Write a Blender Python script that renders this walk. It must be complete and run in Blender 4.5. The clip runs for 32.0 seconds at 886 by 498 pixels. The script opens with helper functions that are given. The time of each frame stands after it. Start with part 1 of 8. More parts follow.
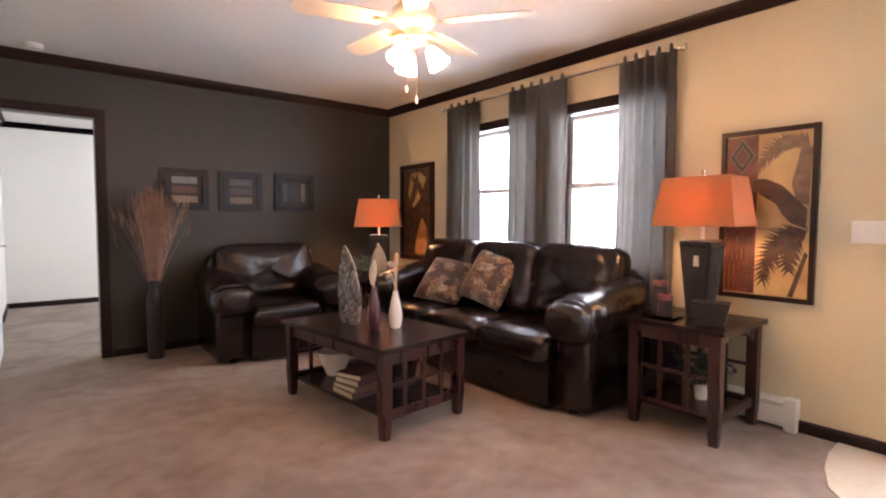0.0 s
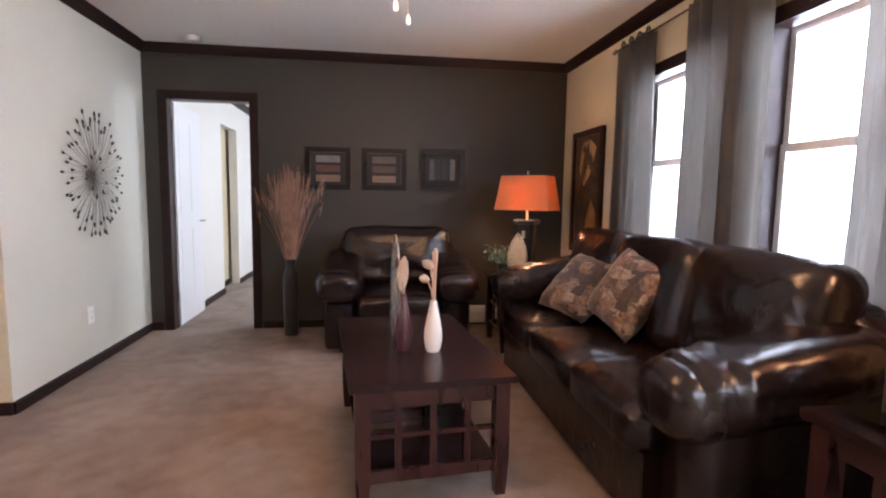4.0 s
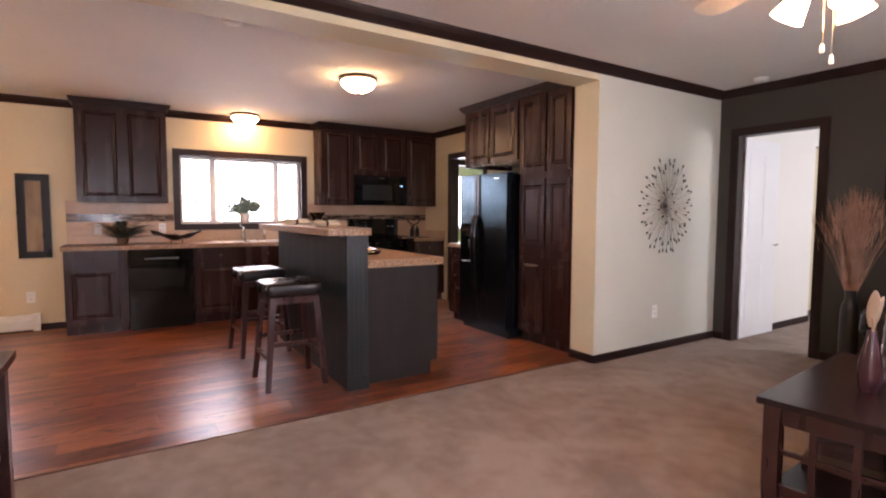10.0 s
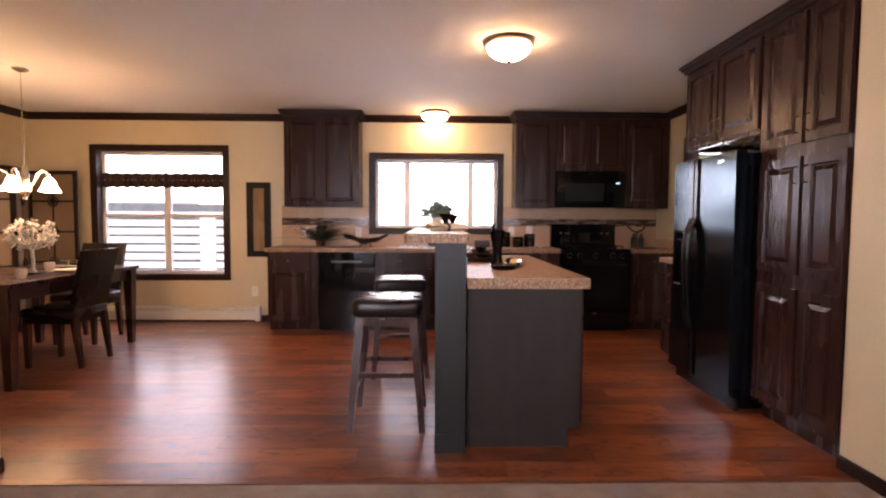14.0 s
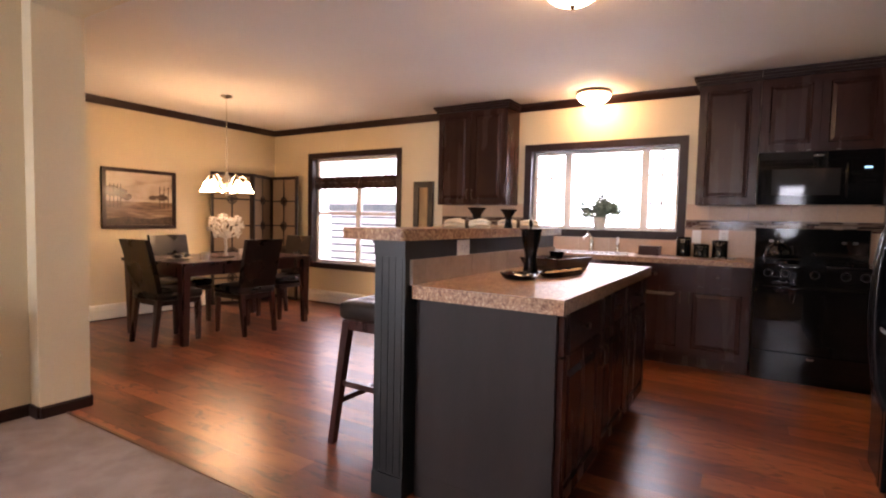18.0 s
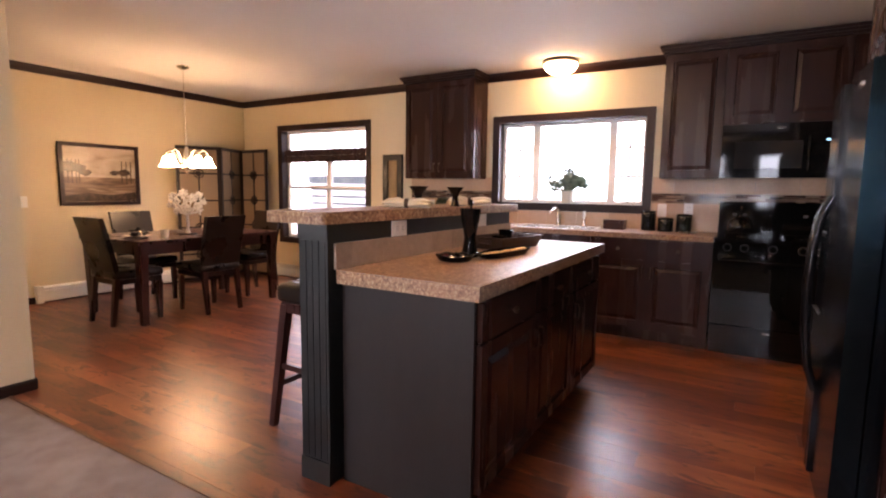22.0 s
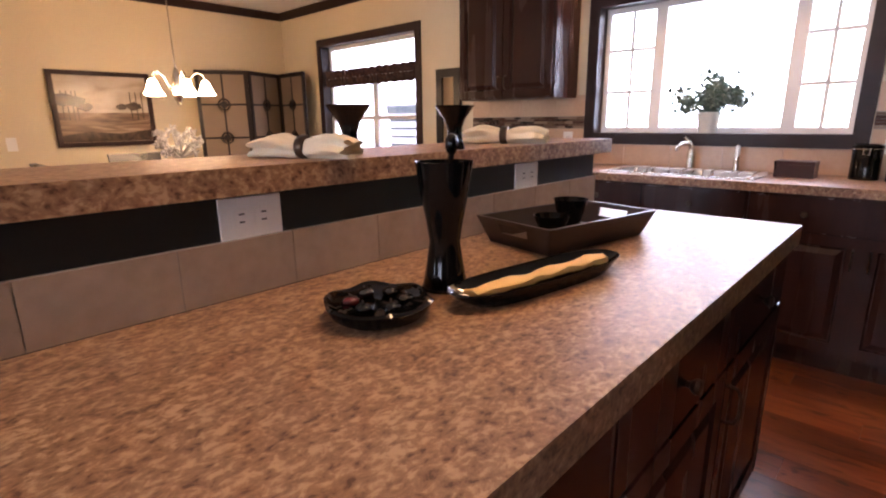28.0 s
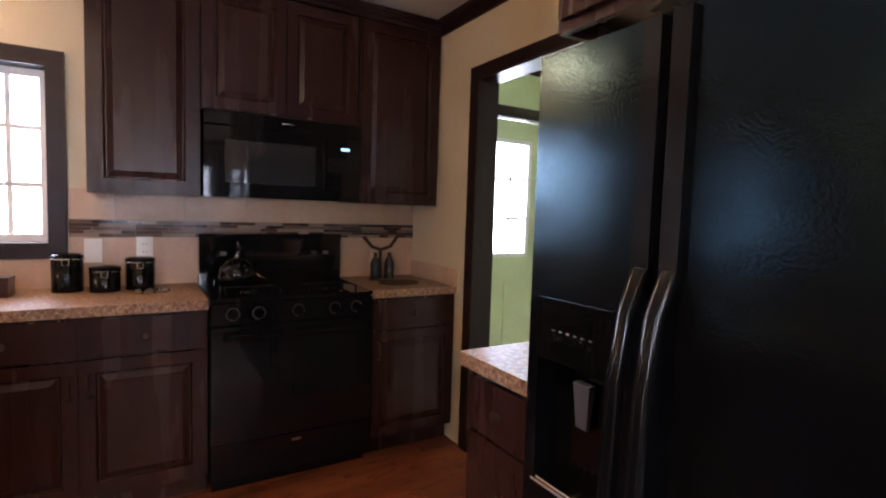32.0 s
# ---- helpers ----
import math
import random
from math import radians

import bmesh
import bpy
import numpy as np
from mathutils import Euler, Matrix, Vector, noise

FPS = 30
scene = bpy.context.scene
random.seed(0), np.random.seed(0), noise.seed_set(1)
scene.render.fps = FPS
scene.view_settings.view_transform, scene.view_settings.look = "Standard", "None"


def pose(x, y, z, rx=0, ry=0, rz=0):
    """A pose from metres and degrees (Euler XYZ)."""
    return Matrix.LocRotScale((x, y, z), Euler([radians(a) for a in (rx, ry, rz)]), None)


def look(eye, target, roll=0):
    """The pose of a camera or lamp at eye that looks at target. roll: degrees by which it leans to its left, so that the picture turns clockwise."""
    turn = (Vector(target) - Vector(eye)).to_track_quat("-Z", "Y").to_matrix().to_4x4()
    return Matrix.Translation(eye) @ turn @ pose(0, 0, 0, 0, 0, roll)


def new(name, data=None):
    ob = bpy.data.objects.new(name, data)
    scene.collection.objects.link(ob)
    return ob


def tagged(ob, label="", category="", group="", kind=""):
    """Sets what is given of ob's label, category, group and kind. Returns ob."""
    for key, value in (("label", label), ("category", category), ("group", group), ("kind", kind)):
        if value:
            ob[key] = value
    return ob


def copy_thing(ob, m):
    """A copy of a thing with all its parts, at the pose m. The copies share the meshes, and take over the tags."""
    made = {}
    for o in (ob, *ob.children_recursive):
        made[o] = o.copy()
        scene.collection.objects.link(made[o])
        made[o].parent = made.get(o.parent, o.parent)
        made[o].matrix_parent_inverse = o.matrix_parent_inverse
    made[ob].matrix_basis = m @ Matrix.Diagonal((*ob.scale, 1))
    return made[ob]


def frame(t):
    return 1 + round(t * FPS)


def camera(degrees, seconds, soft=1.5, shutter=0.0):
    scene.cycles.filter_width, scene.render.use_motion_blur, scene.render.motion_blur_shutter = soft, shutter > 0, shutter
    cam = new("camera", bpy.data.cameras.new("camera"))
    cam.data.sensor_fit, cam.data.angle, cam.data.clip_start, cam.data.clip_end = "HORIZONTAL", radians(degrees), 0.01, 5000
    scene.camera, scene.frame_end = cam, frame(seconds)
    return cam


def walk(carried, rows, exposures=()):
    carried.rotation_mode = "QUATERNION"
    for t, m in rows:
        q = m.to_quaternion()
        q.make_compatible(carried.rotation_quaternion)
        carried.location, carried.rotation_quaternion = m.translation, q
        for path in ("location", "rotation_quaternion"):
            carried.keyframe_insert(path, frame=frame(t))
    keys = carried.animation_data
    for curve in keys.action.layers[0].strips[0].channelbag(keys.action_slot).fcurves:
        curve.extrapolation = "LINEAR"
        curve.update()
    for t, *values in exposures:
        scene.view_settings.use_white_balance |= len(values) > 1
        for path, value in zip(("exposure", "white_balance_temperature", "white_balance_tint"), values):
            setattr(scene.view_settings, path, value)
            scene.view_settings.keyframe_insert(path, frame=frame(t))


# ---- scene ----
cam = camera(82.1, 32.0, soft=2.1)
PATH = [
    (0, (0.379, 0.343, 1.158), (1.631, 1.898, 1.049), 0.2),
    (0.5, (0.553, 0.4, 1.161), (1.771, 1.982, 1.04), 0.2),
    (1, (0.734, 0.469, 1.165), (1.921, 2.073, 1.037), 0.6),
    (1.5, (0.939, 0.528, 1.174), (2.063, 2.176, 1.04), 0.9),
    (2, (1.123, 0.592, 1.17), (2.155, 2.3, 1.041), 1.0),
    (2.5, (1.283, 0.625, 1.186), (2.183, 2.406, 1.051), 1.1),
    (4.5, (1.987, 0.741, 1.186), (2.02, 2.73, 0.98), 0.9),
    (5, (2.132, 0.726, 1.202), (1.897, 2.702, 1.003), 1.2),
    (5.5, (2.286, 0.709, 1.209), (1.75, 2.628, 1.03), 1.2),
    (6, (2.389, 0.655, 1.212), (1.592, 2.481, 1.039), 1.2),
    (6.5, (2.486, 0.592, 1.216), (1.478, 2.311, 1.04), 0.6),
    (7, (2.605, 0.514, 1.224), (1.43, 2.123, 1.054), -0.2),
    (7.5, (2.713, 0.45, 1.231), (1.396, 1.947, 1.074), -0.4),
    (8, (2.788, 0.397, 1.238), (1.35, 1.781, 1.094), -0.1),
    (8.5, (2.829, 0.361, 1.234), (1.294, 1.638, 1.104), 0.7),
    (9, (2.848, 0.318, 1.23), (1.239, 1.499, 1.112), 1.3),
    (9.5, (2.819, 0.318, 1.233), (1.166, 1.438, 1.114), 0.8),
    (10, (2.776, 0.37, 1.231), (1.09, 1.438, 1.096), 0.2),
    (10.5, (2.788, 0.443, 1.218), (1.057, 1.434, 1.066), 0.0),
    (11, (2.738, 0.584, 1.224), (0.941, 1.448, 1.076), 0.1),
    (11.5, (2.625, 0.741, 1.226), (0.765, 1.467, 1.11), 0.4),
    (12, (2.516, 0.878, 1.233), (0.611, 1.48, 1.141), 0.7),
    (12.5, (2.416, 1.029, 1.242), (0.481, 1.523, 1.15), 0.5),
    (13, (2.294, 1.25, 1.216), (0.329, 1.615, 1.125), 0.2),
    (13.5, (2.172, 1.467, 1.206), (0.185, 1.675, 1.105), 0.0),
    (14, (2.066, 1.656, 1.199), (0.07, 1.696, 1.088), 0.3),
    (14.5, (1.946, 1.832, 1.198), (-0.047, 1.707, 1.082), 0.6),
    (15, (1.783, 2.005, 1.181), (-0.194, 1.721, 1.074), 0.9),
    (15.5, (1.636, 2.135, 1.198), (-0.317, 1.716, 1.098), 0.7),
    (17.5, (1.122, 2.847, 1.162), (-0.654, 1.931, 1.068), 0.6),
    (18, (1.173, 3.018, 1.171), (-0.534, 1.981, 1.06), 1.2),
    (18.5, (1.215, 3.219, 1.181), (-0.436, 2.096, 1.063), 1.0),
    (19, (1.227, 3.392, 1.176), (-0.387, 2.218, 1.056), 0.6),
    (19.5, (1.252, 3.477, 1.157), (-0.355, 2.292, 1.038), 1.2),
    (20, (1.257, 3.504, 1.154), (-0.355, 2.327, 1.027), 1.4),
    (20.5, (1.218, 3.474, 1.167), (-0.403, 2.311, 1.024), 1.1),
    (21, (1.163, 3.415, 1.193), (-0.475, 2.28, 1.02), 0.9),
    (21.5, (1.075, 3.319, 1.217), (-0.597, 2.242, 1.012), 0.8),
    (22, (0.975, 3.218, 1.225), (-0.737, 2.21, 0.996), 0.8),
    (22.5, (0.854, 3.099, 1.222), (-0.893, 2.157, 0.975), 0.7),
    (23, (0.751, 2.971, 1.232), (-1.034, 2.109, 0.963), 0.5),
    (23.5, (0.67, 2.85, 1.25), (-1.14, 2.059, 0.938), -0.0),
    (24, (0.55, 2.758, 1.237), (-1.258, 1.983, 0.875), -0.8),
    (24.5, (0.393, 2.696, 1.23), (-1.383, 1.873, 0.822), -1.5),
    (25, (0.246, 2.651, 1.226), (-1.479, 1.732, 0.803), -1.6),
    (25.5, (0.091, 2.631, 1.222), (-1.559, 1.584, 0.798), -1.6),
    (27.5, (-0.476, 2.678, 1.192), (-1.919, 1.388, 0.69), -0.5),
    (28, (-0.557, 2.694, 1.209), (-1.974, 1.371, 0.718), -0.7),
    (28.5, (-0.604, 2.738, 1.227), (-2.056, 1.443, 0.763), -0.8),
    (29, (-0.64, 2.767, 1.246), (-2.238, 1.64, 0.824), -0.1),
    (29.5, (-0.74, 2.694, 1.258), (-2.542, 1.903, 0.9), 0.7),
    (30, (-0.745, 2.695, 1.285), (-2.684, 2.287, 1.002), 0.7),
    (30.5, (-0.813, 2.663, 1.286), (-2.804, 2.664, 1.094), -0.7),
    (31, (-0.867, 2.71, 1.28), (-2.834, 3.047, 1.154), -1.8),
    (31.5, (-0.923, 2.748, 1.288), (-2.799, 3.433, 1.171), 0.3),
    (32, (-0.992, 2.781, 1.306), (-2.706, 3.804, 1.167), 1.8),
]
walk(cam, [(t, look(eye, target, roll)) for t, eye, target, roll in PATH], [(0, 0.54, 7180, 38), (3, 0.48, 6820, 37), (5, 0.44, 6650, 36), (6.5, 0.31, 7000, 38), (10, 0.23, 7450, 44), (14, 0.20, 7650, 44), (18, 0.33, 7480, 42), (22, 0.36, 7300, 42), (26, 0.27, 6800, 41), (30, 0.40, 6600, 39), (32, 0.35, 6650, 37)])

# ---- world, light, exposure ----
world = bpy.data.worlds.new("world")
scene.world = world
world.use_nodes = True
wn = world.node_tree
sky = wn.nodes.new("ShaderNodeTexSky")
sky.sky_type = "NISHITA"
sky.sun_disc = False
sky.sun_elevation = radians(63)
sky.sun_rotation = radians(127)
wn.links.new(sky.outputs["Color"], wn.nodes["Background"].inputs["Color"])
wn.nodes["Background"].inputs["Strength"].default_value = 0.15

sun = new("sun", bpy.data.lights.new("sun", "SUN"))
sun.data.energy, sun.data.angle, sun.data.color = 4.0, radians(12), (1.0, 0.97, 0.92)
sun.matrix_world = look((8, -6, 20), (0, 0, 0))

DAY = (0.64, 0.87, 0.97)


def window_light(name, eye, target, w, h, watts):
    lamp = new(name, bpy.data.lights.new(name, "AREA"))
    lamp.data.shape, lamp.data.size, lamp.data.size_y = "RECTANGLE", w, h
    lamp.data.energy, lamp.data.color = watts, DAY
    lamp.matrix_world = look(eye, target)
    return lamp


# plain bright winter sky outside the windows
def sky_backdrop(name, x):
    me = bpy.data.meshes.new(name)
    me.from_pydata([(x, -40, -0.6), (x, 40, -0.6), (x, 40, 26), (x, -40, 26)], [], [(0, 1, 2, 3)])
    m = bpy.data.materials.new(name)
    m.use_nodes = True
    b = m.node_tree.nodes["Principled BSDF"]
    b.inputs["Base Color"].default_value = (0.8, 0.8, 0.8, 1)
    b.inputs["Emission Color"].default_value, b.inputs["Emission Strength"].default_value = (0.72, 0.87, 1.0, 1), 4.2
    me.materials.append(m)
    tagged(new(name, me), "plain bright overcast sky", "sky", kind="structure")


sky_backdrop("backdrop_west", -24)
sky_backdrop("backdrop_east", 24)

# sky light that enters by each window; the front door and bedroom lamps are added
window_light("daylight_living_a", (3.92, 3.58, 1.55), (2.0, 3.58, 0.75), 0.95, 1.35, 74)
window_light("daylight_living_b", (3.92, 2.42, 1.55), (2.0, 2.42, 0.75), 0.95, 1.35, 74)
window_light("daylight_kitchen", (-4.30, 1.70, 1.62), (-2.4, 1.70, 0.85), 1.75, 1.15, 75)
window_light("daylight_dining", (-4.75, -1.53, 2.75), (-2.9, -1.53, 0.6), 1.6, 1.2, 160)
# lamp added at the assumed front door to brighten the entry floor
window_light("daylight_assumed_door", (3.92, 0.02, 1.25), (2.2, 0.7, 0.2), 0.8, 1.7, 80)
# no bedroom window is built; this lamp inside the room brightens it
window_light("bedroom_fill", (3.5, 7.4, 1.6), (0, 7.4, 1.0), 1.4, 1.3, 74)
window_light("daylight_utility", (-4.32, 5.08, 1.55), (-2, 5.0, 1.0), 0.75, 1.0, 160)

# ---- materials ----


def material(name):
    m = bpy.data.materials.new(name)
    m.use_nodes = True
    nt = m.node_tree
    return m, nt, nt.nodes["Principled BSDF"]


def surf(name, c1, c2, rough=0.5, scale=3.0, fine=60.0, bump=0.15, metal=0.0, coat=0.0, stretch=(1, 1, 1), rvar=0.1, spec=0.5, dist=0.01, piece=0.0):
    """A surface of two colours mixed by a coarse and a fine noise, with fine relief; piece: how far single pieces differ."""
    m, nt, b = material(name)
    N, L = nt.nodes, nt.links
    tc = N.new("ShaderNodeTexCoord")
    mp = N.new("ShaderNodeMapping")
    mp.inputs["Scale"].default_value = stretch
    L.new(tc.outputs["Object"], mp.inputs["Vector"])
    vec = mp.outputs["Vector"]
    if piece:
        oi = N.new("ShaderNodeObjectInfo")
        add = N.new("ShaderNodeVectorMath")
        add.operation = "MULTIPLY_ADD"
        cmb = N.new("ShaderNodeCombineXYZ")
        for k in range(3):
            L.new(oi.outputs["Random"], cmb.inputs[k])
        L.new(cmb.outputs[0], add.inputs[0])
        add.inputs[1].default_value = (37, 53, 71)
        L.new(vec, add.inputs[2])
        vec = add.outputs[0]
    n1, n2 = N.new("ShaderNodeTexNoise"), N.new("ShaderNodeTexNoise")
    n1.inputs["Scale"].default_value, n1.inputs["Detail"].default_value = scale, 5
    n2.inputs["Scale"].default_value, n2.inputs["Detail"].default_value = fine, 3
    L.new(vec, n1.inputs["Vector"])
    L.new(vec, n2.inputs["Vector"])
    mix = N.new("ShaderNodeMath")
    mix.operation = "MULTIPLY_ADD"
    mix.inputs[1].default_value = 0.35
    L.new(n2.outputs["Fac"], mix.inputs[0])
    half = N.new("ShaderNodeMath")
    half.operation = "MULTIPLY"
    half.inputs[1].default_value = 0.65
    L.new(n1.outputs["Fac"], half.inputs[0])
    L.new(half.outputs[0], mix.inputs[2])
    fac = mix.outputs[0]
    if piece:
        pm = N.new("ShaderNodeMath")
        pm.operation = "MULTIPLY_ADD"
        pm.inputs[1].default_value = piece
        off = N.new("ShaderNodeMath")
        off.operation = "SUBTRACT"
        off.inputs[1].default_value = piece / 2
        L.new(oi.outputs["Random"], pm.inputs[0])
        L.new(fac, off.inputs[0])
        L.new(off.outputs[0], pm.inputs[2])
        fac = pm.outputs[0]
    ramp = N.new("ShaderNodeValToRGB")
    ramp.color_ramp.elements[0].position, ramp.color_ramp.elements[1].position = 0.3, 0.7
    ramp.color_ramp.elements[0].color, ramp.color_ramp.elements[1].color = (*c1, 1), (*c2, 1)
    L.new(fac, ramp.inputs["Fac"])
    L.new(ramp.outputs["Color"], b.inputs["Base Color"])
    rr = N.new("ShaderNodeMapRange")
    rr.inputs["To Min"].default_value, rr.inputs["To Max"].default_value = max(0.02, rough - rvar), min(1, rough + rvar)
    L.new(n1.outputs["Fac"], rr.inputs["Value"])
    L.new(rr.outputs["Result"], b.inputs["Roughness"])
    b.inputs["Metallic"].default_value = metal
    b.inputs["Coat Weight"].default_value = coat
    b.inputs["Coat Roughness"].default_value = 0.15
    b.inputs["Specular IOR Level"].default_value = spec
    if bump:
        bp = N.new("ShaderNodeBump")
        bp.inputs["Strength"].default_value, bp.inputs["Distance"].default_value = bump, dist
        L.new(n2.outputs["Fac"], bp.inputs["Height"])
        L.new(bp.outputs["Normal"], b.inputs["Normal"])
    return m


def glow(name, color, strength, base=(0.8, 0.8, 0.8)):
    m, nt, b = material(name)
    b.inputs["Base Color"].default_value = (*base, 1)
    b.inputs["Emission Color"].default_value = (*color, 1)
    b.inputs["Emission Strength"].default_value = strength
    b.inputs["Roughness"].default_value = 0.3
    return m


CREAM = surf("cream_paint", (0.60, 0.50, 0.325), (0.66, 0.55, 0.365), 0.55, 1.5, 90, 0.12, dist=0.004)
CHARCOAL = surf("charcoal_paint", (0.032, 0.027, 0.021), (0.040, 0.034, 0.027), 0.5, 1.5, 90, 0.12, dist=0.004)
WHITEWALL = surf("white_wall_paint", (0.74, 0.71, 0.65), (0.8, 0.77, 0.71), 0.6, 1.5, 90, 0.1, dist=0.004)
PALEWALL = surf("pale_wall_tone", (0.54, 0.525, 0.44), (0.59, 0.575, 0.485), 0.55, 1.5, 90, 0.12, dist=0.004)
GREENWALL = surf("green_wall_paint", (0.52, 0.60, 0.34), (0.57, 0.65, 0.38), 0.55, 1.5, 90, 0.1, dist=0.004)
CEIL = surf("ceiling_texture_paint", (0.67, 0.64, 0.60), (0.74, 0.705, 0.665), 0.8, 1.2, 140, 0.5, dist=0.006)
ESPRESSO = surf("espresso_wood", (0.0225, 0.0078, 0.0060), (0.039, 0.0140, 0.0104), 0.27, 2.2, 30, 0.0, stretch=(5, 5, 0.6), rvar=0.03, spec=0.24, dist=0.003)
ESPRESSO_H = surf("espresso_wood_trim", (0.013, 0.005, 0.0045), (0.026, 0.010, 0.008), 0.40, 2.0, 30, 0.08, stretch=(1, 1, 6), spec=0.25, dist=0.003)
PAINTWOOD = surf("grey_brown_panel", (0.0165, 0.0122, 0.0115), (0.025, 0.0185, 0.0172), 0.5, 2.2, 50, 0.15, spec=0.22, stretch=(6, 6, 0.8), dist=0.003)
POSTPAINT = surf("dark_slate_wood", (0.0058, 0.0071, 0.0078), (0.0082, 0.0099, 0.0105), 0.4, 2.2, 50, 0.1, stretch=(6, 6, 0.8), dist=0.003)
MAHOGANY = surf("mahogany_wood", (0.027, 0.0066, 0.0056), (0.045, 0.0118, 0.0092), 0.28, 2.0, 18, 0.0, stretch=(7, 7, 1), coat=0.25, rvar=0.04)
TABLEWOOD = surf("dark_cherry_wood", (0.0142, 0.0055, 0.0053), (0.0185, 0.0070, 0.0066), 0.25, 2.4, 25, 0.0, stretch=(8, 1.5, 8), rvar=0.04, spec=0.4)


def leather_material():
    """Dark brown leather: fine grain, and soft creases that break up the highlights."""
    m = surf("brown_leather", (0.0062, 0.0032, 0.0033), (0.0150, 0.0070, 0.0062), 0.25, 4, 150, 0.10, rvar=0.06, spec=0.50, dist=0.003)
    nt = m.node_tree
    N, L = nt.nodes, nt.links
    b, tc = N["Principled BSDF"], N["Texture Coordinate"]
    n = N.new("ShaderNodeTexNoise")
    n.inputs["Scale"].default_value, n.inputs["Detail"].default_value, n.inputs["Distortion"].default_value = 10, 5, 1.0
    L.new(tc.outputs["Object"], n.inputs["Vector"])
    bp = N.new("ShaderNodeBump")
    bp.inputs["Strength"].default_value, bp.inputs["Distance"].default_value = 0.36, 0.020
    L.new(n.outputs["Fac"], bp.inputs["Height"])
    L.new(bp.outputs["Normal"], N["Bump"].inputs["Normal"])
    return m


LEATHER = leather_material()
BLACKLEATHER = surf("black_vinyl", (0.007, 0.0045, 0.004), (0.013, 0.008, 0.0065), 0.28, 4, 90, 0.2, spec=0.4, dist=0.003)
BLACK = surf("black_enamel", (0.003, 0.003, 0.003), (0.005, 0.005, 0.005), 0.05, 4, 300, 0.0, rvar=0.02, spec=0.28)
BLACKTEX = surf("black_pebbled_enamel", (0.003, 0.003, 0.0035), (0.005, 0.005, 0.006), 0.13, 6, 150, 0.38, rvar=0.03, spec=0.42, dist=0.0010)
# blue of the reflected window daylight is put into the specular tint
BLACKTEX.node_tree.nodes["Principled BSDF"].inputs["Specular Tint"].default_value = (0.26, 0.74, 1.0, 1)
SMOKEGLASS = surf("smoked_glass", (0.016, 0.016, 0.017), (0.022, 0.022, 0.023), 0.035, 4, 100, 0.0, rvar=0.015)
HANDLEGREY = surf("dark_grey_plastic", (0.004, 0.004, 0.0045), (0.007, 0.007, 0.0075), 0.17, 8, 120, 0.0, spec=0.30)
BLACKGLASS = surf("black_glass", (0.004, 0.004, 0.004), (0.006, 0.006, 0.006), 0.03, 4, 100, 0.0, rvar=0.015, spec=0.30)
GREYPLASTIC = surf("grey_plastic", (0.05, 0.05, 0.052), (0.07, 0.07, 0.072), 0.4, 8, 120, 0.1, dist=0.002)
STEEL = surf("brushed_steel", (0.55, 0.54, 0.52), (0.68, 0.67, 0.65), 0.28, 4, 90, 0.06, metal=1.0, stretch=(1, 8, 1), dist=0.002)
NICKEL = surf("nickel", (0.60, 0.57, 0.52), (0.70, 0.67, 0.62), 0.25, 6, 100, 0.0, metal=1.0)
BRONZE = surf("bronze", (0.05, 0.032, 0.022), (0.09, 0.06, 0.04), 0.4, 8, 100, 0.05, metal=0.8)
WHITEPLASTIC = surf("white_plastic", (0.74, 0.72, 0.68), (0.8, 0.78, 0.74), 0.35, 5, 90, 0.0)
WHITEMETAL = surf("white_enamelled_metal", (0.68, 0.66, 0.60), (0.75, 0.73, 0.67), 0.4, 3, 90, 0.03)
VINYL = surf("window_vinyl", (0.78, 0.76, 0.74), (0.84, 0.82, 0.80), 0.4, 4, 90, 0.0)
DRYGRASS = surf("dried_grass", (0.22, 0.10, 0.065), (0.52, 0.31, 0.215), 0.8, 12, 90, 0.2)
LEAF = surf("green_leaf", (0.07, 0.125, 0.085), (0.19, 0.27, 0.18), 0.45, 20, 90, 0.1)
WINDOWLEAF = surf("blue_green_leaf", (0.085, 0.145, 0.115), (0.24, 0.32, 0.26), 0.45, 20, 90, 0.1)
FERN = surf("dark_fern", (0.010, 0.022, 0.010), (0.026, 0.045, 0.020), 0.5, 20, 90, 0.1)
CERAMIC = surf("white_ceramic", (0.68, 0.62, 0.55), (0.78, 0.72, 0.64), 0.25, 5, 60, 0.05, coat=0.3)
PLUM = surf("plum_ceramic", (0.045, 0.015, 0.020), (0.075, 0.025, 0.03), 0.25, 5, 60, 0.03, coat=0.3)
LINEN = surf("cream_linen", (0.58, 0.49, 0.34), (0.70, 0.61, 0.45), 0.85, 8, 200, 0.4, dist=0.002)
SILVER = surf("silver_leaf_metal", (0.30, 0.27, 0.24), (0.55, 0.50, 0.45), 0.35, 14, 60, 0.3, metal=0.9, dist=0.004)
TILE = surf("beige_wall_tile", (0.46, 0.29, 0.18), (0.56, 0.37, 0.24), 0.35, 5, 40, 0.06, piece=0.25, dist=0.002)
TILEG = surf("taupe_wall_tile", (0.26, 0.185, 0.135), (0.40, 0.295, 0.22), 0.35, 7, 40, 0.06, piece=0.25, dist=0.002)
GROUT = surf("grout", (0.28, 0.24, 0.20), (0.33, 0.29, 0.24), 0.9, 20, 200, 0.2)
SIDING = surf("white_siding", (0.74, 0.75, 0.76), (0.80, 0.81, 0.82), 0.6, 2, 60, 0.05)
SHADOWGREY = surf("shade_grey", (0.10, 0.13, 0.14), (0.14, 0.175, 0.185), 0.7, 2, 60, 0.05)
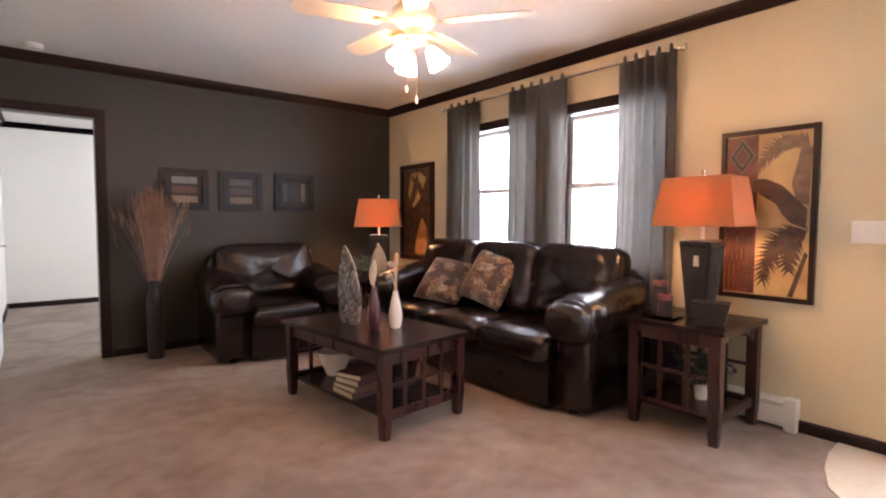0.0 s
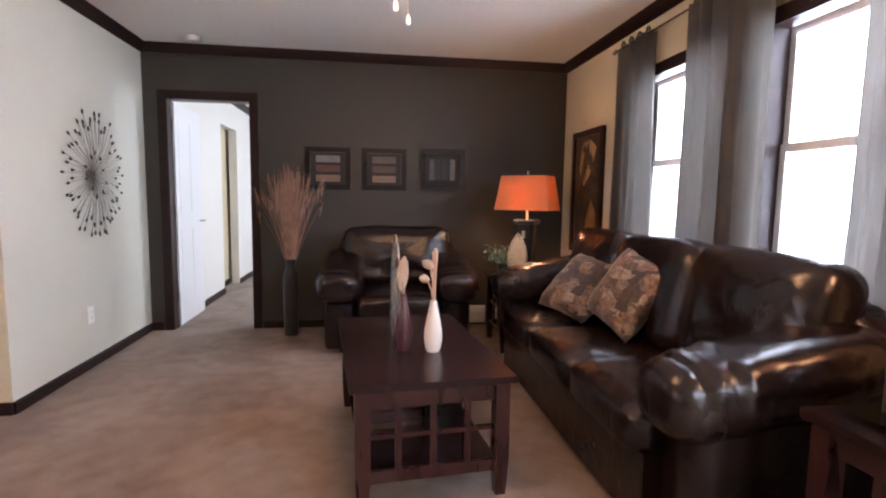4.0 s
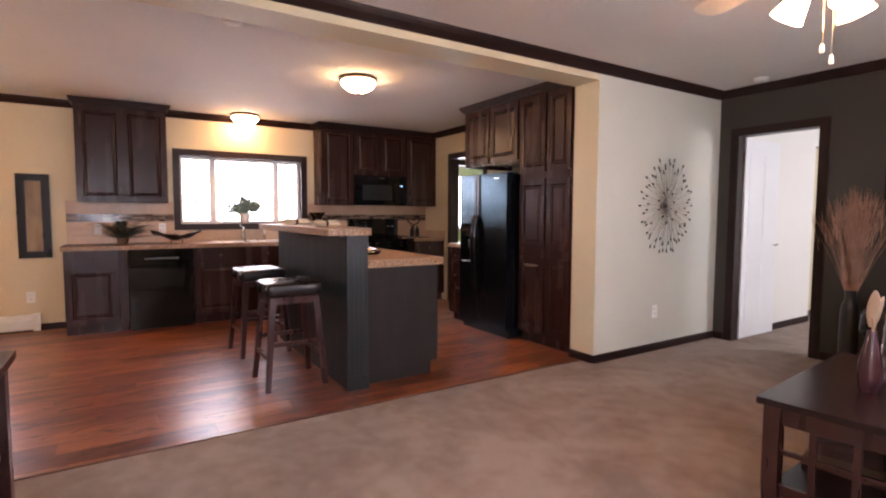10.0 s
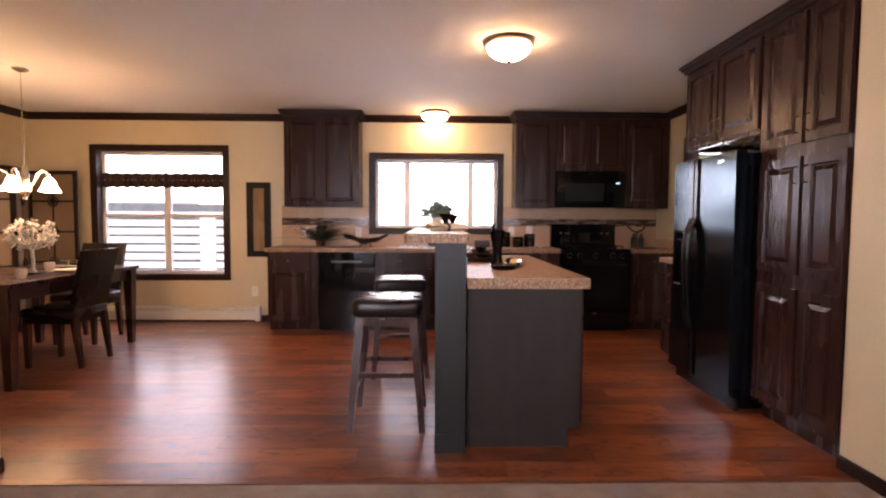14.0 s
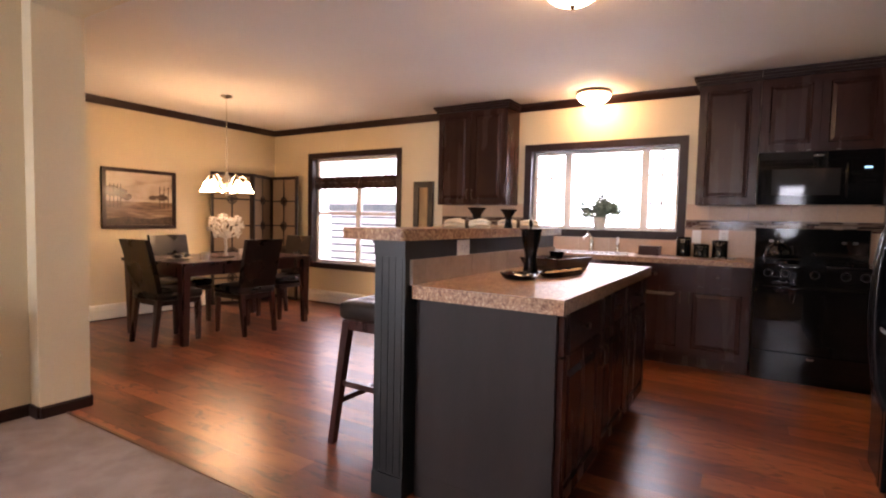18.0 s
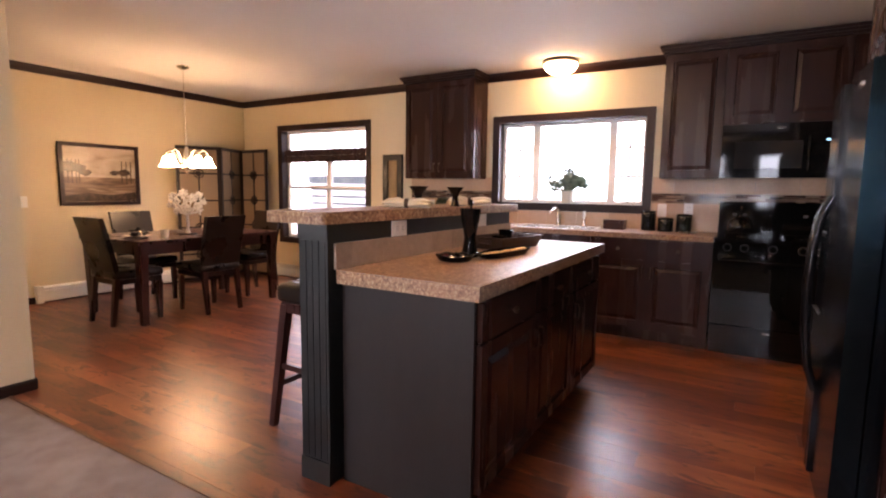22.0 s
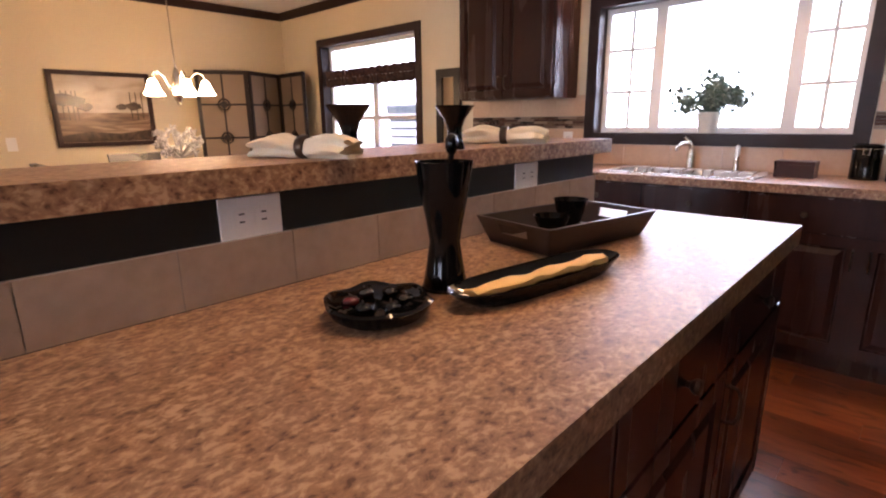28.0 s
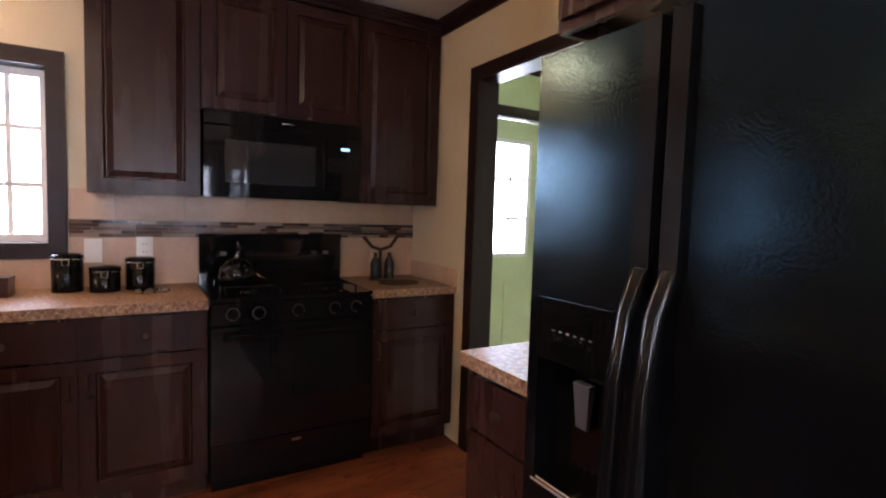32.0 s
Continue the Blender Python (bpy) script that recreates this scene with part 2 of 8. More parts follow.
LAWN = surf("snowy_ground", (0.72, 0.73, 0.74), (0.82, 0.82, 0.83), 0.9, 0.6, 20, 0.3)
ENTRY = surf("entry_vinyl_floor", (0.52, 0.43, 0.33), (0.66, 0.56, 0.45), 0.4, 3, 30, 0.05)


def counter_material():
    """Brown stone-look laminate: soft blotches, sparse dark flecks and a satin surface."""
    m, nt, b = material("mottled_laminate")
    N, L = nt.nodes, nt.links
    tc = N.new("ShaderNodeTexCoord")
    mp = N.new("ShaderNodeMapping")
    mp.inputs["Scale"].default_value = (1.0, 1.4, 1.2)
    L.new(tc.outputs["Object"], mp.inputs["Vector"])
    n1, n2, n3 = N.new("ShaderNodeTexNoise"), N.new("ShaderNodeTexVoronoi"), N.new("ShaderNodeTexNoise")
    n1.inputs["Scale"].default_value, n1.inputs["Detail"].default_value, n1.inputs["Roughness"].default_value = 52, 5, 0.66
    n1.inputs["Distortion"].default_value = 0.5
    n2.inputs["Scale"].default_value = 92
    n3.inputs["Scale"].default_value, n3.inputs["Detail"].default_value = 9, 3
    for n in (n1, n2, n3):
        L.new(mp.outputs["Vector"], n.inputs["Vector"])

    def madd(a, k, c):
        q = N.new("ShaderNodeMath")
        q.operation = "MULTIPLY_ADD"
        q.inputs[1].default_value = k
        L.new(a, q.inputs[0])
        if isinstance(c, float):
            q.inputs[2].default_value = c
        else:
            L.new(c, q.inputs[2])
        return q.outputs[0]
    fac = madd(n2.outputs["Distance"], 0.20, madd(n3.outputs["Fac"], 0.16, madd(n1.outputs["Fac"], 1.0, -0.15)))
    ramp = N.new("ShaderNodeValToRGB")
    e = ramp.color_ramp.elements
    e[0].position, e[0].color = 0.36, (0.115, 0.051, 0.027, 1)
    e[1].position, e[1].color = 0.68, (0.475, 0.305, 0.175, 1)
    for p, c in ((0.45, (0.235, 0.120, 0.064, 1)), (0.57, (0.325, 0.180, 0.098, 1))):
        e.new(p).color = c
    L.new(fac, ramp.inputs["Fac"])
    L.new(ramp.outputs["Color"], b.inputs["Base Color"])
    b.inputs["Roughness"].default_value, b.inputs["Specular IOR Level"].default_value = 0.41, 0.34
    # cool daylight sheen tinted into the specular colour
    b.inputs["Specular Tint"].default_value = (0.70, 0.88, 1.0, 1)
    return m


COUNTER = counter_material()


def carpet_material():
    m, nt, b = material("beige_carpet")
    N, L = nt.nodes, nt.links
    tc = N.new("ShaderNodeTexCoord")
    n1, n2, n3 = (N.new("ShaderNodeTexNoise") for _ in range(3))
    for n, s, d in ((n1, 1.6, 6), (n2, 9.0, 4), (n3, 240.0, 2)):
        n.inputs["Scale"].default_value, n.inputs["Detail"].default_value = s, d
        L.new(tc.outputs["Object"], n.inputs["Vector"])
    n1.inputs["Distortion"].default_value = 0.8
    a = N.new("ShaderNodeMath")
    a.operation = "MULTIPLY_ADD"
    a.inputs[1].default_value = 0.35
    L.new(n2.outputs["Fac"], a.inputs[0])
    h = N.new("ShaderNodeMath")
    h.operation = "MULTIPLY"
    h.inputs[1].default_value = 0.65
    L.new(n1.outputs["Fac"], h.inputs[0])
    L.new(h.outputs[0], a.inputs[2])
    ramp = N.new("ShaderNodeValToRGB")
    e = ramp.color_ramp.elements
    e[0].position, e[0].color = 0.36, (0.250, 0.166, 0.124, 1)
    e[1].position, e[1].color = 0.60, (0.41, 0.308, 0.250, 1)
    L.new(a.outputs[0], ramp.inputs["Fac"])
    mixc = N.new("ShaderNodeMixRGB")
    mixc.blend_type = "MULTIPLY"
    mixc.inputs["Fac"].default_value = 0.35
    L.new(ramp.outputs["Color"], mixc.inputs["Color1"])
    L.new(n3.outputs["Fac"], mixc.inputs["Color2"])
    L.new(mixc.outputs["Color"], b.inputs["Base Color"])
    b.inputs["Roughness"].default_value = 0.95
    b.inputs["Specular IOR Level"].default_value = 0.15
    b.inputs["Sheen Weight"].default_value = 0.15
    bp = N.new("ShaderNodeBump")
    bp.inputs["Strength"].default_value, bp.inputs["Distance"].default_value = 0.6, 0.01
    L.new(n3.outputs["Fac"], bp.inputs["Height"])
    L.new(bp.outputs["Normal"], b.inputs["Normal"])
    return m


CARPET = carpet_material()


def plank_material():
    """Cherry laminate: a base tone per board, long grain, dark knots and streaks, a satin finish."""
    m, nt, b = material("cherry_plank")
    N, L = nt.nodes, nt.links
    tc, oi, cmb, add = (N.new(k) for k in ("ShaderNodeTexCoord", "ShaderNodeObjectInfo", "ShaderNodeCombineXYZ", "ShaderNodeVectorMath"))
    for k in range(3):
        L.new(oi.outputs["Random"], cmb.inputs[k])
    add.operation = "MULTIPLY_ADD"
    L.new(cmb.outputs[0], add.inputs[0])
    add.inputs[1].default_value = (37, 53, 71)
    L.new(tc.outputs["Object"], add.inputs[2])

    def grain(stretch, scale, detail, distort=0.0):
        mp, n = N.new("ShaderNodeMapping"), N.new("ShaderNodeTexNoise")
        mp.inputs["Scale"].default_value = stretch
        n.inputs["Scale"].default_value, n.inputs["Detail"].default_value, n.inputs["Distortion"].default_value = scale, detail, distort
        L.new(add.outputs[0], mp.inputs["Vector"])
        L.new(mp.outputs["Vector"], n.inputs["Vector"])
        return n.outputs["Fac"]

    def math_(op, a, v, c=None):
        q = N.new("ShaderNodeMath")
        q.operation = op
        for k, x in enumerate((a, v, c)):
            if x is None:
                continue
            if isinstance(x, (int, float)):
                q.inputs[k].default_value = x
            else:
                L.new(x, q.inputs[k])
        return q.outputs[0]
    broad = grain((3.2, 0.7, 1), 2.0, 4, 0.8)
    fine = grain((30, 1.2, 1), 3.0, 4, 0.3)
    knots = grain((8.0, 2.6, 1), 2.4, 2, 1.2)
    f = math_("MULTIPLY_ADD", broad, 0.64, math_("MULTIPLY_ADD", fine, 0.16, math_("MULTIPLY", oi.outputs["Random"], 0.22)))
    ramp = N.new("ShaderNodeValToRGB")
    e = ramp.color_ramp.elements
    e[0].position, e[0].color = 0.34, (0.100, 0.020, 0.0080, 1)
    e[1].position, e[1].color = 0.68, (0.36, 0.107, 0.036, 1)
    e.new(0.5).color = (0.205, 0.050, 0.017, 1)
    L.new(f, ramp.inputs["Fac"])
    kr = N.new("ShaderNodeValToRGB")
    kr.color_ramp.elements[0].position, kr.color_ramp.elements[0].color = 0.33, (0.34, 0.26, 0.23, 1)
    kr.color_ramp.elements[1].position, kr.color_ramp.elements[1].color = 0.44, (1, 1, 1, 1)
    L.new(knots, kr.inputs["Fac"])
    mx = N.new("ShaderNodeMixRGB")
    mx.blend_type = "MULTIPLY"
    mx.inputs["Fac"].default_value = 0.85
    L.new(ramp.outputs["Color"], mx.inputs["Color1"])
    L.new(kr.outputs["Color"], mx.inputs["Color2"])
    L.new(mx.outputs["Color"], b.inputs["Base Color"])
    rr = N.new("ShaderNodeMapRange")
    rr.inputs["To Min"].default_value, rr.inputs["To Max"].default_value = 0.30, 0.40
    L.new(fine, rr.inputs["Value"])
    L.new(rr.outputs["Result"], b.inputs["Roughness"])
    b.inputs["Coat Weight"].default_value, b.inputs["Coat Roughness"].default_value = 0.32, 0.24
    return m


PLANK = plank_material()


def glass_material():
    m, nt, b = material("window_glass")
    b.inputs["Transmission Weight"].default_value = 1.0
    b.inputs["Roughness"].default_value = 0.0
    b.inputs["IOR"].default_value = 1.45
    return m


GLASS = glass_material()

# ---- mesh helpers ----


def bx(bm, x0, y0, z0, x1, y1, z1):
    v = [bm.verts.new(p) for p in ((x0, y0, z0), (x1, y0, z0), (x1, y1, z0), (x0, y1, z0), (x0, y0, z1), (x1, y0, z1), (x1, y1, z1), (x0, y1, z1))]
    for q in ((3, 2, 1, 0), (4, 5, 6, 7), (0, 1, 5, 4), (1, 2, 6, 5), (2, 3, 7, 6), (3, 0, 4, 7)):
        bm.faces.new([v[i] for i in q])
    return v


def taper(bm, c, z0, z1, a0, b0, a1, b1, dx=0, dy=0):
    """An upright block with half sizes a0, b0 below and a1, b1 above; the top is moved by dx, dy."""
    v = bx(bm, -1, -1, 0, 1, 1, 1)
    for k, p in enumerate(v):
        top = k > 3
        a, b = (a1, b1) if top else (a0, b0)
        p.co = Vector((c[0] + p.co.x * a + (dx if top else 0), c[1] + p.co.y * b + (dy if top else 0), z1 if top else z0))
    return v


def tube(bm, pts, r, n=8, r1=None, cap=True):
    """A round bar through the points; its radius goes from r to r1."""
    pts = [Vector(p) for p in pts]
    r1 = r if r1 is None else r1
    rings = []
    for i, p in enumerate(pts):
        d = (pts[min(i + 1, len(pts) - 1)] - pts[max(i - 1, 0)]).normalized()
        u = d.orthogonal().normalized()
        if rings:
            u = (last - d * last.dot(d)).normalized()
        last = u
        w = d.cross(u)
        rad = r + (r1 - r) * i / max(1, len(pts) - 1)
        rings.append([bm.verts.new(p + (u * math.cos(2 * math.pi * k / n) + w * math.sin(2 * math.pi * k / n)) * rad) for k in range(n)])
    for a, b in zip(rings, rings[1:]):
        for k in range(n):
            bm.faces.new((a[k], a[(k + 1) % n], b[(k + 1) % n], b[k]))
    if cap:
        bm.faces.new(rings[0][::-1])
        bm.faces.new(rings[-1])


def lathe(bm, prof, c=(0, 0, 0), n=24, squash=(1, 1)):
    """Turns the profile of (radius, height) pairs round the upright line through c."""
    rings = []
    for r, z in prof:
        if r <= 1e-5:
            rings.append([bm.verts.new((c[0], c[1], c[2] + z))])
        else:
            rings.append([bm.verts.new((c[0] + r * squash[0] * math.cos(2 * math.pi * k / n), c[1] + r * squash[1] * math.sin(2 * math.pi * k / n), c[2] + z)) for k in range(n)])
    for a, b in zip(rings, rings[1:]):
        for k in range(n):
            k2 = (k + 1) % n
            if len(a) == 1 and len(b) == 1:
                continue
            if len(a) == 1:
                bm.faces.new((a[0], b[k2], b[k]))
            elif len(b) == 1:
                bm.faces.new((a[k], a[k2], b[0]))
            else:
                bm.faces.new((a[k], a[k2], b[k2], b[k]))


def puff(bm, c, h, e1=0.5, e2=0.5, nu=28, nv=16, wrinkle=0.0, seed=0, rot=None):
    """A cushion-like rounded block with half sizes h; lower e is boxier."""
    def pw(v, e):
        return math.copysign(abs(v) ** e, v)
    rings = []
    for j in range(nv + 1):
        t = -math.pi / 2 + math.pi * j / nv
        ring = []
        for i in range(1 if j in (0, nv) else nu):
            p = 2 * math.pi * i / nu
            q = Vector((h[0] * pw(math.cos(t), e1) * pw(math.cos(p), e2), h[1] * pw(math.cos(t), e1) * pw(math.sin(p), e2), h[2] * pw(math.sin(t), e1)))
            if wrinkle:
                s = q * 9 + Vector((seed * 7.1, seed * 3.3, seed))
                q += q.normalized() * wrinkle * (noise.noise(s) + 0.5 * noise.noise(s * 2.3))
            if rot:
                q = rot @ q
            ring.append(bm.verts.new(q + Vector(c)))
        rings.append(ring)
    for a, b in zip(rings, rings[1:]):
        for k in range(nu):
            k2 = (k + 1) % nu
            if len(a) == 1:
                bm.faces.new((a[0], b[k2], b[k]))
            elif len(b) == 1:
                bm.faces.new((a[k], a[k2], b[0]))
            else:
                bm.faces.new((a[k], a[k2], b[k2], b[k]))


def holed(bm, us, vs, hole, w0, w1, to):
    """A slab over a grid of lines us, vs with the cells in hole left open; to maps (u, v, w) to a place."""
    g = {(i, j, k): bm.verts.new(to(u, v, w)) for i, u in enumerate(us) for j, v in enumerate(vs) for k, w in enumerate((w0, w1))}
    nu, nv = len(us) - 1, len(vs) - 1
    full = lambda i, j: 0 <= i < nu and 0 <= j < nv and (i, j) not in hole
    for i in range(nu):
        for j in range(nv):
            if not full(i, j):
                continue
            for k in (0, 1):
                bm.faces.new([g[a, b, k] for a, b in ((i, j), (i + 1, j), (i + 1, j + 1), (i, j + 1))])
            for di, dj, a, b in ((-1, 0, (i, j), (i, j + 1)), (1, 0, (i + 1, j), (i + 1, j + 1)), (0, -1, (i, j), (i + 1, j)), (0, 1, (i, j + 1), (i + 1, j + 1))):
                if not full(i + di, j + dj):
                    bm.faces.new((g[(*a, 0)], g[(*b, 0)], g[(*b, 1)], g[(*a, 1)]))


def soften(bm, w=0.004, seg=2, angle=40):
    es = [e for e in bm.edges if len(e.link_faces) == 2 and e.calc_face_angle(0) > radians(angle)]
    bmesh.ops.bevel(bm, geom=es, offset=w, segments=seg, affect="EDGES", profile=0.6, clamp_overlap=True)


def part(name, bm, mat, parent=None, label="", smooth=False, kind="", m=None):
    """Links a bmesh as one mesh object, under a thing or a part where parent is given."""
    bmesh.ops.recalc_face_normals(bm, faces=bm.faces[:])
    me = bpy.data.meshes.new(name)
    bm.to_mesh(me)
    bm.free()
    if smooth:
        me.shade_smooth()
        me.set_sharp_from_angle(angle=radians(50))
    me.materials.append(mat)
    ob = new(name, me)
    ob.parent = parent
    if m is not None:
        ob.matrix_basis = m
    if label or kind:
        tagged(ob, label, kind=kind)
    return ob


def thing(name, label, category, at=(0, 0, 0), rz=0, group="", kind=""):
    ob = new(name)
    ob.empty_display_size = 0.1
    ob.matrix_basis = pose(*at, 0, 0, rz)
    return tagged(ob, label, category, group, kind)


def block(name, mat, parent, *boxes, bevel=0.0, label="", smooth=False):
    bm = bmesh.new()
    for b in boxes:
        bx(bm, *b)
    if bevel:
        soften(bm, bevel)
    return part(name, bm, mat, parent, label, smooth)


def setting(name, label, category, mat, *boxes, bevel=0.0):
    ob = block(name, mat, None, *boxes, bevel=bevel)
    return tagged(ob, label, category, kind="structure")


def wall(name, label, mat, axis, at, thick, a0, a1, z0, z1, holes=()):
    """A wall across axis x or y, from at to at + thick, with rectangular holes (a0, a1, z0, z1)."""
    cuts = sorted({a0, a1, *[h[0] for h in holes], *[h[1] for h in holes]})
    boxes = []
    for p, q in zip(cuts, cuts[1:]):
        spans, low = [], z0
        for h in sorted((h for h in holes if h[0] < (p + q) / 2 < h[1]), key=lambda h: h[2]):
            if h[2] > low:
                spans.append((low, h[2]))
            low = h[3]
        if low < z1:
            spans.append((low, z1))
        for s, e in spans:
            boxes.append((at, p, s, at + thick, q, e) if axis == "x" else (p, at, s, q, at + thick, e))
    return setting(name, label, "wall", mat, *boxes)

# ---- the plan, in metres ----
W, E, N = -3.97, 3.65, 5.41          # west, east and north faces of the rooms
SL, SD, KN = -0.50, -3.03, 4.32      # south face of the living room and the dining end, north face of the kitchen
CE, CL = 2.42, 2.438                 # ceilings of the kitchen and bedrooms, and of the living room
XA, XB = -0.325, -0.065              # the wall between the two halves

ground = setting("ground", "pale snowy ground around the house", "ground", LAWN, (-90, -90, -0.75, 90, 90, -0.62))

# ---- walls ----
KWIN = (0.965, 2.425, 1.10, 1.93)
DWIN = (-2.265, -0.79, 0.545, 2.0)
LW1, LW2 = (3.18, 4.04, 0.85, 2.0), (2.06, 2.92, 0.85, 2.0)
UDOOR = (4.66, 5.50, 0.0, 2.03)
wall("wall_west", "warm cream painted west wall with two windows", CREAM, "x", W - 0.16, 0.16, SD - 0.2, KN, 0, CE, (KWIN, DWIN))
wall("wall_west_utility", "pale green painted utility room wall", GREENWALL, "x", W - 0.16, 0.16, KN, 6.6, 0, CE, (UDOOR,))
FDOOR = (-0.42, 0.46, 0.0, 2.03)
wall("wall_east", "warm cream painted wall with two tall windows", CREAM, "x", E, 0.16, SL - 0.2, N, 0, CL, (LW1, LW2, FDOOR))
wall("wall_north", "charcoal painted accent wall with a doorway", CHARCOAL, "y", N, 0.06, XB, E, 0, CL, ((0.115, 0.805, 0, 2.0),))
wall("wall_north_bedroom", "white bedroom side of the accent wall", WHITEWALL, "y", N + 0.06, 0.06, XB, E + 0.16, 0, CE, ((0.115, 0.805, 0, 2.0),))
wall("wall_south_living", "cream painted south wall of the living room", CREAM, "y", SL - 0.16, 0.16, XB, E + 0.16, 0, CL)
wall("wall_south_dining", "warm cream painted dining room wall", CREAM, "y", SD - 0.16, 0.16, W, XA, 0, CE)
wall("wall_middle_north", "cream painted wall stub beside the pantry", CREAM, "x", XA, XB - XA - 0.004, 3.65, N + 0.12, 0, CL)
# thin face in a paler, greyer tone than the cream core
wall("wall_middle_living_face", "pale grey-white living room side of the wall stub", PALEWALL, "x", XB - 0.004, 0.004, 3.65, N, 0, CL)
wall("wall_middle_south", "cream painted wall end beside the opening", CREAM, "x", XA, XB - XA, SD - 0.16, -0.385, 0, CL)
setting("header", "cream painted header over the wide opening", "beam", CREAM, (XA, -0.385, 2.31, XB, 3.65, CL))
wall("wall_kitchen_north", "warm cream kitchen wall with a doorway", CREAM, "y", KN, 0.06, W, XA, 0, CE, ((-3.25, -2.48, 0, 2.02),))
wall("wall_utility_south", "green utility side of the kitchen wall", GREENWALL, "y", KN + 0.06, 0.06, W, XA, 0, CE, ((-3.25, -2.48, 0, 2.02),))
wall("wall_utility_north", "pale green painted utility room wall", GREENWALL, "y", 6.6, 0.12, W - 0.16, XA, 0, CE)
wall("wall_bedroom_north", "white painted bedroom wall", WHITEWALL, "y", 9.0, 0.12, -0.9, E + 0.16, 0, CE)
wall("wall_bedroom_east", "white painted bedroom wall", WHITEWALL, "x", E, 0.16, N + 0.12, 9.0, 0, CE)
wall("wall_bedroom_west", "white painted bedroom wall with a passage", WHITEWALL, "x", -0.02, 0.10, 7.10, 9.0, 0, CE, ((7.14, 7.86, 0, 2.03),))
wall("wall_bedroom_near", "white painted closet wall in the bedroom", WHITEWALL, "x", -0.02, 0.10, N + 0.12, 7.10, 0, CE)
# set close behind the opening; its cream stands for warm light in the passage
wall("wall_passage", "cream wall standing in for the warm-lit passage behind the opening", CREAM, "x", -0.16, 0.1, 7.0, 9.0, 0, CE)
setting("floor_bedroom", "beige carpet of the bedroom", "floor", CARPET, (-0.9, N, -0.1, E + 0.16, 9.0, 0.0))
setting("floor_living", "beige cut-pile carpet with soft mottled wear", "carpet", CARPET, (-0.20, SL, -0.1, E, N, 0.0))
setting("floor_kitchen_base", "subfloor below the wood planks", "floor", GROUT, (W, SD, -0.1, -0.20, KN + 0.12, -0.012))
setting("floor_utility", "entry vinyl floor of the utility room", "floor", ENTRY, (W, KN + 0.12, -0.1, XA, 6.6, -0.002))
setting("ceiling", "matt off-white textured ceiling", "ceiling", CEIL, (W - 0.16, SD - 0.16, CE, XA, 6.72, CE + 0.2), (XA, SD - 0.16, CL, XB, 9.12, CL + 0.17), (XB, SL - 0.16, CL, E + 0.16, N + 0.06, CL + 0.17), (XB, N + 0.06, CE, E + 0.16, 9.12, CE + 0.2), (-1.0, 6.72, CE, XA, 9.12, CE + 0.2))

# entry flooring by the front door, with the curved edge of the carpet beside it
bm = bmesh.new()
edge = [(E, 1.075), (3.45, 1.07), (3.25, 1.035), (3.05, 0.97), (2.93, 0.87), (2.86, 0.70), (2.83, 0.45), (2.82, 0.1), (2.82, SL), (E, SL)]
top = [bm.verts.new((x, y, 0.006)) for x, y in edge]
low = [bm.verts.new((x, y, -0.02)) for x, y in edge]
bm.faces.new(top)
for i in range(len(edge)):
    j = (i + 1) % len(edge)
    bm.faces.new((top[i], low[i], low[j], top[j]))
tagged(part("entry_floor", bm, ENTRY), "pale stone-look vinyl flooring by the entrance", "floor", kind="structure")


def moulding(name, label, category, prof, runs, mat):
    """Trim of the given profile (out, up) along straight runs (x0, y0, x1, y1); out is to the left of the run."""
    bm = bmesh.new()
    for x0, y0, x1, y1 in runs:
        d = Vector((x1 - x0, y1 - y0, 0)).normalized()
        o = Vector((-d.y, d.x, 0))
        a = [bm.verts.new(Vector((x0, y0, 0)) + o * u + Vector((0, 0, z))) for u, z in prof]
        b = [bm.verts.new(Vector((x1, y1, 0)) + o * u + Vector((0, 0, z))) for u, z in prof]
        for i in range(len(prof)):
            j = (i + 1) % len(prof)
            bm.faces.new((a[i], a[j], b[j], b[i]))
        bm.faces.new(a)
        bm.faces.new(b[::-1])
    return tagged(part(name, bm, mat), label, category, kind="structure")


CROWN, CROWN_LIVING = ([(u, c + z) for u, z in ((0.0, -0.078), (0.012, -0.078), (0.018, -0.068), (0.040, -0.040), (0.052, -0.018), (0.056, -0.001), (0.0, -0.001))] for c in (CE, CL))
moulding("crown_trim_living", "dark espresso crown moulding round the living room ceiling", "moulding", CROWN_LIVING, [
    (E, N, XB, N), (XB, N, XB, SL), (E, SL, E, N), (XB, SL, E, SL)], ESPRESSO_H)
moulding("crown_trim", "dark espresso crown moulding round the ceiling", "moulding", CROWN, [
    (W, KN, W, SD), (W, SD, XA, SD), (-1.87, KN, W, KN), (XA, SD, XA, -0.385)], ESPRESSO_H)
moulding("crown_trim_rooms", "dark crown moulding in the rooms beyond", "moulding", CROWN, [
    (XB, 9.0, E, 9.0), (0.08, 9.0, 0.08, N + 0.12), (E, N + 0.12, E, 9.0), (W, 6.6, W, KN + 0.12), (XA, 6.6, W, 6.6)], ESPRESSO_H)
BASE = [(0.0, 0.0), (0.014, 0.0), (0.014, 0.055), (0.008, 0.068), (0.0, 0.068)]
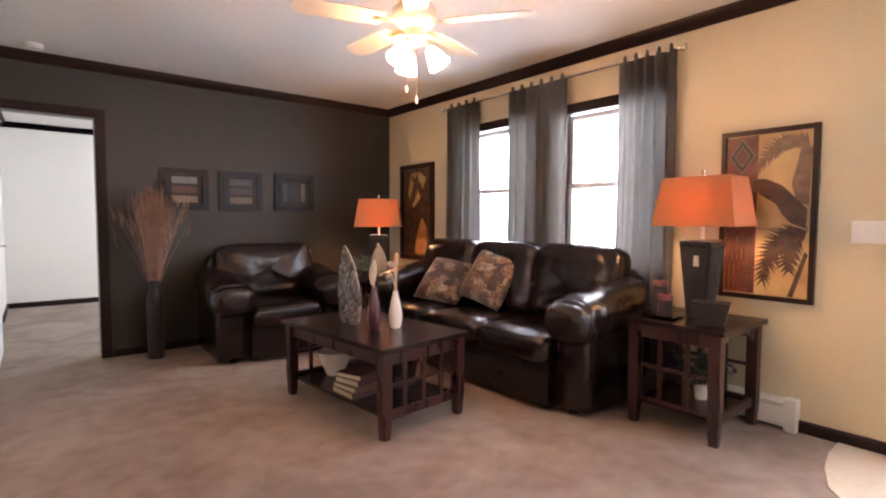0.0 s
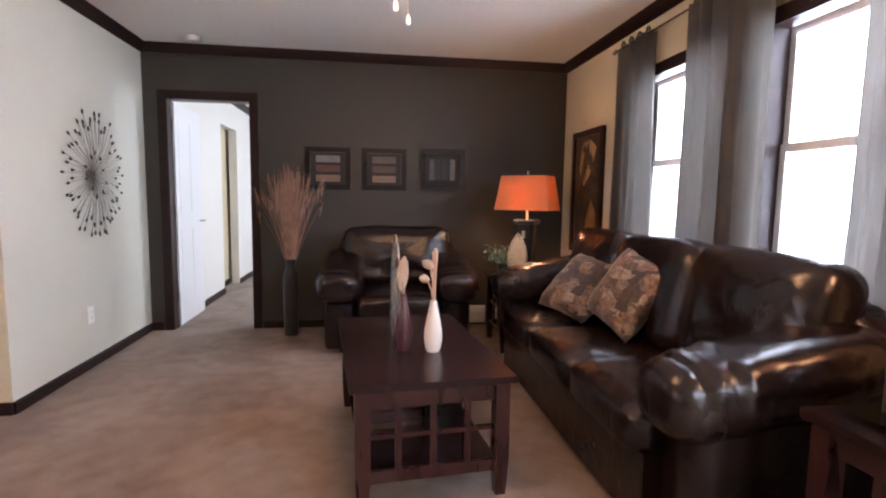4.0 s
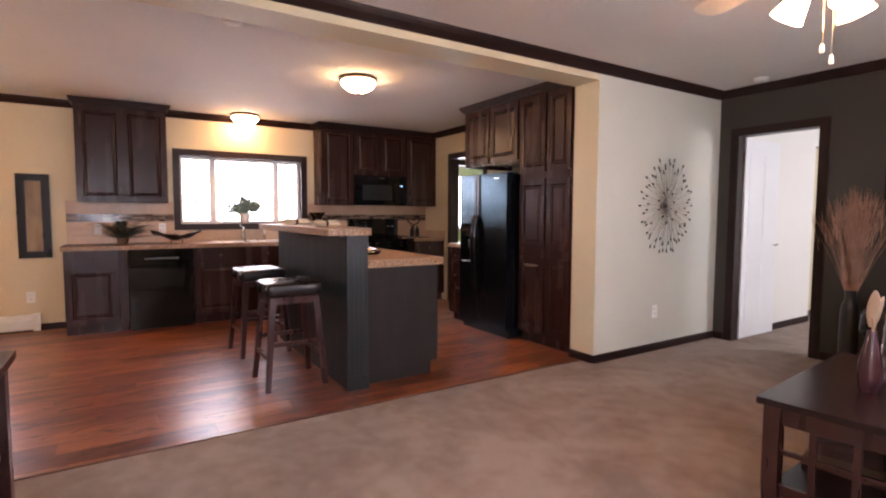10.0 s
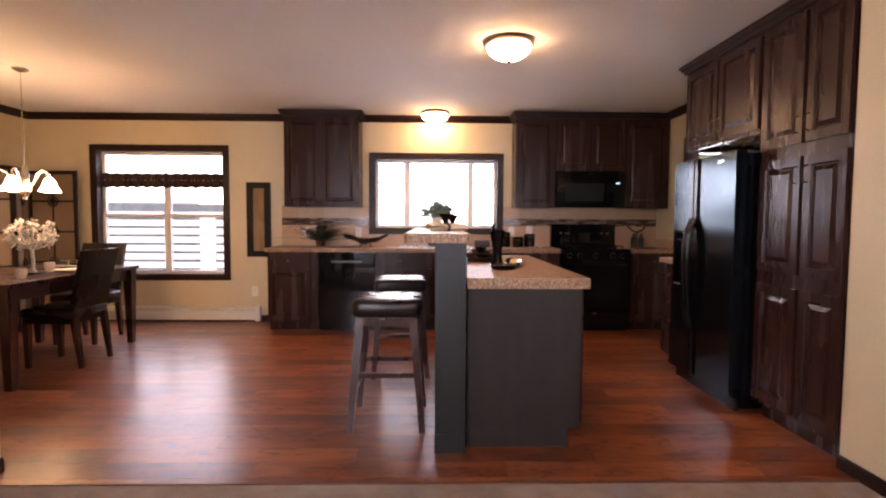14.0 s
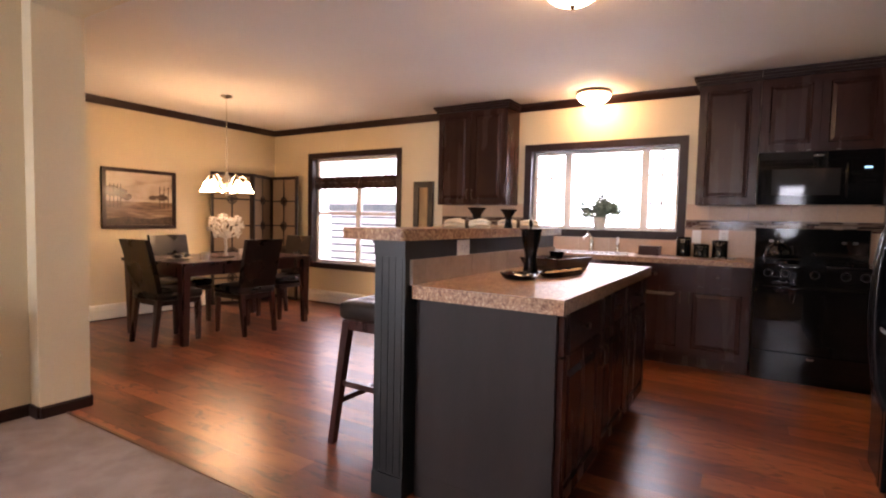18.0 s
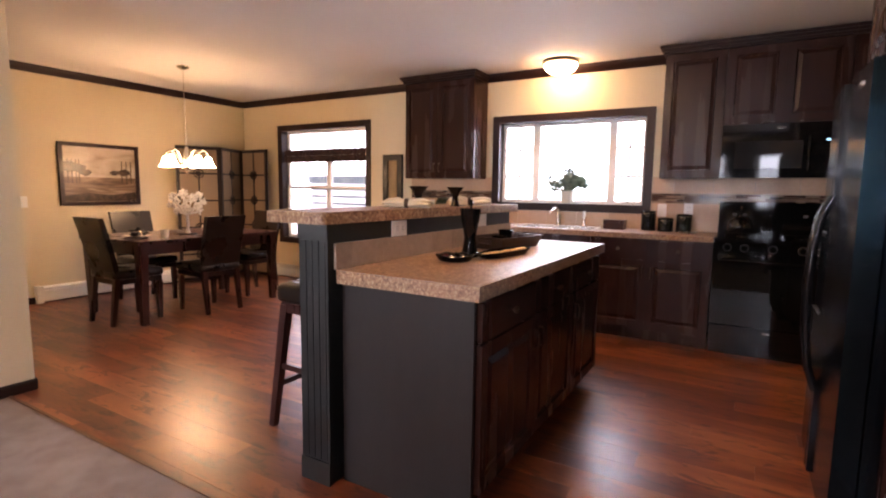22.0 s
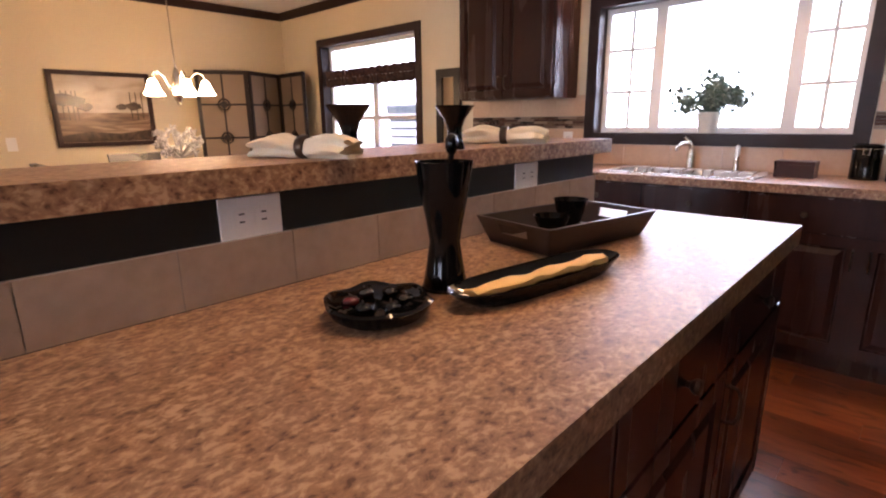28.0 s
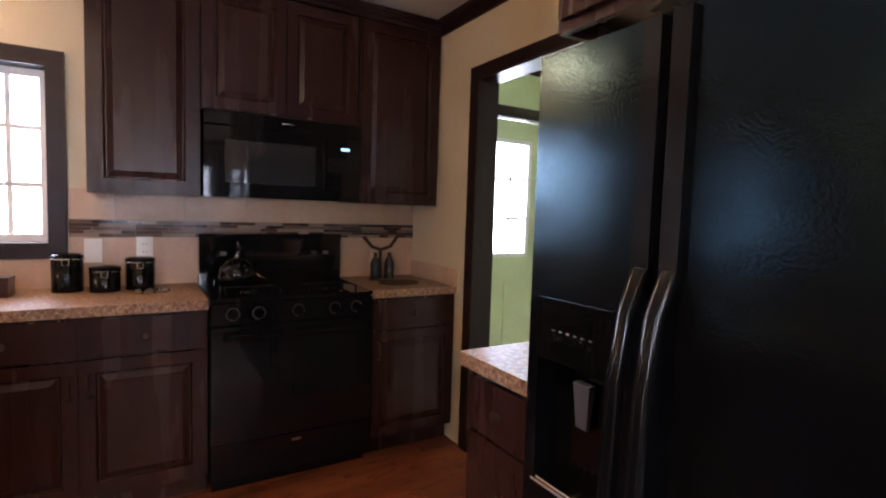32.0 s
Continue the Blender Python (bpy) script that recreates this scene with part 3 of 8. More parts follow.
moulding("baseboard", "dark espresso baseboard", "moulding", BASE, [
    (0.04, N, XB, N), (E, N, 0.88, N), (XB, N, XB, 3.65), (XB, 3.65, XA, 3.65), (XB, -0.385, XB, SL), (XA, -0.385, XB, -0.385), (XB, SL, 3.4, SL), (E, 0.53, E, N),
    (W, KN, W, 4.30), (W, -0.16, W, SD), (W, SD, XA, SD), (XA, SD, XA, -0.385)], ESPRESSO_H)
moulding("baseboard_rooms", "dark baseboard in the rooms beyond", "moulding", BASE, [
    (E, 9.0, 0.08, 9.0), (0.08, 9.0, 0.08, 7.87), (0.08, 7.13, 0.08, 5.6), (-0.06, 7.85, -0.06, 7.15), (W, 4.5, W, KN + 0.12)], ESPRESSO_H)


def casing(name, axis, face, out, a0, a1, z0, z1, depth, w=0.062, sill=True):
    """Dark trim round an opening: flat casing proud of the wall on the side out, and the lining of the reveal."""
    th = 0.016 * out
    bm = bmesh.new()
    pieces = [(a0 - w, a0, z0 - (w if sill else 0), z1 + w), (a1, a1 + w, z0 - (w if sill else 0), z1 + w), (a0, a1, z1, z1 + w)]
    if sill:
        pieces.append((a0, a1, z0 - w, z0))
    for p, q, s, e in pieces:
        c = sorted((face, face + th))
        bx(bm, *((c[0], p, s, c[1], q, e) if axis == "x" else (p, c[0], s, q, c[1], e)))
    g = 0.012
    lining = [(a0, a0 + g, z0, z1), (a1 - g, a1, z0, z1), (a0 + g, a1 - g, z1 - g, z1)] + ([(a0 + g, a1 - g, z0, z0 + g)] if sill else [])
    for p, q, s, e in lining:
        c = sorted((face + th * 0.9, face - depth * out))
        bx(bm, *((c[0], p, s, c[1], q, e) if axis == "x" else (p, c[0], s, q, c[1], e)))
    soften(bm, 0.002, 1)
    return tagged(part(name, bm, ESPRESSO_H), "dark espresso wood trim round the opening", "trim", kind="structure")


casing("trim_kitchen_window", "x", W, 1, *KWIN, 0.10)
casing("trim_dining_window", "x", W, 1, *DWIN, 0.10)
casing("trim_living_window_a", "x", E, -1, *LW1, 0.10)
casing("trim_living_window_b", "x", E, -1, *LW2, 0.10)
casing("trim_bedroom_door", "y", N, -1, 0.115, 0.805, 0, 2.0, 0.12, sill=False)
casing("trim_assumed_door", "x", E, -1, *FDOOR, 0.12, sill=False)
casing("trim_utility_door", "y", KN, -1, -3.25, -2.48, 0, 2.02, 0.12, sill=False)
casing("trim_back_door", "x", W, 1, *UDOOR, 0.10, sill=False)


def sash(win, name, x, y0, y1, z0, z1, rails=(), bars=(), w=0.035):
    """A vinyl sash with its frame, grid bars (in shares of its size) and pane."""
    bm = bmesh.new()
    d = 0.02
    for b in ((y0, y0 + w, z0, z1), (y1 - w, y1, z0, z1), (y0 + w, y1 - w, z0, z0 + w), (y0 + w, y1 - w, z1 - w, z1)):
        bx(bm, x - d, b[0], b[2], x + d, b[1], b[3])
    soften(bm, 0.003, 1)
    fr = part(name, bm, VINYL, win)
    for k in bars:
        yy = y0 + (y1 - y0) * k
        block("grid_bar", VINYL, fr, (x - 0.008, yy - 0.010, z0 + w, x + 0.008, yy + 0.010, z1 - w))
    for k in rails:
        zz = z0 + (z1 - z0) * k
        block("grid_bar", VINYL, fr, (x - 0.0075, y0 + w, zz - 0.011, x + 0.0075, y1 - w, zz + 0.011))
    pane = block("pane", GLASS, fr, (x - 0.002, y0 + w, z0 + w, x + 0.002, y1 - w, z1 - w))
    pane.visible_shadow = False
    return fr


def window(name, label):
    return thing(name, label, "window", kind="structure")


w1 = window("window_kitchen", "white vinyl three-part kitchen window with grids in the side sashes")
g = 0.012
xk = W - 0.115
sash(w1, "side_sash", xk, KWIN[0] + g, 1.345, KWIN[2] + g, KWIN[3] - g, (1 / 3, 2 / 3), (0.5,))
sash(w1, "fixed_sash", xk, 1.345, 2.105, KWIN[2] + g, KWIN[3] - g)
sash(w1, "side_sash", xk, 2.105, KWIN[1] - g, KWIN[2] + g, KWIN[3] - g, (1 / 3, 2 / 3), (0.5,))
w2 = window("window_dining", "white vinyl window with a transom over two double-hung sashes")
ym, zm = (DWIN[0] + DWIN[1]) / 2 + 0.03, 1.22
sash(w2, "transom_sash", xk, DWIN[0] + g, DWIN[1] - g, 1.635, DWIN[3] - g)
for a, b in ((DWIN[0] + g, ym), (ym, DWIN[1] - g)):
    sash(w2, "upper_sash", xk, a, b, zm, 1.635)
    sash(w2, "lower_sash", xk + 0.012, a, b, DWIN[2] + g, zm + 0.04)
for nm, lw in (("window_living_far", LW1), ("window_living_near", LW2)):
    w3 = window(nm, "white vinyl double-hung window behind curtains")
    sash(w3, "upper_sash", E + 0.115, lw[0] + g, lw[1] - g, 1.42, lw[3] - g)
    sash(w3, "lower_sash", E + 0.103, lw[0] + g, lw[1] - g, lw[2] + g, 1.46)

# door out of view, assumed here so that daylight can come in
fd_ = thing("door_front", "assumed, unseen full-glass front storm door in a white frame", "door", (E + 0.13, FDOOR[0] + 0.014, 0.012), kind="structure")
bm = bmesh.new()
holed(bm, (0, 0.08, 0.772, 0.852), (0, 0.12, 1.92, 2.0), {(1, 1)}, -0.018, 0.018, lambda u, v, w: (w, u, v))
part("leaf", bm, VINYL, fd_)
block("pane", GLASS, fd_, (-0.002, 0.08, 0.12, 0.002, 0.772, 1.92)).visible_shadow = False

# unseen roof slab over the house, its wide overhang added to block the sun
setting("roof", "unseen roof slab, its overhang keeps the sun off the windows", "roof", SIDING, (W - 0.95, SD - 0.6, CE + 0.22, E + 0.95, 9.6, CE + 0.3))

# the pale boarded building next door
nb = thing("neighbour_house", "low neighbouring building clad with pale boards under a blue-grey band", "house", (-8.0, -1.5, -0.62))
# dark backing puts the shade of the gaps between boards into its colour
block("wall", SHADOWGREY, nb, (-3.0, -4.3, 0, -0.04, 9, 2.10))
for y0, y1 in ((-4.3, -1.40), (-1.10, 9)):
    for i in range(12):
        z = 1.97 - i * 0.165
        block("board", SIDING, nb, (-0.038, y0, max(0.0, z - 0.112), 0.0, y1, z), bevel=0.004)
block("post", SIDING, nb, (-0.038, -1.395, 0.0, 0.012, -1.105, 1.97), bevel=0.006)
# plain blue-grey strip along the top of the boards
block("top_band", SHADOWGREY, nb, (-0.039, -4.32, 1.975, 0.03, 9.02, 2.13), bevel=0.006, label="blue-grey band under the coping")
block("coping", SIDING, nb, (-3.1, -4.4, 2.131, 0.05, 9.1, 2.17), bevel=0.01)

# ---- kitchen ----


def panel_door(bm, x0, x1, z0, z1, y, th=0.02, rail=0.055):
    """A raised-panel door whose front faces -y; y is the face it is fixed to."""
    bx(bm, x0, y - th, z0, x1, y, z1)
    bm.faces.ensure_lookup_table()
    f = min(bm.faces, key=lambda q: q.calc_center_median().y)
    out = Vector((0, -1, 0))
    for inset, push in ((0.004, 0.0), (rail - 0.004, 0.0), (0.007, -0.010), (0.006, 0.0), (0.024, 0.009)):
        bmesh.ops.inset_region(bm, faces=[f], thickness=inset, depth=0, use_even_offset=True)
        for v in f.verts:
            v.co += out * push


def pull(parent, x, z, y, mat, upright=True, ln=0.09):
    bm = bmesh.new()
    h = ln / 2
    pts = [(-h, 0, 0), (-h * 0.95, -0.018, 0), (-h * 0.5, -0.027, 0), (h * 0.5, -0.027, 0), (h * 0.95, -0.018, 0), (h, 0, 0)]
    if upright:
        pts = [(0, p[1], p[0]) for p in pts]
    tube(bm, [(x + p[0], y + p[1], z + p[2]) for p in pts], 0.0045, 6)
    part("handle", bm, mat, parent, "dark metal pull", smooth=True)


def knob(parent, x, z, y):
    bm = bmesh.new()
    lathe(bm, [(0.0, 0.026), (0.012, 0.024), (0.015, 0.017), (0.011, 0.010), (0.006, 0.006), (0.006, 0.0)], n=12)
    bmesh.ops.rotate(bm, verts=bm.verts[:], cent=(0, 0, 0), matrix=Matrix.Rotation(radians(90), 3, "X"))
    bmesh.ops.translate(bm, verts=bm.verts[:], vec=(x, y, z))
    part("knob", bm, BRONZE, parent, "dark round knob", smooth=True)


def cabinet(name, label, at, rz, w, d, h, fronts, mat=None, toe=0.0, group="kitchen cabinets", top_trim=False):
    """A cabinet whose front faces its own -y; fronts are rows (kind, x0, x1, z0, z1, handle side)."""
    mat = mat or ESPRESSO
    c = thing(name, label, "cabinet", at, rz, group)
    bm = bmesh.new()
    bx(bm, 0, 0, toe, w, d, h)
    if toe:
        bx(bm, 0.002, 0.06, 0, w - 0.002, d, toe)
    part("body", bm, mat, c)
    for kind, x0, x1, z0, z1, side in fronts:
        bm = bmesh.new()
        if kind == "drawer":
            bx(bm, x0, -0.02, z0, x1, -0.001, z1)
            soften(bm, 0.012, 3)
            dr = part("drawer", bm, mat, c)
            knob(dr, (x0 + x1) / 2, (z0 + z1) / 2, -0.02)
        else:
            panel_door(bm, x0, x1, z0, z1, -0.001)
            dr = part("door", bm, mat, c)
            if side:
                hx = x1 - 0.028 if side[0] == "r" else x0 + 0.028
                hz = z0 + 0.10 if side[1] == "l" else z1 - 0.10
                pull(dr, hx, hz, -0.022, BRONZE)
    if top_trim:
        bm = bmesh.new()
        for u, z in ((0.012, 0.0), (0.028, 0.022), (0.042, 0.042)):
            bx(bm, -u if "l" in top_trim else 0, -u - 0.02, h + z, w + (u if "r" in top_trim else 0), d, h + z + 0.022)
        part("top_moulding", bm, ESPRESSO_H, c)
    return c


CT = 0.898
BH = CT - 0.04
XF = -3.42          # front of the base cabinets along the west wall


def base(name, label, y0, y1, fronts):
    return cabinet(name, label, (XF, y0, 0), 90, y1 - y0 - 0.002, XF - W - 0.003, BH, fronts, toe=0.1)


G = 0.012
base("base_cabinet", "dark wood base cabinet with a drawer over a raised-panel door", -0.12, 0.34, [("drawer", G, 0.448, 0.69, BH - 0.015, ""), ("door", G, 0.448, 0.12, 0.68, "ru")])
base("base_cabinet", "dark wood filler panel beside the dishwasher space", 0.34, 0.42, [])
base("sink_cabinet", "dark wood sink base cabinet with two raised-panel doors", 1.04, 2.10, [("drawer", G, 0.525, 0.69, BH - 0.015, ""), ("drawer", 0.533, 1.046, 0.69, BH - 0.015, ""), ("door", G, 0.525, 0.12, 0.68, "ru"), ("door", 0.533, 1.046, 0.12, 0.68, "lu")])
base("base_cabinet", "dark wood base cabinet with drawers over two raised-panel doors", 2.10, 3.035, [("drawer", G, 0.463, 0.69, BH - 0.015, ""), ("drawer", 0.471, 0.921, 0.69, BH - 0.015, ""), ("door", G, 0.463, 0.12, 0.68, "ru"), ("door", 0.471, 0.921, 0.12, 0.68, "lu")])
base("base_cabinet", "narrow dark wood base cabinet beside the range", 3.80, 4.318, [("drawer", G, 0.50, 0.69, BH - 0.015, ""), ("door", G, 0.50, 0.12, 0.68, "lu")])

dw = thing("dishwasher", "black dishwasher set under the worktop", "dishwasher", (XF, 0.42, 0), 90)
block("body", BLACK, dw, (0.005, 0.03, 0.0, 0.613, 0.52, BH - 0.005))
block("door", BLACKGLASS, dw, (0.008, -0.012, 0.11, 0.61, 0.028, 0.72), bevel=0.006)
p_ = block("control_panel", BLACK, dw, (0.008, -0.02, 0.724, 0.61, 0.028, BH - 0.01), bevel=0.006)
block("handle", GREYPLASTIC, p_, (0.15, -0.034, 0.745, 0.47, -0.021, 0.765), bevel=0.004)
block("kick_plate", BLACK, dw, (0.008, 0.02, 0.002, 0.61, 0.029, 0.105))


def worktop(name, label, mat, boxes, splash=()):
    t = thing(name, label, "worktop")
    block("slab", mat, t, *boxes, bevel=0.008, smooth=True)
    for b in splash:
        block("upstand", TILE, t, b, bevel=0.003)
    return t


# worktop along the west wall with the cut-out for the sink
lw_ = thing("worktop", "long mottled brown laminate worktop with the sink set in", "worktop")
bm = bmesh.new()
holed(bm, (W + 0.002, W + 0.10, XF - 0.06, XF + 0.02), (-0.14, 1.30, 2.08, 3.035), {(1, 1)}, BH, CT, lambda u, v, w: (u, v, w))
part("slab", bm, COUNTER, lw_)
block("front_edge", COUNTER, lw_, (XF + 0.0205, -0.139, BH - 0.002, XF + 0.024, 3.034, CT - 0.001))
worktop("worktop", "short mottled laminate worktop between range and wall", COUNTER, [(W + 0.002, 3.80, BH, XF + 0.02, 4.318, CT)], [(W + 0.03, 4.300, CT, XF + 0.02, 4.319, CT + 0.10)])

# sink with two bowls
sk = thing("sink", "stainless steel double-bowl sink set in the worktop", "sink", (W + 0.10, 1.30, CT))
sx, sy = XF - 0.06 - (W + 0.10), 0.78
bm = bmesh.new()
holed(bm, (-0.018, 0.07, sx - 0.035, sx + 0.016), (-0.018, 0.035, 0.372, 0.408, sy - 0.035, sy + 0.018), {(1, 1), (1, 3)}, 0.0005, 0.008, lambda u, v, w: (u, v, w))
soften(bm, 0.003, 2)
part("rim", bm, STEEL, sk, smooth=True)
for y0, y1 in ((0.035, 0.372), (0.408, sy - 0.035)):
    bm = bmesh.new()
    rings = []
    for ins, z in ((-0.002, 0.004), (0.006, -0.02), (0.014, -0.13), (0.03, -0.16), (0.07, -0.17)):
        ring = []
        for cx, cy, a0 in ((sx - 0.035 - ins, y0 + ins, -90), (sx - 0.035 - ins, y1 - ins, 0), (0.07 + ins, y1 - ins, 90), (0.07 + ins, y0 + ins, 180)):
            r = 0.045
            for k in range(5):
                q = radians(a0 + 22.5 * k)
                ring.append(bm.verts.new((cx + (r * math.cos(q) - (r if a0 in (-90, 0) else -r)), cy + (r * math.sin(q) - (r if a0 in (0, 90) else -r)), z)))
        rings.append(ring)
    for a, b in zip(rings, rings[1:]):
        for i in range(20):
            bm.faces.new((a[i], a[(i + 1) % 20], b[(i + 1) % 20], b[i]))
    bm.faces.new(rings[-1])
    bw_ = part("bowl", bm, STEEL, sk, smooth=True)
    bm = bmesh.new()
    lathe(bm, [(0, 0.002), (0.03, 0.003), (0.038, 0.0)], ((sx + 0.035) / 2, (y0 + y1) / 2, -0.169), n=16)
    part("drain", bm, NICKEL, bw_, smooth=True)
fa = thing("tap", "chrome kitchen tap with a side sprayer behind the sink", "tap", (W + 0.075, 1.66, CT))
bm = bmesh.new()
lathe(bm, [(0.0, 0.12), (0.02, 0.12), (0.024, 0.08), (0.024, 0.02), (0.03, 0.0), (0.0, 0.0)], n=14)
part("body", bm, NICKEL, fa, smooth=True)
bm = bmesh.new()
tube(bm, [(0, 0, 0.10), (0.03, -0.005, 0.145), (0.09, -0.02, 0.165), (0.16, -0.03, 0.14), (0.17, -0.032, 0.12)], 0.009, 10)
part("spout", bm, NICKEL, fa, smooth=True)
bm = bmesh.new()
tube(bm, [(0, 0, 0.12), (-0.005, 0.0, 0.15), (0.01, -0.045, 0.19)], 0.008, 8)
part("lever", bm, NICKEL, fa, smooth=True)
bm = bmesh.new()
lathe(bm, [(0.0, 0.15), (0.011, 0.15), (0.016, 0.10), (0.012, 0.05), (0.02, 0.0), (0.0, 0.0)], (0, 0.25, 0), n=12)
part("sprayer", bm, NICKEL, fa, smooth=True)

# wall cabinets
UB, UT = 1.35, 2.345
XU = -3.66


def upper(label, y0, y1, z0, fronts, trim):
    return cabinet("wall_cabinet", label, (XU, y0, z0), 90, y1 - y0 - 0.002, XU - W - 0.003, UT - z0, fronts, top_trim=trim)


H = UT - UB
upper("dark wood wall cabinet with two raised-panel doors", 0.0, 0.83, UB, [("door", G, 0.41, G, H - G, "rl"), ("door", 0.416, 0.816, G, H - G, "ll")], "lr")
upper("dark wood wall cabinet with one raised-panel door", 2.585, 3.03, UB, [("door", G, 0.43, G, H - G, "")], "l")
H2 = UT - 1.76
upper("short dark wood wall cabinet over the microwave", 3.03, 3.81, 1.76, [("door", G, 0.385, G, H2 - G, ""), ("door", 0.391, 0.766, G, H2 - G, "")], "x")
upper("dark wood wall cabinet with one raised-panel door", 3.81, 4.318, UB, [("door", G, 0.49, G, H - G, "")], "x")

mw = thing("microwave", "black over-range microwave hung under the cabinet", "microwave", (XU + 0.06, 3.035, 1.352), 90)
block("body", BLACK, mw, (0, 0.02, 0, 0.765, 0.365, 0.405), bevel=0.004)
dr = block("door", BLACK, mw, (0.0, -0.012, 0.02, 0.575, 0.019, 0.33), bevel=0.008)
block("door_glass", SMOKEGLASS, dr, (0.09, -0.015, 0.07, 0.52, -0.0125, 0.27), label="dark glass window")
bm = bmesh.new()
tube(bm, [(0.555, -0.012, 0.05), (0.555, -0.04, 0.07), (0.555, -0.04, 0.28), (0.555, -0.012, 0.30)], 0.008, 8)
part("handle", bm, BLACK, dr, smooth=True)
cp = block("control_panel", BLACKGLASS, mw, (0.58, -0.012, 0.02, 0.765, 0.019, 0.33), bevel=0.004)
block("display", glow("clock_display", (0.25, 0.7, 1.0), 2.0, (0.0, 0.0, 0.0)), cp, (0.655, -0.0145, 0.265, 0.70, -0.0125, 0.278), label="small glowing blue clock display")
for i in range(3):
    for j in range(5):
        block("button", HANDLEGREY, cp, (0.615 + i * 0.04, -0.0135, 0.06 + j * 0.035, 0.645 + i * 0.04, -0.0122, 0.08 + j * 0.035))
block("vent_grille", BLACK, mw, (0.0, -0.008, 0.34, 0.765, 0.019, 0.40), bevel=0.004)
block("badge", NICKEL, mw, (0.35, -0.0105, 0.366, 0.41, -0.0085, 0.374))

rg = thing("range", "black freestanding range with a tall back panel", "stove", (-3.40, 3.04, 0), 90)
RW, RD = 0.755, -3.40 - W - 0.03
block("body", BLACK, rg, (0, 0.0, 0.06, RW, RD, 0.885), bevel=0.004)
block("kick_plate", BLACK, rg, (0.01, 0.04, 0.0, RW - 0.01, 0.07, 0.058))
block("drawer", BLACK, rg, (0.003, -0.022, 0.07, RW - 0.003, -0.001, 0.235), bevel=0.008)
od = block("oven_door", BLACKGLASS, rg, (0.003, -0.03, 0.245, RW - 0.003, -0.001, 0.775), bevel=0.01)
bm = bmesh.new()
tube(bm, [(0.06, -0.03, 0.725), (0.06, -0.065, 0.735), (RW - 0.06, -0.065, 0.735), (RW - 0.06, -0.03, 0.725)], 0.013, 10)
part("handle", bm, BLACK, od, smooth=True)
block("oven_window", BLACKGLASS, od, (0.15, -0.0325, 0.36, RW - 0.15, -0.0305, 0.62), label="dark glass oven window")
block("badge", NICKEL, rg, (0.355, -0.0245, 0.20, 0.40, -0.0225, 0.212))
pn = block("control_strip", BLACK, rg, (0.003, -0.03, 0.785, RW - 0.003, -0.001, 0.88), bevel=0.01)
for kx in (0.09, 0.20, 0.3775, 0.555, 0.665):
    bm = bmesh.new()
    lathe(bm, [(0.0, 0.03), (0.02, 0.03), (0.024, 0.004), (0.024, 0.0)], n=14)
    bx(bm, -0.005, -0.02, 0.028, 0.005, 0.02, 0.036)
    bmesh.ops.rotate(bm, verts=bm.verts[:], cent=(0, 0, 0), matrix=Matrix.Rotation(radians(90), 3, "X"))
    bmesh.ops.translate(bm, verts=bm.verts[:], vec=(kx, -0.031, 0.832))
    kn = part("knob", bm, BLACK, pn, smooth=True)
    # ring added round the knob to imitate its glint
    bm = bmesh.new()
    tube(bm, [(kx + 0.0275 * math.cos(q), -0.034, 0.832 + 0.0275 * math.sin(q)) for q in [i * math.pi / 8 for i in range(17)]], 0.0022, 5, cap=False)
    part("glint_ring", bm, GREYPLASTIC, kn, "thin grey ring in place of the knob's glint", smooth=True)
block("cooktop", BLACKGLASS, rg, (0.0, -0.028, 0.886, RW, RD - 0.07, 0.902), bevel=0.006)
for kx, ky in ((0.19, 0.13), (0.565, 0.13), (0.19, 0.36), (0.565, 0.36)):
    bm = bmesh.new()
    lathe(bm, [(0.0, 0.012), (0.04, 0.012), (0.05, 0.0)], (kx, ky, 0.903), n=16)
    part("burner", bm, BLACK, rg, smooth=True)
    bm = bmesh.new()
    for a, b in (((-0.12, 0), (0.12, 0)), ((0, -0.10), (0, 0.10)), ((-0.12, -0.1), (-0.12, 0.1)), ((0.12, -0.1), (0.12, 0.1))):
        tube(bm, [(kx + a[0], ky + a[1], 0.928), (kx + b[0], ky + b[1], 0.928)], 0.006, 6)
    for a in ((-0.12, -0.1), (0.12, -0.1), (-0.12, 0.1), (0.12, 0.1)):
        tube(bm, [(kx + a[0], ky + a[1], 0.903), (kx + a[0], ky + a[1], 0.928)], 0.006, 6)
    part("grate", bm, BLACK, rg)
bg = block("back_panel", BLACK, rg, (0.0, RD - 0.07, 0.886, RW, RD, 1.165), bevel=0.012)
block("display", BLACKGLASS, bg, (0.28, RD - 0.073, 1.04, 0.48, RD - 0.0705, 1.10))
for kx in (0.10, 0.17, 0.58, 0.65):
    block("button", GREYPLASTIC, bg, (kx, RD - 0.073, 1.05, kx + 0.03, RD - 0.0705, 1.07))

# pantry, refrigerator, the cabinet above it and the small cabinet beside it
PY = 3.655
PX = -1.018
cabinet("pantry_cabinet", "tall dark wood pantry cabinet with six raised-panel doors", (PX, PY, 0), 0, 0.69, KN - PY - 0.002, UT, [
    ("door", 0.018, 0.360, 0.13, 0.833, ""), ("door", 0.386, 0.672, 0.13, 0.833, ""),
    ("door", 0.018, 0.360, 0.912, 1.557, "ru"), ("door", 0.386, 0.672, 0.912, 1.557, "lu"),
    ("door", 0.018, 0.360, 1.63, UT - 0.02, "rl"), ("door", 0.386, 0.672, 1.63, UT - 0.02, "ll")], toe=0.1, top_trim="x")
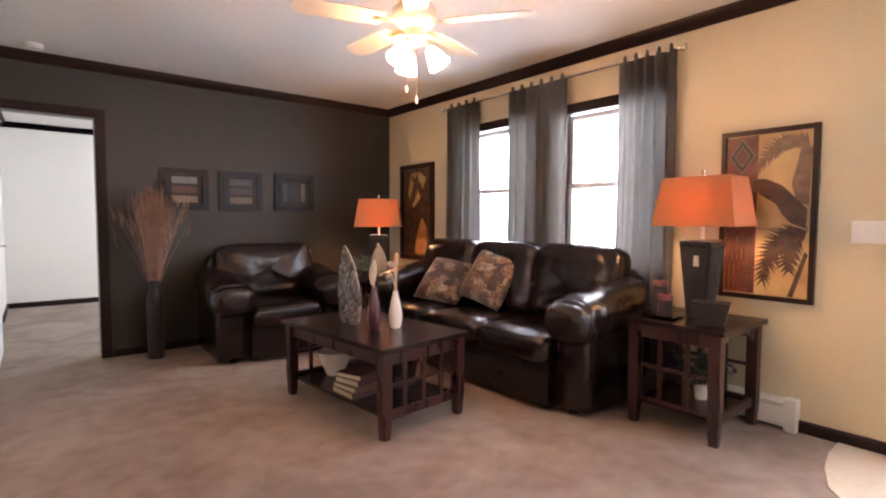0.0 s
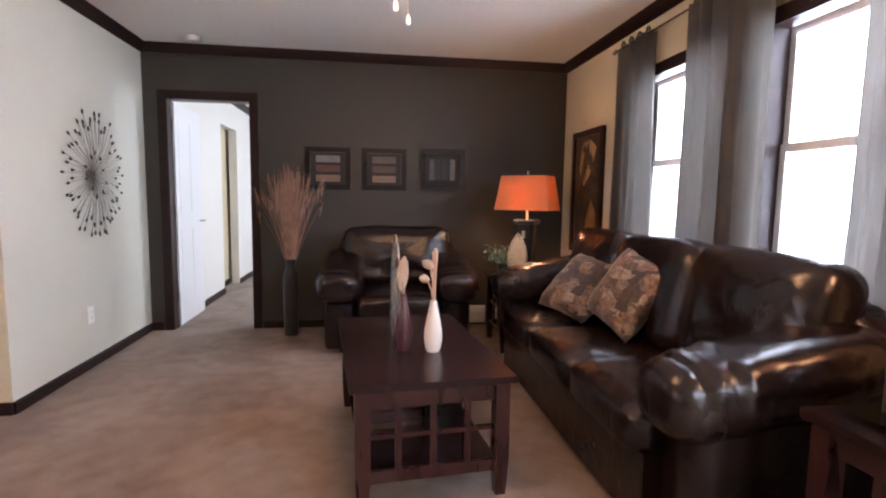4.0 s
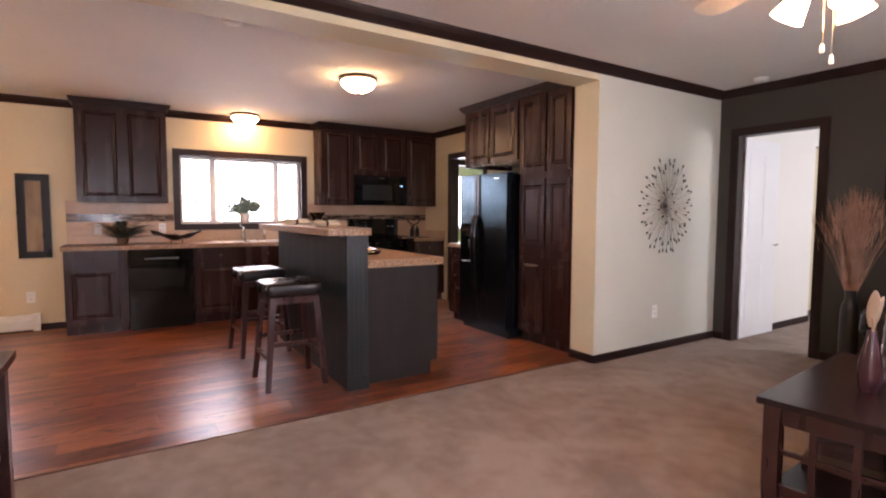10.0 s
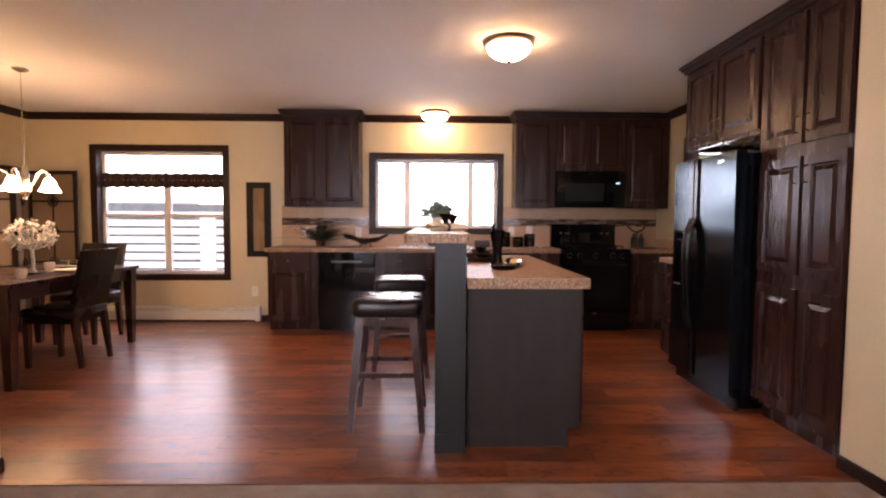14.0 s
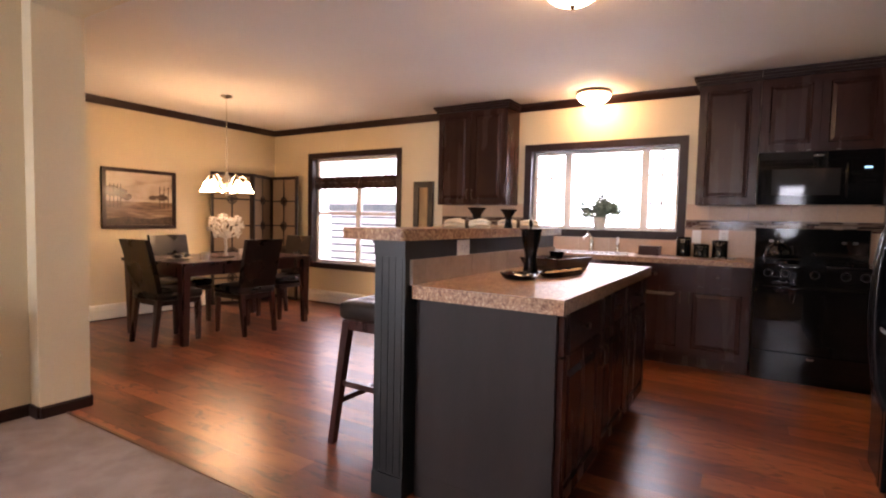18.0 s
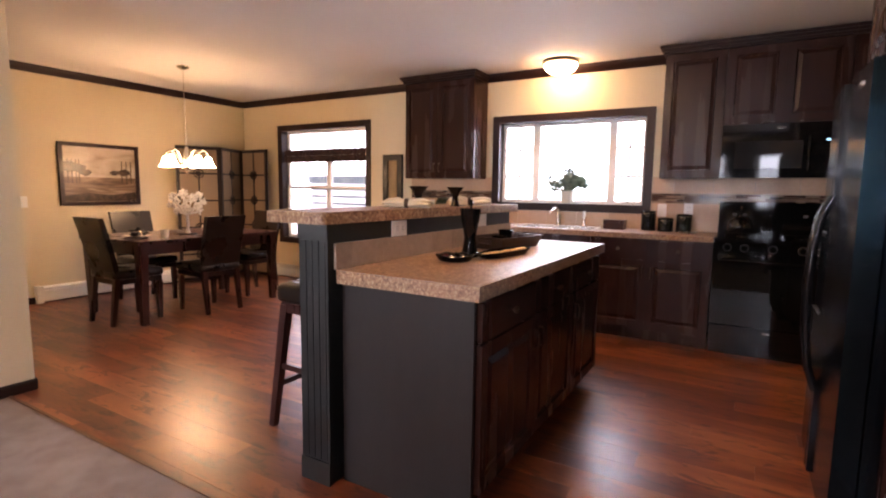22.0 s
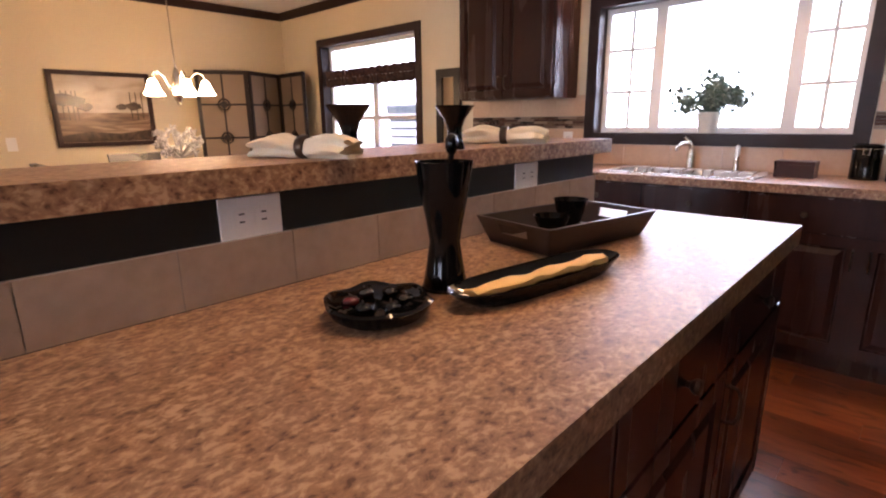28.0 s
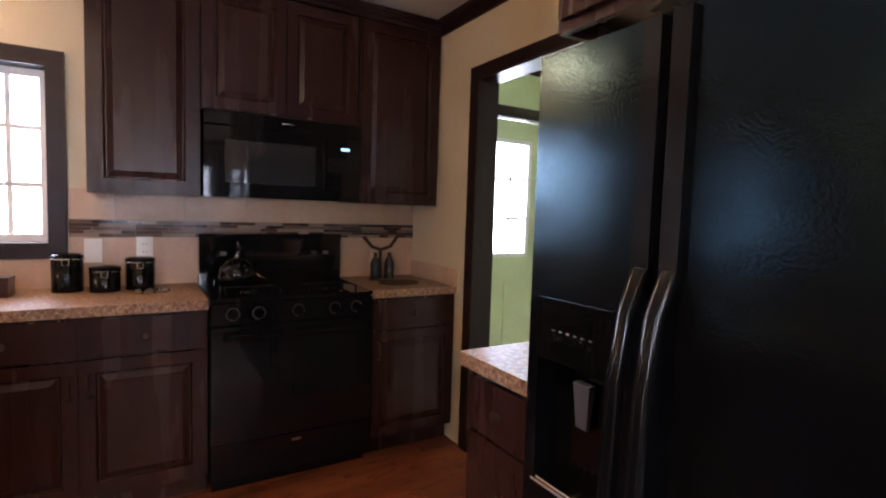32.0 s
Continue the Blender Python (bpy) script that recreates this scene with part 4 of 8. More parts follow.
fc = cabinet("wall_cabinet", "dark wood wall cabinet above the refrigerator", (-1.945, PY, 1.785), 0, 0.925, KN - PY - 0.002, UT - 1.785, [
    ("door", 0.02, 0.445, -0.015, UT - 1.805, "rl"), ("door", 0.468, 0.905, -0.015, UT - 1.805, "ll")], top_trim="l")
block("bottom_rail", ESPRESSO, fc, (0, 0, -0.04, 0.925, 0.02, -0.0005))
block("side_rail", ESPRESSO, fc, (0, 0.0205, -0.04, 0.018, KN - PY - 0.003, -0.0005))
cabinet("base_cabinet", "narrow dark wood base cabinet beside the refrigerator", (-2.21, 3.625, 0), 0, 0.325, KN - 3.625 - 0.002, BH, [
    ("drawer", G, 0.31, 0.69, BH - 0.015, ""), ("drawer", G, 0.31, 0.40, 0.68, ""), ("drawer", G, 0.31, 0.12, 0.39, "")], toe=0.1)
worktop("worktop", "small mottled laminate worktop beside the refrigerator", COUNTER, [(-2.25, 3.60, BH, -1.872, KN - 0.002, CT)])

fr = thing("refrigerator", "black side-by-side refrigerator with a water dispenser", "refrigerator", (-1.855, 3.525, 0))
FW, FH = 0.80, 1.645
block("body", BLACKTEX, fr, (0, 0.075, 0.02, FW, 0.775, FH - 0.015), bevel=0.006)
block("kick_grille", BLACK, fr, (0.01, 0.05, 0.005, FW - 0.01, 0.074, 0.085))
split = 0.32
Z0, Z1 = 0.72, 1.08
bm = bmesh.new()
holed(bm, (0.004, 0.035, 0.235, split - 0.004), (0.09, Z0, Z1, FH), {(1, 1)}, 0.0, 0.07, lambda u, v, w: (u, w, v))
d1 = part("freezer_door", bm, BLACKTEX, fr)
bm = bmesh.new()
bx(bm, split + 0.004, 0.0, 0.09, FW - 0.004, 0.07, FH)
soften(bm, 0.018, 3)
d2 = part("fridge_door", bm, BLACKTEX, fr, smooth=True)
for d_, hx in ((d1, split - 0.027), (d2, split + 0.027)):
    bm = bmesh.new()
    bx(bm, hx - 0.017, -0.014, 1.19, hx + 0.017, 0.001, FH - 0.004)
    bx(bm, hx - 0.017, -0.014, 0.10, hx + 0.017, 0.001, 0.46)
    soften(bm, 0.006, 2)
    path = [(hx, -0.010, 1.22), (hx, -0.040, 1.15), (hx, -0.058, 1.03), (hx, -0.064, 0.85), (hx, -0.058, 0.68), (hx, -0.040, 0.53), (hx, -0.010, 0.44)]
    tube(bm, path, 0.016, 12)
    part("handle", bm, HANDLEGREY, d_, "dark grey bowed handle", smooth=True)
BUTTONWHITE = surf("worn_white_print", (0.14, 0.14, 0.14), (0.22, 0.22, 0.22), 0.5, 8, 90, 0.0)
ds = block("dispenser", BLACK, d1, (0.035, -0.004, 1.005, 0.235, 0.05, 1.135), bevel=0.004, label="black water and ice dispenser")
for i in range(6):
    bm = bmesh.new()
    lathe(bm, [(0, -0.0072), (0.0062, -0.0070), (0.0072, -0.0045), (0.0072, -0.0040)], n=14)
    bmesh.ops.rotate(bm, verts=bm.verts[:], cent=(0, 0, 0), matrix=Matrix.Rotation(radians(-90), 3, "X"))
    bmesh.ops.translate(bm, verts=bm.verts[:], vec=(0.084 + i * 0.0205, 0, 1.056))
    part("button", bm, HANDLEGREY, ds, smooth=True)
    block("button_label", BUTTONWHITE, ds, (0.0805 + i * 0.0205, -0.0065, 1.069, 0.0875 + i * 0.0205, -0.0041, 1.0715))
bm = bmesh.new()
taper(bm, (0.135, 0.040), 0.87, 0.965, 0.015, 0.004, 0.022, 0.010)
part("paddle", bm, GREYPLASTIC, d1)
block("recess_back", BLACK, d1, (0.0352, 0.058, Z0 + 0.0005, 0.2348, 0.0695, Z1 - 0.0005))
dt_ = block("drip_tray", BLACK, d1, (0.036, -0.006, Z0 + 0.002, 0.234, 0.056, Z0 + 0.014))
for i in range(9):
    block("tray_bar", BLACK, dt_, (0.046 + i * 0.020, 0.0, Z0 + 0.0145, 0.056 + i * 0.020, 0.05, Z0 + 0.021))
block("tray_edge", STEEL, dt_, (0.036, -0.0085, Z0 + 0.010, 0.234, -0.0062, Z0 + 0.0142), (0.046, -0.0005, Z0 + 0.0145, 0.224, 0.0, Z0 + 0.0185), label="bright metal edge")
block("hinge_cover", GREYPLASTIC, fr, (0.02, 0.075, FH - 0.0145, 0.09, 0.16, FH + 0.003))
block("hinge_cover", GREYPLASTIC, fr, (FW - 0.09, 0.075, FH - 0.0145, FW - 0.02, 0.16, FH + 0.003))
block("badge", NICKEL, d2, (FW - 0.20, -0.003, FH - 0.06, FW - 0.13, -0.0005, FH - 0.048))

# island: raised bar wall, cabinets, two worktops
IX0, IX1 = -2.31, -0.537
BT = 1.135
IZ = CT + 0.006
isl = cabinet("island_cabinet", "long dark island cabinet with drawers and doors on the working side", (IX1 - 0.045, 2.437, 0), 180, 1.69, 0.60, BH - 0.010, [
    ("drawer", 0.015, 0.555, 0.69, BH - 0.025, ""), ("door", 0.015, 0.555, 0.12, 0.68, "ru"),
    ("drawer", 0.565, 1.12, 0.69, BH - 0.025, ""), ("door", 0.565, 1.12, 0.12, 0.68, "lu"),
    ("drawer", 1.13, 1.675, 0.69, BH - 0.025, ""), ("door", 1.13, 1.675, 0.12, 0.68, "lu")], toe=0.1)
block("end_panel", PAINTWOOD, isl, (-0.012, -0.001, 0.1, -0.0005, 0.599, BH - 0.011), (-0.012, 0.06, 0.0, -0.0005, 0.599, 0.0995), label="plain grey-brown end panel")
bw = thing("bar_wall", "dark slate half wall carrying the raised bar", "half wall", (0, 0, 0))
block("wall", POSTPAINT, bw, (-2.30, 1.675, 0, -0.515, 1.820, BT - 0.048))
bm = bmesh.new()
bx(bm, -0.514, 1.670, 0, -0.500, 1.825, BT - 0.048)
for k in range(4):
    bx(bm, -0.500, 1.684 + k * 0.0345, 0.105, -0.4975, 1.709 + k * 0.0345, BT - 0.115)
bx(bm, -0.500, 1.668, 0.0, -0.494, 1.827, 0.10)
bx(bm, -0.500, 1.668, BT - 0.11, -0.494, 1.827, BT - 0.048)
soften(bm, 0.0012, 1)
part("end_trim", bm, POSTPAINT, bw)
it_ = worktop("island_worktop", "mottled brown laminate island worktop with a thick edge", COUNTER, [(IX0, 1.835, BH + 0.004, IX1, 2.473, IZ)])
block("build_up_strip", COUNTER, it_, (IX0 + 0.001, 2.438, BH - 0.009, IX1 - 0.001, 2.472, BH + 0.0035), (IX1 - 0.04, 1.836, BH - 0.009, IX1 - 0.001, 2.438, BH + 0.0035))
bm = bmesh.new()
cr = 0.03
ring = []
for cx, cy, a in ((-0.46 - cr, 1.51 + cr, -90), (-0.46 - cr, 1.845 - cr, 0), (-2.41 + cr, 1.845 - cr, 90), (-2.41 + cr, 1.51 + cr, 180)):
    for k in range(6):
        th = radians(a + 90 * k / 5)
        ring.append((cx + cr * math.cos(th), cy + cr * math.sin(th)))
lo = [bm.verts.new((x, y, BT - 0.048)) for x, y in ring]
hi = [bm.verts.new((x, y, BT)) for x, y in ring]
bm.faces.new(hi)
bm.faces.new(lo[::-1])
for i in range(len(ring)):
    j = (i + 1) % len(ring)
    bm.faces.new((lo[i], lo[j], hi[j], hi[i]))
soften(bm, 0.008, 2, 60)
bt = thing("raised_bar", "raised mottled laminate bar top with rounded corners", "worktop")
part("slab", bm, COUNTER, bt, smooth=True)
block("support_board", POSTPAINT, bt, (-2.28, 1.63, BT - 0.066, -0.53, 1.674, BT - 0.0485), label="dark board under the bar top")

# ---- living room ----


def roll_form(bm, c, h, e1, e2, axis, nu, nv, wrinkle, seed, tilt=0.0):
    """A rounded block whose poles lie along axis x or y, so that its long sides can gather and crease."""
    rot = Matrix.Rotation(radians(90), 3, "X") if axis == "y" else Matrix.Rotation(radians(90), 3, "Y")
    hh = (h[0], h[2], h[1]) if axis == "y" else (h[2], h[1], h[0])
    puff(bm, c, hh, e1, e2, nu, nv, wrinkle, seed, Matrix.Rotation(radians(tilt), 3, "X") @ rot)


def ridge(v, s):
    """A creased noise: sharp valleys between soft folds."""
    return abs(noise.noise(v * s)) ** 0.7


def leather_seat(name, label, category, at, rz, width, depth, seats, arm, back_h, top, pad_z, lean):
    """A plump leather sofa or armchair; its front faces its own -y, the origin is at the middle of its front on the floor."""
    s = thing(name, label, category, at, rz)
    w = width / 2
    bm = bmesh.new()
    bx(bm, -w + 0.05, 0.12, 0.05, w - 0.05, depth - 0.04, 0.30)
    soften(bm, 0.02, 3)
    part("base", bm, LEATHER, s, smooth=True)
    bm = bmesh.new()
    bx(bm, -w + arm - 0.01, 0.05, 0.03, w - arm + 0.01, 0.16, 0.31)
    soften(bm, 0.025, 4)
    part("front_rail", bm, LEATHER, s, smooth=True)
    bm = bmesh.new()
    puff(bm, (0, depth - 0.12, 0.46), (w - 0.07, 0.115, 0.41), 0.25, 0.3)
    part("back_frame", bm, LEATHER, s, smooth=True)
    inner = 2 * (w - arm)
    each = inner / seats
    wide = (2 * back_h) / seats
    for i in range(seats):
        cx = -inner / 2 + each * (i + 0.5)
        bm = bmesh.new()
        puff(bm, (cx, depth * 0.37, 0.375), (each / 2 + 0.006, depth * 0.37, 0.105), 0.45, 0.26, 48, 26)
        for v in bm.verts:
            if v.co.z > 0.40:
                q = Vector((v.co.x * 3, v.co.y * 6, i * 3.7))
                v.co.z += 0.012 * noise.noise(q) - 0.010 * ridge(q + Vector((5, 0, 0)), 1.6)
        part("seat_cushion", bm, LEATHER, s, smooth=True)
        bx_ = -back_h + wide * (i + 0.5)
        bm = bmesh.new()
        hz = (top - 0.44) / 2
        roll_form(bm, (bx_, depth - 0.255, 0.44 + hz), (wide / 2 + 0.012, 0.155, hz), 0.60, 0.32, "y", 72, 30, 0.0, i, -lean)
        for v in bm.verts:
            # pulled in low on the middle, with creases running out of that point
            dx, dz = (v.co.x - bx_) / (wide / 2), v.co.z - 0.56
            front = 1.0 if v.co.y < depth - 0.25 else 0.25
            r = math.hypot(dx * 0.7, dz * 1.9)
            th = math.atan2(dz, dx * wide / 2)
            v.co.y += front * (0.055 * math.exp(-(r / 0.24) ** 2) + 0.014 * math.exp(-r / 0.5) * math.sin(7 * th + 2.5 * noise.noise((dx * 2, dz * 4, i + 2.0))))
            q = Vector((v.co.x * 4 + i * 9, v.co.y * 3, v.co.z * 3))
            v.co.y += front * (0.020 * noise.noise(q) + 0.012 * ridge(q, 2.3))
            v.co.z += 0.010 * noise.noise(q + Vector((3, 1, 7)))
        part("back_cushion", bm, LEATHER, s, smooth=True)
    for sx in (-1, 1):
        bm = bmesh.new()
        puff(bm, (sx * (w - arm / 2), depth * 0.53, 0.275), (arm / 2 - 0.012, depth * 0.41, 0.25), 0.2, 0.22)
        ar = part("arm", bm, LEATHER, s, smooth=True)
        bm = bmesh.new()
        roll_form(bm, (sx * (w - arm / 2 + 0.002), depth * 0.42, pad_z), (arm / 2 + 0.04, depth * 0.43, 0.135), 0.42, 0.72, "y", 44, 64, 0.0, 0)
        for v in bm.verts:
            t = v.co.y / depth
            # rises to the back, gathers in folds behind the seam at its front
            q = Vector((v.co.x * 4 + sx * 4 + v.co.y * 3, v.co.y * 13, v.co.z * 4))
            g = math.exp(-((t - 0.22) / 0.25) ** 2) if t > 0.10 else 0.12
            up = 1.0 if v.co.z > pad_z - 0.05 else 0.4
            f = up * (0.35 + 0.65 * g) * (0.026 * ridge(q, 1.0) + 0.010 * noise.noise(q * 0.5))
            d = Vector((v.co.x - sx * (w - arm / 2), 0, v.co.z - pad_z))
            if d.length > 1e-4:
                v.co += d.normalized() * (f - 0.008)
            v.co.z += 0.17 * max(0.0, t - 0.12) - 0.035
            if 0.075 < t < 0.10:
                v.co.z -= 0.006
        part("arm_pad", bm, LEATHER, ar, "gathered padded arm top", smooth=True)
    for lx in (-w + 0.16, w - 0.16):
        for ly in (0.22, depth - 0.12):
            bm = bmesh.new()
            taper(bm, (lx, ly), 0.0, 0.06, 0.03, 0.03, 0.04, 0.04)
            part("foot", bm, ESPRESSO_H, s)
    return s


leather_seat("sofa", "dark brown leather three-seat sofa with padded arms below the windows", "sofa", (2.71, 3.21, 0), -90, 2.32, 0.90, 3, 0.25, 1.03, 1.0, 0.60, 12)
leather_seat("armchair", "dark brown leather armchair with padded arms against the charcoal wall", "armchair", (2.03, 4.40, 0), -2, 1.14, 0.93, 1, 0.27, 0.44, 0.945, 0.555, 12)


def pillow_material():
    m, nt, b = material("patchwork_cloth")
    N_, L = nt.nodes, nt.links
    tc = N_.new("ShaderNodeTexCoord")
    n = N_.new("ShaderNodeTexNoise")
    n.inputs["Scale"].default_value = 14
    L.new(tc.outputs["Object"], n.inputs["Vector"])
    vo = N_.new("ShaderNodeTexVoronoi")
    vo.distance = "CHEBYCHEV"
    vo.inputs["Scale"].default_value = 15
    vo.inputs["Randomness"].default_value = 0.75
    mp = N_.new("ShaderNodeMapping")
    mp.inputs["Scale"].default_value = (0.8, 1.3, 1.3)
    L.new(tc.outputs["Object"], mp.inputs["Vector"])
    L.new(mp.outputs["Vector"], vo.inputs["Vector"])
    sep = N_.new("ShaderNodeSeparateColor")
    L.new(vo.outputs["Color"], sep.inputs[0])
    ramp = N_.new("ShaderNodeValToRGB")
    ramp.color_ramp.interpolation = "CONSTANT"
    e = ramp.color_ramp.elements
    e[0].position, e[0].color = 0.0, (0.055, 0.032, 0.022, 1)
    e[1].position, e[1].color = 0.25, (0.16, 0.105, 0.075, 1)
    for p, c in ((0.45, (0.30, 0.225, 0.165, 1)), (0.62, (0.085, 0.048, 0.034, 1)), (0.76, (0.27, 0.15, 0.09, 1)), (0.90, (0.42, 0.34, 0.26, 1))):
        e.new(p).color = c
    L.new(sep.outputs[0], ramp.inputs["Fac"])
    n.inputs["Scale"].default_value, n.inputs["Detail"].default_value = 42, 4
    nr = N_.new("ShaderNodeValToRGB")
    nr.color_ramp.elements[0].position, nr.color_ramp.elements[0].color = 0.38, (0.35, 0.28, 0.25, 1)
    nr.color_ramp.elements[1].position, nr.color_ramp.elements[1].color = 0.62, (1, 0.96, 0.92, 1)
    L.new(n.outputs["Fac"], nr.inputs["Fac"])
    mu = N_.new("ShaderNodeMixRGB")
    mu.blend_type = "MULTIPLY"
    mu.inputs["Fac"].default_value = 0.8
    L.new(ramp.outputs["Color"], mu.inputs["Color1"])
    L.new(nr.outputs["Color"], mu.inputs["Color2"])
    L.new(mu.outputs["Color"], b.inputs["Base Color"])
    b.inputs["Roughness"].default_value = 0.45
    b.inputs["Sheen Weight"].default_value = 0.2
    return m


PATCH = pillow_material()


def throw_pillow(at, rx, rz, roll, label, s=0.22):
    p = thing("throw_pillow", label, "pillow", at, rz, "pillows on the sofa")
    bm = bmesh.new()
    n = 18
    grid = {}
    for side in (0, 1):
        for i in range(n + 1):
            for j in range(n + 1):
                u, v = 2 * i / n - 1, 2 * j / n - 1
                rim = i in (0, n) or j in (0, n)
                if rim and side:
                    grid[side, i, j] = grid[0, i, j]
                    continue
                k = (1 - u ** 4) * (1 - v ** 4)
                pinch = 1 - 0.05 * (1 - u * u) * abs(v) ** 2 - 0.0
                pinch2 = 1 - 0.05 * (1 - v * v) * abs(u) ** 2
                z = 0.085 * k ** 0.6 * (1 if side == 0 else -1)
                z += 0.006 * noise.noise((u * 3, v * 3, side * 9 + rz))
                grid[side, i, j] = bm.verts.new((s * u * pinch2, z, s * v * pinch))
        for i in range(n):
            for j in range(n):
                q = [grid[side, i, j], grid[side, i + 1, j], grid[side, i + 1, j + 1], grid[side, i, j + 1]]
                bm.faces.new(q if side == 0 else q[::-1])
    # turned in its own plane, then leaned back
    bmesh.ops.rotate(bm, verts=bm.verts[:], cent=(0, 0, 0), matrix=Matrix.Rotation(radians(roll), 3, "Y"))
    bmesh.ops.translate(bm, verts=bm.verts[:], vec=(0, 0, -min(v.co.z for v in bm.verts)))
    bmesh.ops.rotate(bm, verts=bm.verts[:], cent=(0, 0, 0), matrix=Matrix.Rotation(radians(rx), 3, "X"))
    part("cover", bm, PATCH, p, smooth=True)
    return p


throw_pillow((3.06, 3.22, 0.478), -30, -82, 12, "square brown patchwork throw pillow leaning on the sofa back", 0.225)
throw_pillow((2.97, 3.66, 0.475), -44, -70, 6, "square brown patchwork throw pillow in the sofa corner", 0.225)


def mission_table(name, label, at, rz, lx, ly, h, bars, shelf=0.13, arched=False):
    """A dark table with square legs and a low shelf; slats below the apron at two ends, or at the other two with arched aprons between."""
    t = thing(name, label, "table", at, rz)
    bm = bmesh.new()
    bx(bm, -lx / 2, -ly / 2, h - 0.028, lx / 2, ly / 2, h)
    soften(bm, 0.008, 2)
    part("tabletop", bm, TABLEWOOD, t, smooth=True)
    q = 0.029
    px, py = lx / 2 - 0.05, ly / 2 - 0.05
    for sx in (-1, 1):
        for sy in (-1, 1):
            bm = bmesh.new()
            taper(bm, (sx * px, sy * py), 0.14, h - 0.029, q, q, q, q)
            taper(bm, (sx * px, sy * py), 0.0, 0.14, q * 0.72, q * 0.72, q, q)
            bmesh.ops.remove_doubles(bm, verts=bm.verts[:], dist=1e-5)
            part("leg", bm, MAHOGANY, t)
    for sy in (-1, 1):
        if not arched:
            block("apron", MAHOGANY, t, (-px + q, sy * py - 0.01, h - 0.105, px - q, sy * py + 0.01, h - 0.029))
            continue
        bm = bmesh.new()
        ring = [(-px + q, h - 0.029), (px - q, h - 0.029)] + [((px - q) * u, h - 0.125 + 0.065 * (1 - u * u) ** 0.5) for u in [1 - k / 6 for k in range(13)]]
        front = [bm.verts.new((x, sy * py - 0.01, z)) for x, z in ring]
        back = [bm.verts.new((x, sy * py + 0.01, z)) for x, z in ring]
        bm.faces.new(front)
        bm.faces.new(back[::-1])
        for a in range(len(ring)):
            b = (a + 1) % len(ring)
            bm.faces.new((front[a], back[a], back[b], front[b]))
        bmesh.ops.recalc_face_normals(bm, faces=bm.faces[:])
        part("apron", bm, MAHOGANY, t, "arched apron")
    for sx in (-1, 1):
        block("apron", MAHOGANY, t, (sx * px - 0.01, -py + q, h - 0.105, sx * px + 0.01, py - q, h - 0.029))
    bm = bmesh.new()
    bx(bm, -px + 0.0, -py + 0.0, shelf - 0.018, px, py, shelf)
    part("shelf", bm, TABLEWOOD, t)
    for sy in (-1, 1):
        block("rail", MAHOGANY, t, (-px + q, sy * py - 0.009, shelf - 0.03, px - q, sy * py + 0.011, shelf + 0.018))
    zr = (shelf + h - 0.105) / 2 + 0.02
    for sd_ in (-1, 1):
        if arched:
            block("cross_rail", MAHOGANY, t, (sd_ * px - 0.007, -py + q, zr - 0.009, sd_ * px + 0.007, py - q, zr + 0.009))
            block("rail", MAHOGANY, t, (sd_ * px - 0.009, -py + q, shelf + 0.0005, sd_ * px + 0.011, py - q, shelf + 0.018))
        else:
            block("cross_rail", MAHOGANY, t, (-px + q, sd_ * py - 0.007, zr - 0.009, px - q, sd_ * py + 0.007, zr + 0.009))
        for k in range(bars):
            if arched:
                y = -py + (k + 1) * 2 * py / (bars + 1)
                block("slat", MAHOGANY, t, (sd_ * px - 0.008, y - 0.012, shelf + 0.018, sd_ * px + 0.008, y + 0.012, h - 0.105))
            else:
                x = -px + (k + 1) * 2 * px / (bars + 1)
                block("slat", MAHOGANY, t, (x - 0.012, sd_ * py - 0.008, shelf + 0.018, x + 0.012, sd_ * py + 0.008, h - 0.105))
    return t


mission_table("coffee_table", "dark cherry coffee table with a slatted shelf below", (2.02, 3.11, 0), 5.5, 0.65, 1.10, 0.50, 3)
mission_table("end_table", "dark mahogany end table with a low shelf beside the sofa", (3.325, 1.69, 0), 0, 0.58, 0.55, 0.61, 2, 0.14, True)
mission_table("end_table", "dark wood end table in the corner behind the sofa arm", (3.08, 4.70, 0), 0, 0.58, 0.56, 0.575, 2, 0.14, True)


def bulb_glow(name, color, strength):
    return glow(name, color, strength, (0.9, 0.85, 0.75))


WARM = (1.0, 0.66, 0.34)


def shade_material():
    m, nt, b = material("orange_lamp_shade")
    N_, L = nt.nodes, nt.links
    out = N_["Material Output"]
    tc = N_.new("ShaderNodeTexCoord")
    n = N_.new("ShaderNodeTexNoise")
    n.inputs["Scale"].default_value = 220
    L.new(tc.outputs["Object"], n.inputs["Vector"])
    ramp = N_.new("ShaderNodeValToRGB")
    ramp.color_ramp.elements[0].color, ramp.color_ramp.elements[1].color = (0.36, 0.150, 0.058, 1), (0.44, 0.200, 0.085, 1)
    L.new(n.outputs["Fac"], ramp.inputs["Fac"])
    d, t = N_.new("ShaderNodeBsdfDiffuse"), N_.new("ShaderNodeBsdfTranslucent")
    d.inputs["Color"].default_value = (0.58, 0.32, 0.18, 1)
    mx = N_.new("ShaderNodeMixShader")
    mx.inputs[0].default_value = 0.55
    L.new(ramp.outputs["Color"], t.inputs["Color"])
    L.new(d.outputs[0], mx.inputs[1])
    L.new(t.outputs[0], mx.inputs[2])
    L.new(mx.outputs[0], out.inputs["Surface"])
    return m


SHADE = shade_material()
BULB = bulb_glow("table_lamp_bulb", WARM, 210)
LAMPBASE = surf("dark_bronze_lamp_base", (0.016, 0.013, 0.012), (0.03, 0.025, 0.023), 0.4, 6, 80, 0.1, rvar=0.1)


